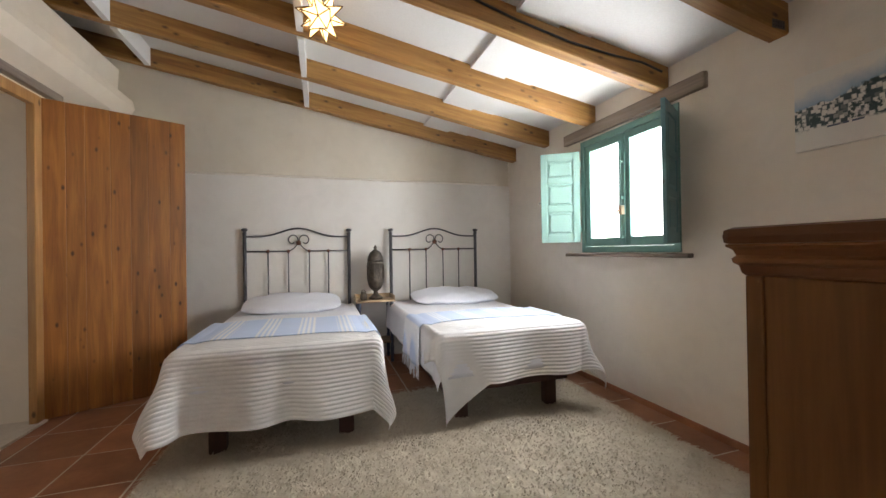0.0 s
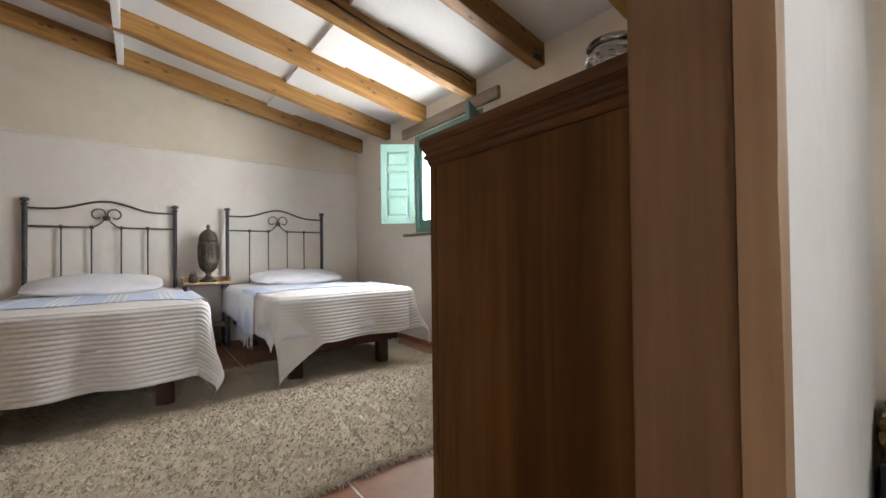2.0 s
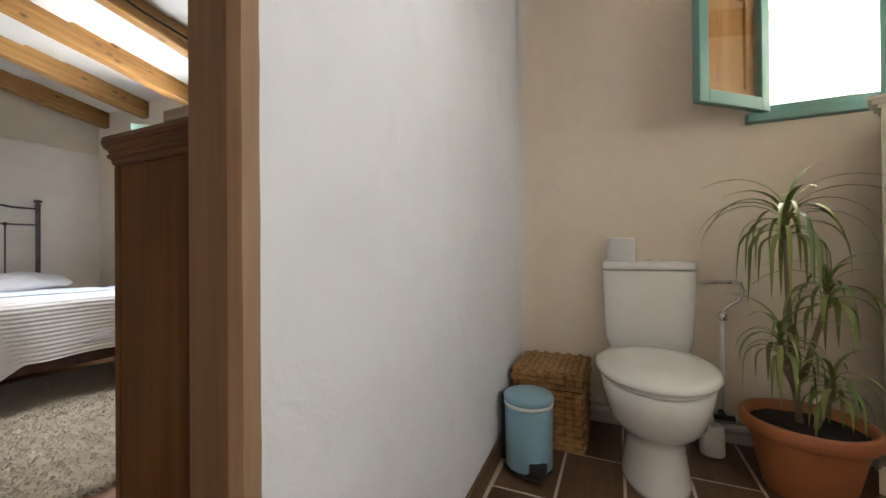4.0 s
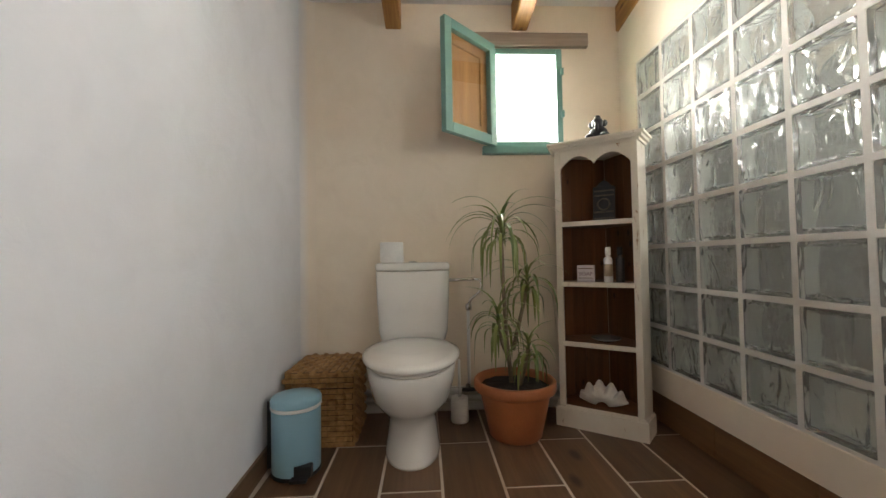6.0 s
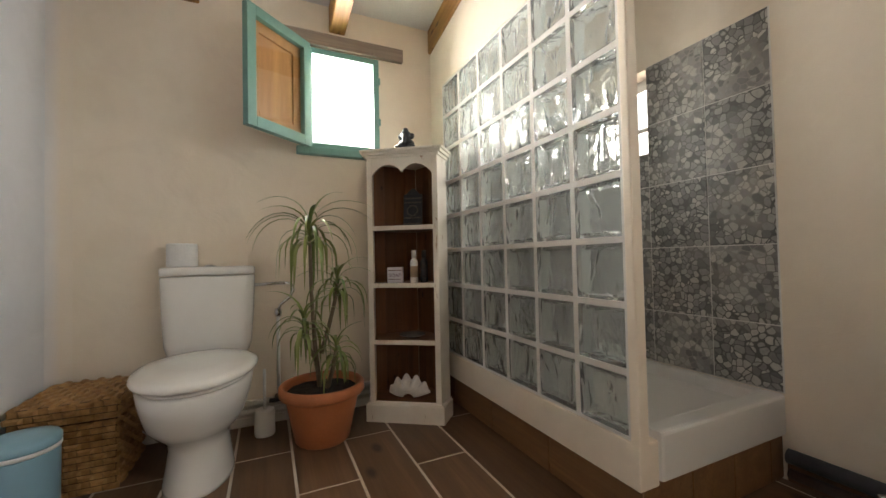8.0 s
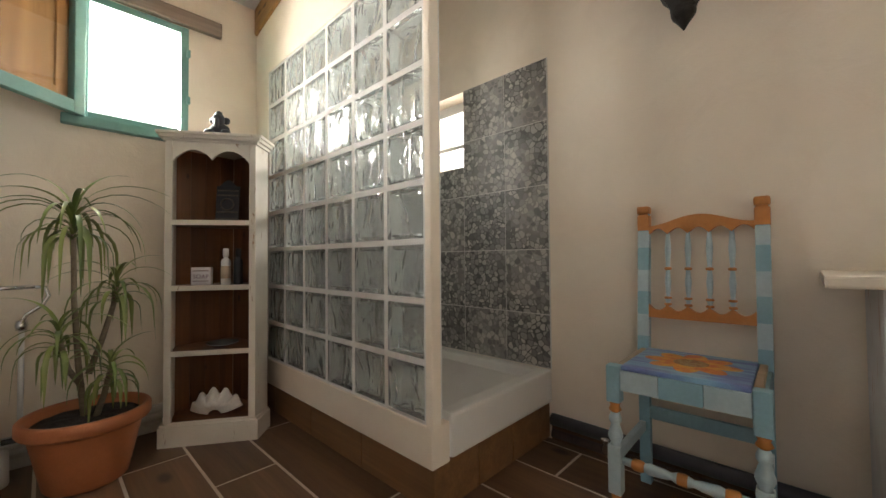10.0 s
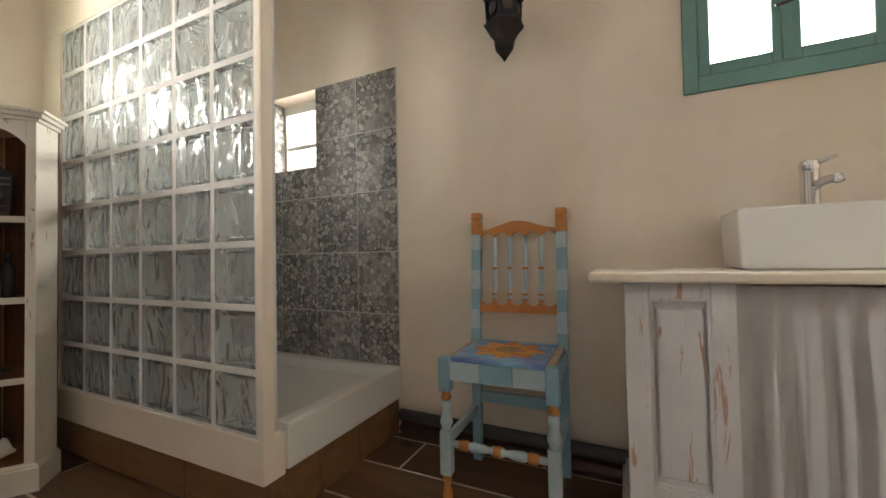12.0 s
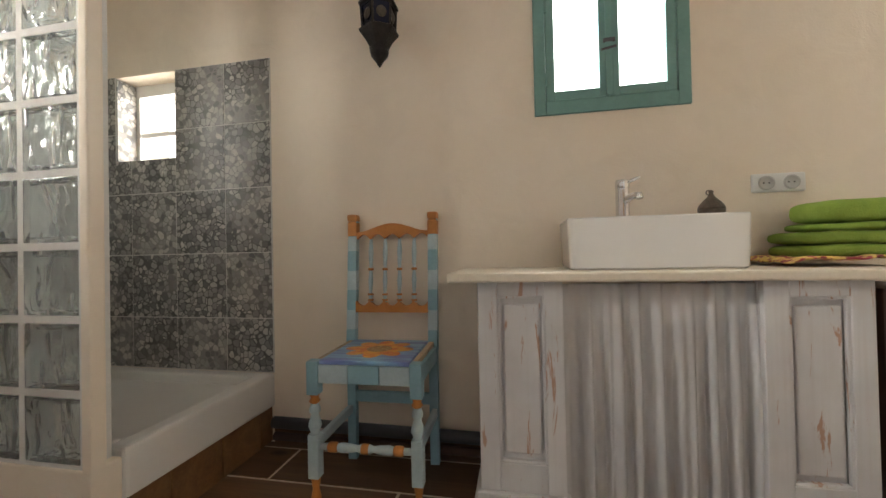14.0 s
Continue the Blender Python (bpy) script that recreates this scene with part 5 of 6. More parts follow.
part("pedal", boxes((-0.125, -0.085, -0.075, -0.01, 0.012, 0.024), (-0.1, -0.06, -0.085, -0.02, 0.02, 0.062), bevel=0.005), "black", pb)
part("hinge", boxes((-0.02, 0.02, 0.092, 0.112, 0.02, 0.29), bevel=0.004), "black", pb)

# ---- plant ----
M["pot"] = surface("terracotta_plastic", (0.45, 0.15, 0.055), (0.38, 0.125, 0.045), 0.5, scale=6, fine=90, bump=0.06)
M["soil"] = surface("dark_potting_soil", (0.03, 0.022, 0.016), (0.015, 0.011, 0.008), 1.0, scale=30, fine=60, bump=1.0, dist=0.02)
pot = thing("potted_plant", pose(1.945, -1.055, 0), "dracaena with thin arching leaves in a terracotta pot", "plant")
part("pot", lathe(bmesh.new(), [(0.0, 0.0), (0.118, 0.0), (0.125, 0.008), (0.168, 0.205), (0.17, 0.215), (0.192, 0.22), (0.197, 0.228), (0.197, 0.262), (0.19, 0.27), (0.18, 0.27), (0.172, 0.255), (0.166, 0.225), (0.0, 0.22)], 56), "pot", pot, smooth=True)
bm = bmesh.new()
lathe(bm, [(0.0, 0.244), (0.08, 0.240), (0.14, 0.236), (0.169, 0.232)], 30)
for v in bm.verts:
    v.co.z += 0.008 * noise.noise(v.co * 40)
part("soil", bm, "soil", pot, smooth=True)
M["stem"] = surface("ringed_grey_stem", (0.26, 0.20, 0.13), (0.17, 0.125, 0.08), 0.8, scale=20, fine=80, stretch=(1, 1, 6), bump=0.6)
leaf_m, nt, b = tree("dracaena_leaf")
v = coords(nt)
isl = nt.nodes.new("ShaderNodeNewGeometry")
base = mix(nt, isl.outputs["Random Per Island"], (0.08, 0.135, 0.03), (0.27, 0.31, 0.075))
base = mix(nt, ramp(nt, noise_of(nt, v, 9.0, 3), [(0.45, 0.0), (0.75, 0.6)]), base, (0.32, 0.33, 0.12))
nt.links.new(base, b.inputs["Base Color"])
b.inputs["Roughness"].default_value = 0.45
b.inputs["Subsurface Weight"].default_value = 0.0
stems = [[(0.015, 0.01, 0.23), (0.02, 0.03, 0.45), (0.0, 0.045, 0.70), (0.0, 0.05, 0.99)], [(0.02, 0.0, 0.40), (0.05, -0.04, 0.52), (0.05, -0.075, 0.66), (0.04, -0.085, 0.74)],
         [(0.015, 0.02, 0.36), (-0.03, 0.06, 0.44), (-0.05, 0.085, 0.56)], [(-0.015, -0.02, 0.23), (-0.03, -0.045, 0.33), (-0.045, -0.06, 0.42)]]
rng = random.Random(21)


def leaf(bm, root, a, rise, length, width, droop):
    """A narrow arching blade with a fold along its middle."""
    n = 9
    p = Vector(root)
    out = Vector((math.cos(a), math.sin(a), 0))
    side = Vector((-out.y, out.x, 0))
    ang = rise
    last = None
    for i in range(n + 1):
        u = i / n
        w = width * (0.55 + 0.9 * u if u < 0.4 else 0.91 * (1 - (u - 0.4) / 0.6) ** 0.8) + 0.0006
        up = Vector((0, 0, 1)) * math.cos(ang) - out * math.sin(ang)
        row = [bm.verts.new(p - side * w + up * w * 0.35), bm.verts.new(p), bm.verts.new(p + side * w + up * w * 0.35)]
        if last:
            bm.faces.new((last[0], last[1], row[1], row[0]))
            bm.faces.new((last[1], last[2], row[2], row[1]))
        last = row
        p = p + (out * math.cos(ang) + Vector((0, 0, 1)) * math.sin(ang)) * length / n
        ang = max(ang - droop / n * (1.5 - u), radians(-86))


for st, count, ln in zip(stems, (40, 27, 26, 24), (0.38, 0.29, 0.27, 0.23)):
    part("stem", tube(bmesh.new(), st, [0.011, 0.010, 0.009, 0.008][:len(st)], 10), "stem", pot, smooth=True)
    bm = bmesh.new()
    top = Vector(st[-1])
    for k in range(count):
        f = k / count
        a = k * 2.39996 + rng.uniform(-0.3, 0.3)
        rise = radians(82 - 58 * (1 - f) + rng.uniform(-10, 10))
        leaf(bm, top + Vector((0, 0, -0.09 * (1 - f) + 0.02)), a, rise, ln * rng.uniform(0.65, 1.1), 0.0092 * rng.uniform(0.75, 1.2), radians(rng.uniform(150, 205)) * (1.05 - 0.60 * f * f))
    part("crown", bm, leaf_m, pot, smooth=True)

# ---- corner shelf unit ----
dm, nt, b = tree("chipped_cream_paint")
v = coords(nt)
st = coords(nt, (3, 3, 0.7))
wear = ramp(nt, noise_of(nt, st, 9.0, 6, 0.7, 0.4), [(0.64, 0.0), (0.67, 1.0)])
paint = mix(nt, ramp(nt, noise_of(nt, v, 5, 4), [(0.35, 0.0), (0.7, 1.0)]), (0.74, 0.69, 0.60), (0.66, 0.60, 0.50))
col = mix(nt, wear, paint, (0.36, 0.22, 0.13))
nt.links.new(col, b.inputs["Base Color"])
b.inputs["Roughness"].default_value = 0.6
bump_from(nt, b, wear, -0.3, 0.004)
M["distressed"] = dm
SW, SH = 0.395, 1.44
su = thing("corner_shelf", pose(1.925, -1.468, 0, 0, 0, -124.3), "cream-painted corner shelf unit with brown pine inside", "shelf unit")
# local: x across the front, +y towards the back corner, front at y = 0
hw = SW / 2
part("stile", boxes((-hw + 0.004, -hw + 0.034, 0, 0.02, 0.0, 1.40), bevel=0.003), "distressed", su)
part("stile", boxes((hw - 0.034, hw - 0.004, 0, 0.02, 0.0, 1.40), bevel=0.003), "distressed", su)
for s in (-1, 1):
    p0, p1 = Vector((s * (hw - 0.004), 0.004)), Vector((s * (hw + 0.020), 0.135))
    bm = bmesh.new()
    prism(bm, [tuple(p0), tuple(p1), (p1.x - s * 0.014, p1.y), (p0.x - s * 0.014, p0.y)], 0.0, 1.40, "z")
    part("side_return", bm, "distressed", su)
back = [(-hw - 0.012, 0.137), (0.0, 0.32), (hw + 0.012, 0.137)]
for (ax, ay), (bx, by) in zip(back, back[1:]):
    for k in range(4):
        u0, u1 = k / 4, (k + 1) / 4
        d = Vector((bx - ax, by - ay)).normalized()
        n = Vector((-d.y, d.x)) * 0.012
        q0, q1 = Vector((ax + (bx - ax) * u0, ay + (by - ay) * u0)) + d * 0.001, Vector((ax + (bx - ax) * u1, ay + (by - ay) * u1)) - d * 0.001
        bm = bmesh.new()
        prism(bm, [tuple(q0), tuple(q1), tuple(q1 + n), tuple(q0 + n)], 0.05, 1.40, "z")
        part("back_board", bm, "shelf_pine", su)
for k, z in enumerate((0.105, 0.425, 0.725, 1.030)):
    bm = bmesh.new()
    prism(bm, [(-hw + 0.03, 0.006), (hw - 0.03, 0.006), (hw + 0.004, 0.136), (0.0, 0.315), (-hw - 0.004, 0.136)], z - 0.018, z, "z")
    sh = part("shelf", bm, "shelf_pine", su)
    part("shelf_edge", boxes((-hw + 0.034, hw - 0.034, -0.003, 0.006, z - 0.022, z + 0.002), bevel=0.002), "distressed", sh)
bm = bmesh.new()
top = [(-hw + 0.034, 1.40)]
low = []
for k in range(41):
    u = k / 40
    x = -hw + 0.034 + u * (SW - 0.068)
    e = abs(u - 0.5) * 2
    z = 1.305 + 0.05 * (math.sin(e * math.pi) ** 0.8 if 0 < e < 1 else 0) + (0.022 if e < 0.05 else 0) * 0 + 0.012 * (1 - e)
    low.append((x, z))
prism(bm, [(hw - 0.034, 1.40), (-hw + 0.034, 1.40)] + low, 0.003, 0.017)
part("scalloped_rail", bm, "distressed", su)


def cornice(bm, z0, z1, g):
    prism(bm, [(-hw - g, -g), (hw + g, -g), (hw + 0.024 + g, 0.135), (hw + 0.024, 0.15), (0.0, 0.335), (-hw - 0.024, 0.15), (-hw - 0.024 - g, 0.135)], z0, z1, "z")


bm = bmesh.new()
cornice(bm, 1.398, 1.412, 0.004)
cornice(bm, 1.412, 1.428, 0.016)
cornice(bm, 1.428, SH, 0.026)
part("cornice", bm, "distressed", su)
bm = bmesh.new()
prism(bm, [(-hw - 0.012, -0.014), (hw + 0.012, -0.014), (hw + 0.034, 0.13), (hw + 0.02, 0.132), (hw, 0.02), (-hw, 0.02), (-hw - 0.02, 0.132), (-hw - 0.034, 0.13)], 0.0, 0.088, "z")
prism(bm, [(-hw - 0.006, -0.008), (hw + 0.006, -0.008), (hw + 0.028, 0.128), (hw, 0.018), (-hw, 0.018), (-hw - 0.028, 0.128)], 0.088, 0.1, "z")
part("plinth", bm, "distressed", su)

FR = su.matrix_basis.copy()
M["dark_resin"] = surface("dark_resin", (0.010, 0.010, 0.013), (0.022, 0.022, 0.026), 0.55, scale=20, fine=120, bump=0.2)
bm = bmesh.new()
for c, r in (((0, 0, 0.026), (0.034, 0.026, 0.028)), ((0, -0.012, 0.062), (0.021, 0.019, 0.022)), ((-0.026, -0.022, 0.012), (0.016, 0.022, 0.012)), ((0.026, -0.022, 0.012), (0.016, 0.022, 0.012)), ((-0.022, 0.0, 0.062), (0.012, 0.010, 0.013)), ((0.022, 0.0, 0.062), (0.012, 0.010, 0.013)), ((0, -0.01, 0.083), (0.012, 0.012, 0.010)), ((0, -0.03, 0.045), (0.008, 0.01, 0.02))):
    lathe(bm, [(0 if abs(q) == 90 else math.cos(radians(q)), math.sin(radians(q))) for q in range(-90, 91, 18)], 16)
    for v in list(bm.verts)[-16 * 11:]:
        v.co = Vector(c) + Vector((v.co.x * r[0], v.co.y * r[1], v.co.z * r[2]))
ob = part("figurine", bm, "dark_resin", smooth=True)
ob.matrix_basis = FR @ pose(0.015, 0.06, SH) @ Matrix.Scale(1.35, 4)
tagged(ob, "small dark seated figurine on the shelf top", "figurine")

plaque = thing("carved_plaque", FR @ pose(0.015, 0.16, 1.030, -8), "dark carved metal plaque leaning in the shelf", "plaque")
part("board", boxes((-0.055, 0.055, 0, 0.012, 0, 0.20), bevel=0.003), "dark_resin", plaque)
for z in (0.02, 0.055, 0.145, 0.17):
    part("moulding", boxes((-0.05, 0.05, -0.006, 0.0, z, z + 0.008), bevel=0.002), "patina", plaque)
part("medallion", tube(bmesh.new(), [(0.03 * math.cos(a), -0.004, 0.10 + 0.03 * math.sin(a)) for a in [2 * math.pi * k / 28 for k in range(29)]], 0.004, 6), "patina", plaque, smooth=True)
part("crest", prism(bmesh.new(), [(-0.04, 0.2), (0.04, 0.2), (0.02, 0.222), (0, 0.235), (-0.02, 0.222)], 0.001, 0.010), "dark_resin", plaque)

M["soap_card"] = surface("white_soap_wrapper", (0.74, 0.70, 0.72), (0.68, 0.64, 0.67), 0.6, scale=20)
soap = thing("soap_box", FR @ pose(-0.062, 0.055, 0.725, 0, 0, 6), "boxed bar of soap lettered SOAP", "soap")
part("box", boxes((-0.042, 0.042, 0, 0.04, 0, 0.085), bevel=0.004), "soap_card", soap)
fc = bpy.data.curves.new("lettering", "FONT")
fc.body, fc.size, fc.align_x, fc.extrude = "SOAP", 0.027, "CENTER", 0.0006
fc.materials.append(surface("violet_ink", (0.24, 0.11, 0.19), (0.2, 0.09, 0.16), 0.7))
lt = new("lettering", fc)
lt.parent = soap
lt.matrix_basis = pose(0, -0.0012, 0.032, 90)
part("band", boxes((-0.034, 0.034, -0.001, 0.0, 0.066, 0.07), (-0.034, 0.034, -0.001, 0.0, 0.018, 0.021)), "rust", soap)


def bottle(name, m, r, h, mat_body, mat_cap, label):
    t = thing(name, m, label, "bottle")
    part("body", lathe(bmesh.new(), [(0, 0), (r * 0.9, 0), (r, 0.004), (r, h * 0.62), (r * 0.9, h * 0.68), (r * 0.45, h * 0.74), (r * 0.45, h * 0.78)], 24), mat_body, t, smooth=True)
    part("cap", lathe(bmesh.new(), [(r * 0.62, h * 0.77), (r * 0.62, h * 0.97), (r * 0.5, h), (0, h)], 20), mat_cap, t, smooth=True)
    return t


bt = bottle("white_bottle", FR @ pose(0.045, 0.06, 0.725), 0.021, 0.175, "white_plastic", "white_plastic", "slim white plastic lotion bottle")
part("label_band", lathe(bmesh.new(), [(0.0215, 0.03), (0.0215, 0.09)], 24), surface("beige_label", (0.45, 0.34, 0.24), (0.4, 0.3, 0.2), 0.6), bt, smooth=True)
bottle("dark_bottle", FR @ pose(0.098, 0.07, 0.725), 0.02, 0.175, "dark_resin", "black", "slim dark glass bottle with a black cap")
ob = part("glass_saucer", lathe(bmesh.new(), [(0, 0), (0.035, 0.0), (0.07, 0.014), (0.072, 0.017), (0.036, 0.004), (0, 0.004)], 32), enamel("pressed_glass", (0.45, 0.47, 0.45), 0.08, 0.5), smooth=True)
ob.matrix_basis = FR @ pose(0.02, 0.10, 0.425)
tagged(ob, "shallow pale glass saucer on a shelf", "dish")


def shell_at(u, v):
    a = math.pi * (0.06 + 0.88 * u)
    r = 0.095 * (0.25 + 0.75 * v)
    fl = 1 + 0.16 * math.cos(u * 2 * math.pi * 5.5) * v
    bulge = math.sin(v * math.pi * 0.92)
    return (r * math.cos(a) * 1.02, -0.03 - 0.035 * bulge * math.sin(a) + 0.03 * v, max(0.0, r * math.sin(a) * fl * 0.92))


ob = part("clam_shell", sheet(shell_at, 88, 20, 0.004), surface("white_shell", (0.78, 0.75, 0.70), (0.68, 0.63, 0.55), 0.6, scale=14, fine=90), smooth=True)
ob.matrix_basis = FR @ pose(0.0, 0.095, 0.106) @ Matrix.Scale(1.2, 4)
tagged(ob, "white fluted clam shell on the bottom shelf", "shell")

# ---- painted chair ----
M["sky_paint"] = surface("sky_blue_paint", (0.28, 0.47, 0.54), (0.24, 0.41, 0.48), 0.5, scale=10, fine=80, bump=0.1)
M["pale_paint"] = surface("pale_blue_paint", (0.50, 0.62, 0.64), (0.42, 0.54, 0.57), 0.5, scale=10, fine=80, bump=0.1)
M["orange"] = surface("orange_paint", (0.56, 0.23, 0.055), (0.48, 0.18, 0.04), 0.5, scale=10, fine=80, bump=0.1)
ch = thing("painted_chair", pose(0.183, -2.352, 0, 0, 0, 181.5) @ Matrix.Diagonal((0.93, 0.95, 1.0, 1.0)), "wooden chair painted blue and orange with turned spindles", "chair")
# local: +y points to the back
for s in (-1, 1):
    x = s * 0.19
    post = bmesh.new()
    levels = []
    for z, y in ((0.0, 0.165), (0.46, 0.165), (1.035, 0.215)):
        levels.append([(x - 0.019, y - 0.016, z), (x + 0.019, y - 0.016, z), (x + 0.019, y + 0.016, z), (x - 0.019, y + 0.016, z)])
    pt = part("back_post", loft(post, levels), "sky_paint", ch)
    zs = [0.46 + k * 0.083 for k in range(6)]
    for k, (a, b) in enumerate(zip(zs, zs[1:] + [0.94])):
        ya, yb = 0.165 + (a - 0.46) * 0.087, 0.165 + (b - 0.46) * 0.087
        bm = bmesh.new()
        loft(bm, [[(x - 0.0205, ya - 0.0175, a + 0.002), (x + 0.0205, ya - 0.0175, a + 0.002), (x + 0.0205, ya + 0.0175, a + 0.002), (x - 0.0205, ya + 0.0175, a + 0.002)],
                  [(x - 0.0205, yb - 0.0175, b - 0.001), (x + 0.0205, yb - 0.0175, b - 0.001), (x + 0.0205, yb + 0.0175, b - 0.001), (x - 0.0205, yb + 0.0175, b - 0.001)]])
        part("painted_band", bm, "pale_paint" if k % 2 else "sky_paint", pt)
    ya = 0.165 + 0.48 * 0.087
    bm = bmesh.new()
    box(bm, x - 0.022, x + 0.022, ya - 0.018, ya + 0.024, 0.942, 1.0, 0.003)
    box(bm, x - 0.018, x + 0.018, ya - 0.014, ya + 0.022, 1.0, 1.006)
    box(bm, x - 0.023, x + 0.023, ya - 0.022, ya + 0.026, 1.006, 1.036, 0.008)
    part("finial", bm, "orange", pt)


def wavy_rail(z_low, z_high, scallop_low, arch, y):
    bm = bmesh.new()
    lo, hi = [], []
    for k in range(81):
        u = k / 80
        x = -0.172 + 0.344 * u
        sc = abs(math.sin(u * math.pi * 5))
        lo.append((x, z_low + (0.022 * sc if scallop_low else 0)))
        hi.append((x, z_high + (arch * (0.5 - 0.5 * math.cos(u * 2 * math.pi)) if scallop_low else -0.022 * sc)))
    prism(bm, lo + hi[::-1], y - 0.011, y + 0.011)
    return bm


part("top_rail", wavy_rail(0.925, 0.958, True, 0.035, 0.205), "orange", ch)
part("lower_rail", wavy_rail(0.615, 0.665, False, 0, 0.178), "orange", ch)
for k in range(4):
    x = -0.103 + k * 0.0687
    prof = [(0.007, 0.655), (0.012, 0.665), (0.007, 0.675), (0.013, 0.69), (0.006, 0.70), (0.008, 0.71), (0.011, 0.75), (0.007, 0.79), (0.011, 0.797), (0.007, 0.804), (0.008, 0.82), (0.0115, 0.87), (0.006, 0.935)]
    bm = lathe(bmesh.new(), prof, 12)
    for v in bm.verts:
        v.co = Vector((v.co.x + x, v.co.y + 0.165 + (v.co.z - 0.46) * 0.083, v.co.z))
    sp = part("spindle", bm, "pale_paint", ch, smooth=True)
    for zz in (0.69, 0.666, 0.797):
        bm = lathe(bmesh.new(), [(0.0, zz - 0.009), (0.0135, zz - 0.003), (0.0135, zz + 0.003), (0.0, zz + 0.009)], 12, (x, 0.165 + (zz - 0.46) * 0.083, 0))
        part("bead", bm, "orange", sp, smooth=True)
for s in (-1, 1):
    x = s * 0.195
    lg = part("front_leg", boxes((x - 0.022, x + 0.022, -0.19, -0.146, 0.385, 0.50), bevel=0.004), "sky_paint", ch)
    part("turning", lathe(bmesh.new(), [(0.012, 0.352), (0.021, 0.36), (0.014, 0.372), (0.02, 0.385)], 18, (x, -0.168, 0)), "orange", lg, smooth=True)
    part("turning", lathe(bmesh.new(), [(0.018, 0.25), (0.015, 0.255), (0.024, 0.275), (0.023, 0.285), (0.013, 0.315), (0.02, 0.325), (0.02, 0.335), (0.013, 0.352)], 18, (x, -0.168, 0)), "pale_paint", lg, smooth=True)
    part("block", boxes((x - 0.021, x + 0.021, -0.189, -0.147, 0.10, 0.25), bevel=0.004), "pale_paint", lg)
    part("foot", lathe(bmesh.new(), [(0.014, 0.0), (0.019, 0.01), (0.019, 0.03), (0.012, 0.06), (0.017, 0.09), (0.015, 0.102)], 18, (x, -0.168, 0)), "orange", lg, smooth=True)
    part("side_rail", boxes((x - 0.012, x + 0.012, -0.146, 0.15, 0.42, 0.48), bevel=0.003), "sky_paint", ch)
    part("side_stretcher", boxes((x - 0.011, x + 0.011, -0.147, 0.15, 0.195, 0.228), bevel=0.003), "pale_paint", ch)
part("back_stretcher", boxes((-0.171, 0.171, 0.155, 0.175, 0.24, 0.285), bevel=0.003), "sky_paint", ch)
for a, b, c in ((-0.173, -0.06, "pale_paint"), (-0.06, 0.06, "sky_paint"), (0.06, 0.173, "pale_paint")):
    part("front_rail", boxes((a + 0.001, b - 0.001, -0.183, -0.16, 0.425, 0.487), bevel=0.002), c, ch)
bm = bmesh.new()
prof = [(0.011, -0.173), (0.013, -0.13), (0.010, -0.115), (0.017, -0.09), (0.014, -0.05), (0.010, -0.03), (0.016, -0.015), (0.016, 0.015), (0.010, 0.03), (0.014, 0.05), (0.017, 0.09), (0.010, 0.115), (0.013, 0.13), (0.011, 0.173)]
lathe(bm, prof, 16)
for v in bm.verts:
    v.co = Vector((v.co.z, v.co.x - 0.168, v.co.y + 0.205))
st = part("front_stretcher", bm, "pale_paint", ch, smooth=True)
for c in (-0.125, 0.0, 0.125):
    bm = lathe(bmesh.new(), [(0.012, c - 0.02), (0.0175, c - 0.012), (0.0175, c + 0.012), (0.012, c + 0.02)], 16)
    for v in bm.verts:
        v.co = Vector((v.co.z, v.co.x - 0.168, v.co.y + 0.205))
    part("painted_ring", bm, "orange", st, smooth=True)
seat_m, nt, b = tree("painted_flower_seat")
v = coords(nt, rand=False)
mp = node(nt, "ShaderNodeMapping", Scale=(6.2, 6.6, 0.0))
nt.links.new(v, mp.inputs["Vector"])
sep = nt.nodes.new("ShaderNodeSeparateXYZ")
nt.links.new(mp.outputs[0], sep.inputs[0])


def op(kind, a, b=None):
    n = nt.nodes.new("ShaderNodeMath")
    n.operation = kind
    for i, s in enumerate((a, b)):
        if s is None:
            continue
        if isinstance(s, (int, float)):
            n.inputs[i].default_value = s
        else:
            nt.links.new(s, n.inputs[i])
    return n.outputs[0]


rad = op("SQRT", op("ADD", op("MULTIPLY", sep.outputs["X"], sep.outputs["X"]), op("MULTIPLY", sep.outputs["Y"], sep.outputs["Y"])))
ang = op("ARCTAN2", sep.outputs["Y"], sep.outputs["X"])
petal = op("ABSOLUTE", op("COSINE", op("MULTIPLY", ang, 4.0)))
reach = op("ADD", op("MULTIPLY", petal, 0.30), 0.58)
inside = op("LESS_THAN", rad, reach)
wash = noise_of(nt, v, 24.0, 4, 0.6)
sea = mix(nt, ramp(nt, noise_of(nt, coords(nt, (6, 40, 1)), 1.0, 4), [(0.4, 0.0), (0.62, 1.0)]), (0.15, 0.20, 0.45), (0.26, 0.48, 0.64))
flower = mix(nt, ramp(nt, wash, [(0.38, 0.0), (0.6, 1.0)]), (0.80, 0.42, 0.06), (0.66, 0.17, 0.045))
flower = mix(nt, op("LESS_THAN", rad, 0.32), flower, mix(nt, ramp(nt, noise_of(nt, v, 90, 2), [(0.45, 0.0), (0.55, 1.0)]), (0.30, 0.13, 0.04), (0.42, 0.30, 0.14)))
nt.links.new(mix(nt, inside, sea, flower), b.inputs["Base Color"])
b.inputs["Roughness"].default_value = 0.45
part("seat", boxes((-0.172, 0.172, -0.178, 0.158, 0.487, 0.503), bevel=0.005), seat_m, ch, "seat painted with an orange sunflower on blue")
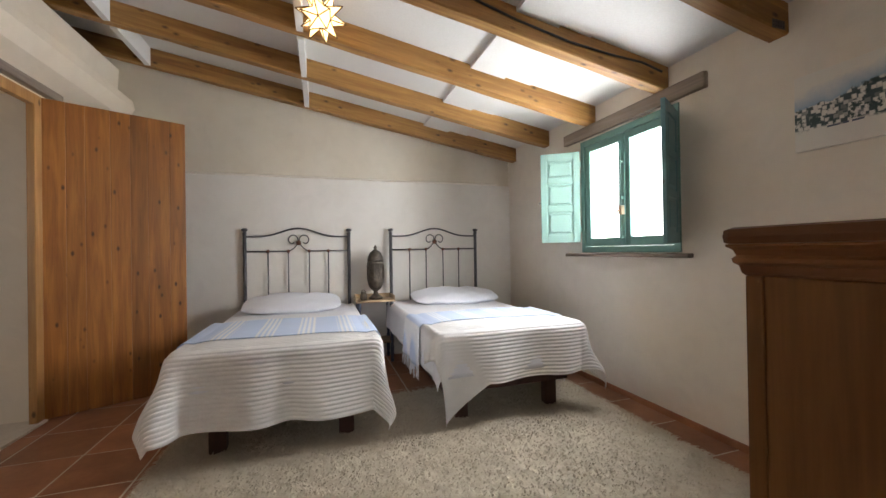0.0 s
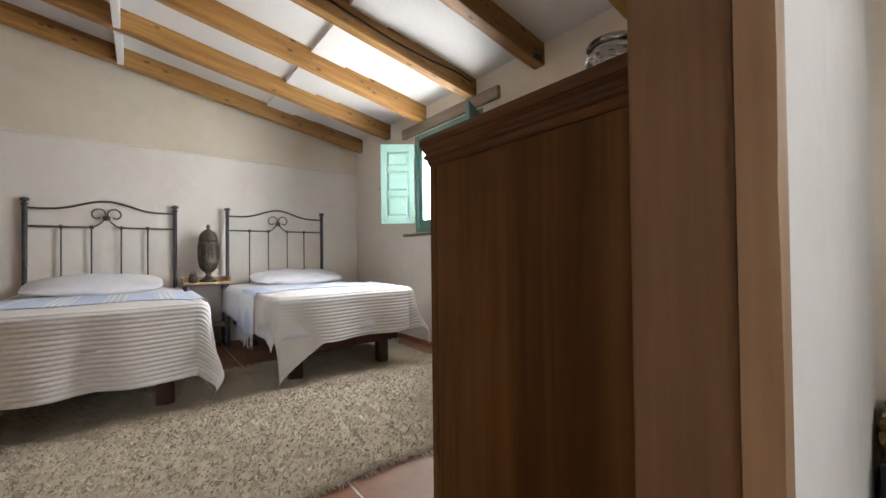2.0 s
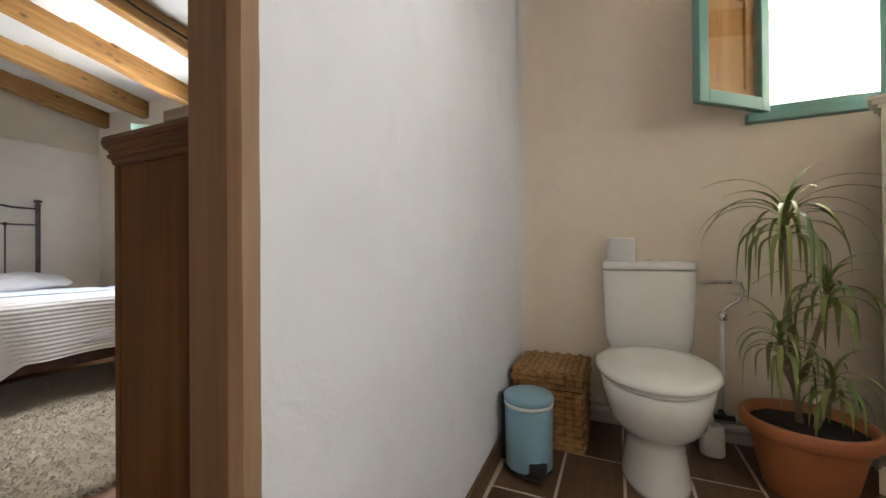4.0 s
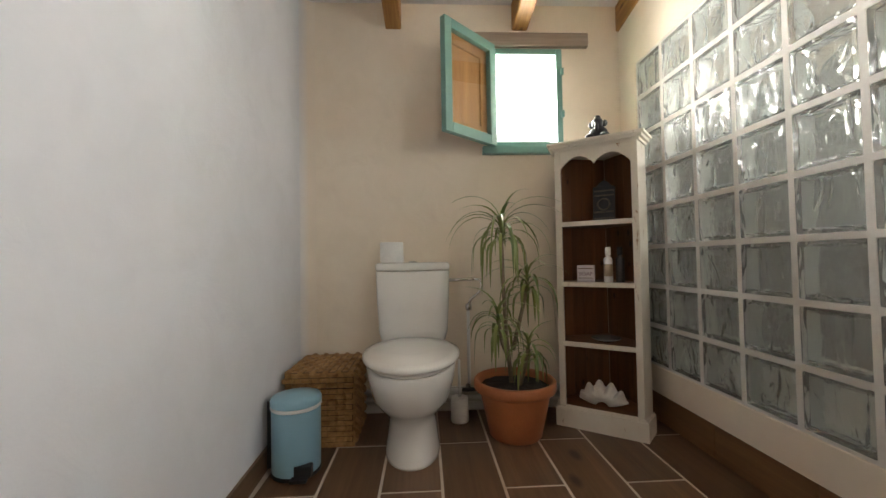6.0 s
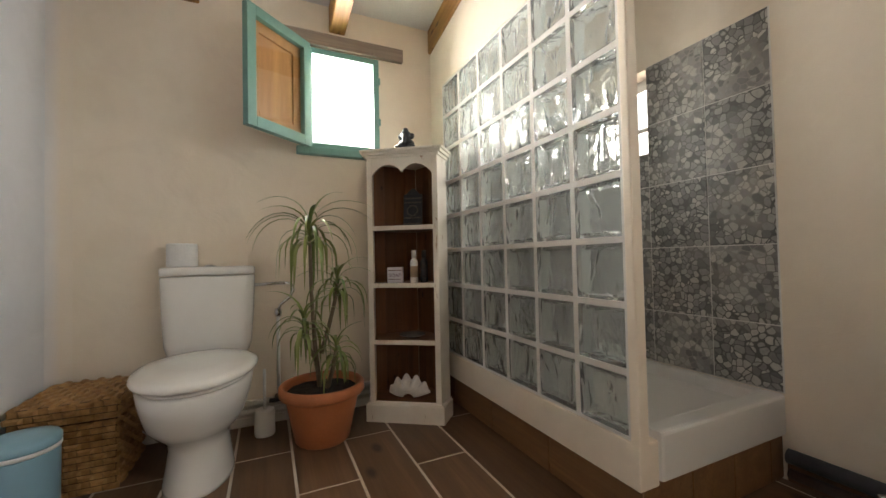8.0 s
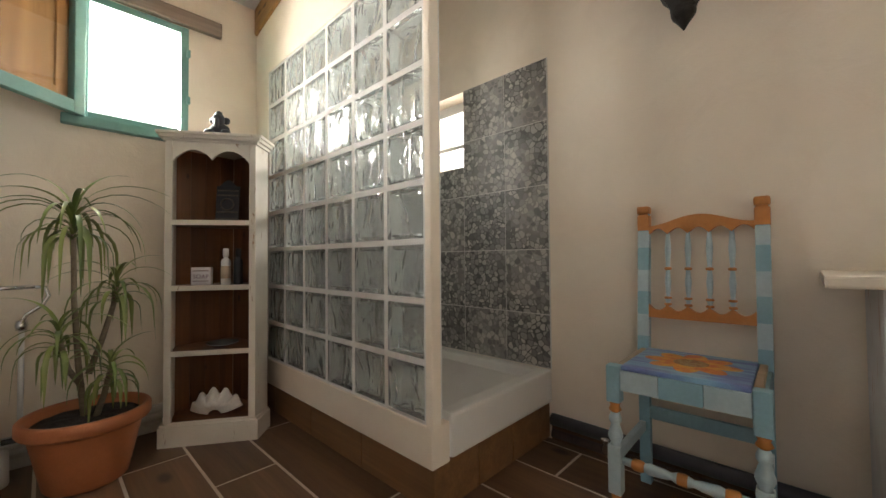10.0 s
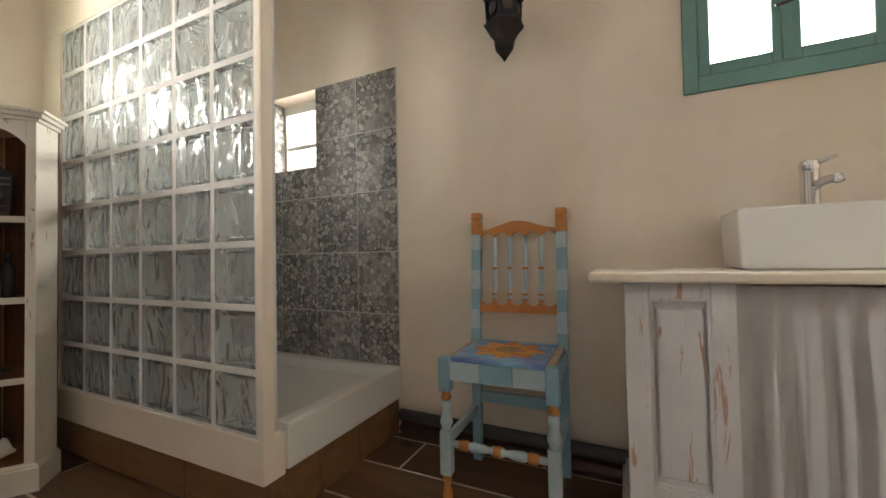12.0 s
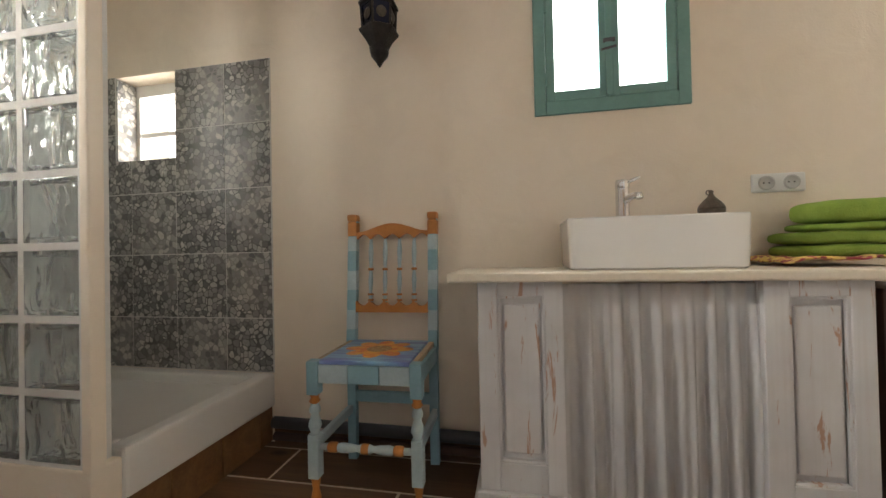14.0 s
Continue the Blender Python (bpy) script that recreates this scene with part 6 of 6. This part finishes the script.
for x in (-0.185, 0.185):
    part("seat_edge", boxes((x - 0.011, x + 0.011, -0.145, 0.15, 0.481, 0.5), bevel=0.004), "pale_wood", ch)

# ---- vanity ----
vm, nt, b = tree("chipped_white_paint")
v = coords(nt)
stv = coords(nt, (4, 4, 0.55))
wear = ramp(nt, noise_of(nt, stv, 6.5, 5, 0.66, 0.5), [(0.605, 0.0), (0.635, 1.0)])
brush = noise_of(nt, coords(nt, (60, 60, 2)), 1.0, 3)
paint = mix(nt, ramp(nt, noise_of(nt, v, 6, 4), [(0.35, 0.0), (0.7, 1.0)]), (0.66, 0.65, 0.645), (0.58, 0.565, 0.555))
paint = mix(nt, ramp(nt, brush, [(0.5, 0.0), (0.8, 0.35)]), paint, (0.50, 0.46, 0.42))
nt.links.new(mix(nt, wear, paint, (0.45, 0.28, 0.20)), b.inputs["Base Color"])
b.inputs["Roughness"].default_value = 0.55
bump_from(nt, b, wear, -0.35, 0.004)
M["chipped"] = vm


def pedestal(m):
    t = thing("vanity_cabinet", m, "chipped white-painted vanity pedestal with a recessed panel", "cabinet", "vanity cabinets")
    w, d, h = 0.262, 0.37, 0.765
    part("carcass", boxes((-w / 2, w / 2, 0.022, d, 0.0, h)), "chipped", t)
    part("front_frame", boxes((-w / 2, -w / 2 + 0.062, 0, 0.022, 0.11, h), (w / 2 - 0.055, w / 2, 0, 0.022, 0.11, h), (-w / 2 + 0.062, w / 2 - 0.055, 0, 0.022, 0.11, 0.20), (-w / 2 + 0.062, w / 2 - 0.055, 0, 0.022, h - 0.045, h), bevel=0.003), "chipped", t)
    part("door_panel", boxes((-w / 2 + 0.078, w / 2 - 0.071, 0.010, 0.0225, 0.225, h - 0.072), bevel=0.006), "chipped", t)
    part("bead", boxes((-w / 2 + 0.062, -w / 2 + 0.07, 0.004, 0.02, 0.2, h - 0.045), (w / 2 - 0.063, w / 2 - 0.055, 0.004, 0.02, 0.2, h - 0.045), (-w / 2 + 0.07, w / 2 - 0.063, 0.004, 0.02, 0.2, 0.208), (-w / 2 + 0.07, w / 2 - 0.063, 0.004, 0.02, h - 0.053, h - 0.045), bevel=0.002), "chipped", t)
    bm = boxes((-w / 2 - 0.022, w / 2 + 0.022, -0.022, d, 0.0, 0.085), (-w / 2 - 0.012, w / 2 + 0.012, -0.012, d, 0.085, 0.108), bevel=0.006)
    part("plinth", bm, "chipped", t)
    return t


ped = pedestal(pose(-0.340, -2.19, 0, 0, 0, 180))
copy_thing(ped, pose(-1.140, -2.19, 0, 0, 0, 180))
M["cream_top"] = surface("worn_cream_board", (0.74, 0.67, 0.55), (0.66, 0.57, 0.44), 0.5, scale=5, fine=60, stretch=(1, 6, 1), bump=0.15)
ob = part("worktop", boxes((-1.45, -0.118, YB, -2.155, 0.766, 0.795), bevel=0.007), "cream_top")
tagged(ob, "cream-painted wooden worktop on two pedestals", "worktop")
cm, nt, b = tree("sheer_white_curtain")
v = coords(nt)
nt.links.new(mix(nt, ramp(nt, noise_of(nt, v, 6, 3), [(0.3, 0.0), (0.7, 1.0)]), (0.76, 0.745, 0.73), (0.68, 0.665, 0.65)), b.inputs["Base Color"])
b.inputs["Roughness"].default_value = 0.95
b.inputs["Alpha"].default_value = 0.68
bump_from(nt, b, noise_of(nt, v, 400, 2), 0.2, 0.001)


M["linen_hem"] = surface("doubled_white_hem", (0.76, 0.745, 0.73), (0.70, 0.685, 0.67), 0.95, scale=6, fine=300, bump=0.1)


def curtain_at(u, v, deep=0.0):
    gather = 0.25 + 0.75 * min(1.0, v * 2.5)
    ph = u * 2 * math.pi
    fold = ph * 8 + 1.1 * math.sin(ph * 2.3) + 0.5 * math.sin(ph * 5 + 1)
    y = -2.225 - deep + gather * (0.016 * math.sin(fold) + 0.004 * math.sin(ph * 19 + 2)) + 0.006 * noise.noise(Vector((u * 9, v * 3, 0)))
    x = -0.470 - u * 0.535 + gather * 0.0035 * math.sin(2 * fold + 0.7)
    return (x, y, 0.755 - v * 0.735)


cu = part("sink_curtain", sheet(curtain_at, 300, 24), cm, smooth=True)
tagged(cu, "sheer gathered off-white cotton curtain under the basin", "curtain")
part("hem", sheet(lambda u, v: curtain_at(u, v * 0.15, 0.012), 300, 8), M["linen_hem"], cu, "doubled top hem", smooth=True)

bas = thing("vessel_basin", pose(-0.769, -2.40, 0.795), "rectangular white ceramic countertop basin", "basin")
bm = bmesh.new()


def rect(hx, hy, z, p=14):
    return [(a, b, z) for a, b in rounded(hx, hy, 64, p)]


loft(bm, [rect(0.255, 0.125, 0.0), rect(0.262, 0.132, 0.006), rect(0.268, 0.135, 0.165), rect(0.266, 0.133, 0.170), rect(0.252, 0.118, 0.170), rect(0.248, 0.114, 0.165), rect(0.22, 0.09, 0.05), rect(0.1, 0.05, 0.04)])
part("body", bm, "ceramic", bas, smooth=False)
fa = thing("mixer_tap", pose(-0.728, -2.50, 0.965), "chrome single-lever basin mixer tap", "tap")
part("body", lathe(bmesh.new(), [(0.027, -0.002), (0.027, 0.01), (0.024, 0.014), (0.024, 0.115), (0.022, 0.118), (0.025, 0.122), (0.025, 0.148), (0.021, 0.153), (0, 0.153)], 28), "chrome", fa, smooth=True)
part("spout", tube(bmesh.new(), [(0, 0.0, 0.07), (-0.015, 0.04, 0.082), (-0.028, 0.06, 0.086), (-0.035, 0.078, 0.084), (-0.036, 0.082, 0.074)], [0.014, 0.013, 0.013, 0.013, 0.012], 14), "chrome", fa, smooth=True)
part("lever", tube(bmesh.new(), [(-0.01, 0.01, 0.14), (-0.055, 0.025, 0.158)], [0.006, 0.005], 10), "chrome", fa, smooth=True)
inc = thing("incense_holder", pose(-1.018, -2.485, 0.965), "small dark pierced metal incense burner", "incense burner")
part("bowl", lathe(bmesh.new(), [(0.03, 0), (0.04, 0.006), (0.042, 0.025), (0.04, 0.03)], 24), "patina", inc, smooth=True)
part("lid", lathe(bmesh.new(), [(0.043, 0.03), (0.040, 0.042), (0.028, 0.058), (0.012, 0.074), (0.006, 0.088), (0.009, 0.094), (0, 0.1)], 24), "patina", inc, smooth=True)
part("ring", tube(bmesh.new(), [(0.008 * math.cos(a) + 0.008, 0, 0.09 + 0.008 * math.sin(a)) for a in [2 * math.pi * k / 16 for k in range(17)]], 0.002, 6), "patina", inc, smooth=True)

M["socket_grey"] = enamel("grey_socket_plastic", (0.52, 0.51, 0.48), 0.4, 0.1)
sk = thing("double_socket", pose(-1.278, YB, 1.091), "white double wall socket", "socket")
part("plate", boxes((-0.086, 0.086, 0, 0.012, -0.033, 0.036), bevel=0.006), "white_plastic", sk)
for x in (-0.04, 0.04):
    o = part("outlet", lathe(bmesh.new(), [(0.0, 0.0125), (0.018, 0.0125), (0.020, 0.017), (0.026, 0.017), (0.027, 0.011)], 28), M["socket_grey"], sk, smooth=True)
    o.matrix_basis = pose(x, 0, 0.001, -90)
    part("pin_hole", boxes((-0.0115, -0.0065, -0.0025, 0.0025, 0.0126, 0.0136), (0.0065, 0.0115, -0.0025, 0.0025, 0.0126, 0.0136)), "black", o)

M["towel"] = surface("lime_terry", (0.27, 0.38, 0.06), (0.19, 0.28, 0.04), 1.0, scale=12, fine=180, bump=0.7, dist=0.006)


def folded(w, d, h, layers, m, label, seed):
    t = thing("folded_towel", m, label, "towel", "stack of towels")
    for k in range(layers):
        z = k * h

        def at(u, v, z=z, k=k):
            a = 2 * math.pi * u
            c, s = math.cos(a), math.sin(a)
            b = math.pi * (v - 0.5)
            x = w * math.copysign(abs(c) ** 0.35, c) * abs(math.cos(b)) ** 0.3
            y = d * math.copysign(abs(s) ** 0.35, s) * abs(math.cos(b)) ** 0.3
            n = noise.noise(Vector((x * 9, y * 9, seed + k)))
            return (x + 0.006 * n, y, z + h / 2 + (h * 0.52) * math.copysign(abs(math.sin(b)) ** 0.7, math.sin(b)) + 0.006 * n)
        bm = sheet(at, 64, 18)
        bmesh.ops.remove_doubles(bm, verts=bm.verts, dist=0.0004)
        part("fold", bm, "towel", t, smooth=True)
    return t


cl, nt, b = tree("printed_cotton")
v = coords(nt)
vo = node(nt, "ShaderNodeTexVoronoi", Scale=34.0)
nt.links.new(v, vo.inputs["Vector"])
col = ramp(nt, vo.outputs["Distance"], [(0.30, (0.20, 0.03, 0.05)), (0.36, (0.62, 0.42, 0.10)), (0.58, (0.66, 0.48, 0.16)), (0.64, (0.30, 0.05, 0.06))])
nt.links.new(col, b.inputs["Base Color"])
b.inputs["Roughness"].default_value = 0.95
bump_from(nt, b, noise_of(nt, v, 300, 2), 0.2, 0.001)
ob = part("printed_cloth", sheet(lambda u, v: (-1.14 - u * 0.30, -2.56 + v * 0.28, 0.797 + 0.010 * (1 + noise.noise(Vector((u * 6, v * 5, 2)))) + 0.012 * math.sin(math.pi * min(u * 8, 1) / 2)), 40, 30, 0.006), cl, smooth=True)
tagged(ob, "folded yellow and maroon printed cloth under towels", "cloth")
folded(0.16, 0.10, 0.040, 2, pose(-1.36, -2.44, 0.823, 0, 0, 2), "folded lime green towel on a printed cloth", 3)
folded(0.135, 0.09, 0.026, 1, pose(-1.385, -2.44, 0.905, 0, 0, -3), "thin folded lime green hand towel", 8)
folded(0.125, 0.09, 0.068, 1, pose(-1.39, -2.44, 0.934, 0, 0, 2), "rolled lime green towel on top of a stack", 14)

# added dark box that stands in for the darkness beside the pedestal
crate = thing("wooden_crate", pose(-1.39, -2.37, 0), "dark box added to fill the darkness under the worktop", "crate")
part("body", boxes((-0.095, 0.095, -0.17, 0.17, 0.0, 0.74), bevel=0.004), "dark_wood", crate)

# ---- hanging lantern on the wall ----
M["blue_glass"] = surface("dark_blue_glass", (0.012, 0.025, 0.10), (0.025, 0.03, 0.07), 0.15, scale=10, bump=0.0, vary=0.5)
M["dark_metal"] = surface("blackened_metal", (0.035, 0.03, 0.027), (0.018, 0.015, 0.014), 0.45, 0.6, scale=40, fine=140, bump=0.4)
ln = thing("wall_lantern", pose(0.200, -2.46, 1.625) @ Matrix.Diagonal((0.86, 0.86, 1.0, 1.0)), "dark metal lantern with coloured glass hanging by the wall", "lantern")


def hexes(bm, levels, n=6):
    return loft(bm, [[(r * math.cos(2 * math.pi * (k + 0.5) / n), r * math.sin(2 * math.pi * (k + 0.5) / n), z) for k in range(n)] for r, z in levels])


part("tail", lathe(bmesh.new(), [(0.0, 0.0), (0.007, 0.010), (0.022, 0.030), (0.040, 0.050), (0.046, 0.066), (0.040, 0.074), (0.048, 0.080)], 16), "dark_metal", ln, smooth=True)
part("lower_body", hexes(bmesh.new(), [(0.044, 0.080), (0.070, 0.118), (0.094, 0.142), (0.096, 0.150), (0.084, 0.156)]), "dark_metal", ln)
part("glass_body", hexes(bmesh.new(), [(0.074, 0.156), (0.080, 0.245)]), "blue_glass", ln)
for k in range(6):
    a = 2 * math.pi * (k + 0.5) / 6
    part("corner_bar", tube(bmesh.new(), [(0.079 * math.cos(a), 0.079 * math.sin(a), 0.152), (0.085 * math.cos(a), 0.085 * math.sin(a), 0.250)], 0.0055, 6), "dark_metal", ln)
    b = a + math.pi / 6
    rose = part("rosette", lathe(bmesh.new(), [(0.0, 0.008), (0.014, 0.006), (0.024, 0.0), (0.018, -0.004)], 14), "patina", ln)
    rose.matrix_basis = Matrix.Translation((0.070 * math.cos(b), 0.070 * math.sin(b), 0.202)) @ Vector((math.cos(b), math.sin(b), 0)).to_track_quat("Z", "Y").to_matrix().to_4x4()
part("upper_rim", hexes(bmesh.new(), [(0.088, 0.246), (0.097, 0.252), (0.095, 0.262), (0.070, 0.272)]), "dark_metal", ln)
part("upper_body", hexes(bmesh.new(), [(0.070, 0.272), (0.048, 0.306), (0.054, 0.316), (0.046, 0.332)]), "dark_metal", ln)
part("dome", lathe(bmesh.new(), [(0.05, 0.332), (0.058, 0.358), (0.042, 0.395), (0.012, 0.415), (0.012, 0.43), (0, 0.432)], 16), "dark_metal", ln, smooth=True)
part("bracket", tube(bmesh.new(), [(0, 0, 0.43), (0, 0, 0.47), (0, -0.06, 0.49), (0, -0.135, 0.46)], 0.006), "dark_metal", ln, smooth=True)

# waste pipe along the foot of the vanity wall
wp = thing("waste_pipe", pose(0, 0, 0), "dark grey waste pipe along the floor by the wall", "pipe")
part("pipe", tube(bmesh.new(), [(0.77, YB + 0.035, 0.105), (-1.6, YB + 0.035, 0.085)], 0.026, 14), surface("grey_pipe", (0.10, 0.10, 0.115), (0.07, 0.07, 0.08), 0.5), wp, smooth=True)
part("pipe", tube(bmesh.new(), [(0.77, YB + 0.03, 0.04), (-1.6, YB + 0.03, 0.03)], 0.018, 12), surface("rusty_pipe", (0.12, 0.065, 0.04), (0.06, 0.045, 0.04), 0.7), wp, smooth=True)
bm = bmesh.new()
lathe(bm, [(0.012, 0), (0.016, 0.01), (0.012, 0.05), (0.02, 0.055), (0.02, 0.065), (0, 0.068)], 14, (0.52, YB + 0.06, 0.04))
part("tap", bm, "chrome", wp, smooth=True)
structure("skirting_vanity", boxes((-1.9, 0.785, YB, YB + 0.010, 0.0, 0.07), bevel=0.002), "plank_tile", "brown tile skirting", "baseboard")

# ---- floor tiles, each a piece ----


def tile_mesh(name, w, d, material, t=0.006):
    bm = box(bmesh.new(), 0.0055, w - 0.0055, 0.0055, d - 0.0055, -t, 0.0, 0.0012, 1)
    me = bpy.data.meshes.new(name)
    bm.to_mesh(me)
    bm.free()
    me.materials.append(M[material])
    return me


T = 0.397
sq = tile_mesh("tile", T, T, "terracotta")
ox, oy = -1.264 - 4 * T, 3.016 - 8 * T
rng = random.Random(3)
for i in range(16):
    for k in range(12):
        x, y = ox + i * T, oy + k * T
        if x + T > XW or x < -3.4 or y < 0.115 or y + T > YH:
            x2, y2 = min(x + T, XW), min(y + T, YH)
            xa, ya = max(x, -3.4), max(y, 0.115)
            if x2 - xa < 0.03 or y2 - ya < 0.03:
                continue
            share("tile", tile_mesh("tile", x2 - xa, y2 - ya, "terracotta"), floor_bed, pose(xa, ya, 0))
        else:
            share("tile", sq, floor_bed, pose(x, y, rng.uniform(-0.0006, 0.0006)))

PW, PL = 0.2315, 0.89
pl = tile_mesh("plank", PL, PW, "plank_tile", 0.005)
for k in range(12):
    yl = -0.681 + PW * 3 - PW * (k + 1)
    start = (1.88 if k % 2 else 1.52) - 6 * PL
    for i in range(8):
        xa, xb = start + i * PL, start + (i + 1) * PL
        xa2, xb2, ya, yb = max(xa, -2.0), min(xb, XW), max(yl, YB), min(yl + PW, 0.112)
        if xb2 - xa2 < 0.03 or yb - ya < 0.02:
            continue
        full = xb2 - xa2 > PL - 1e-4 and yb - ya > PW - 1e-4
        share("plank", pl if full else tile_mesh("plank", xb2 - xa2, yb - ya, "plank_tile", 0.005), floor_bath, pose(xa2, ya, 0))
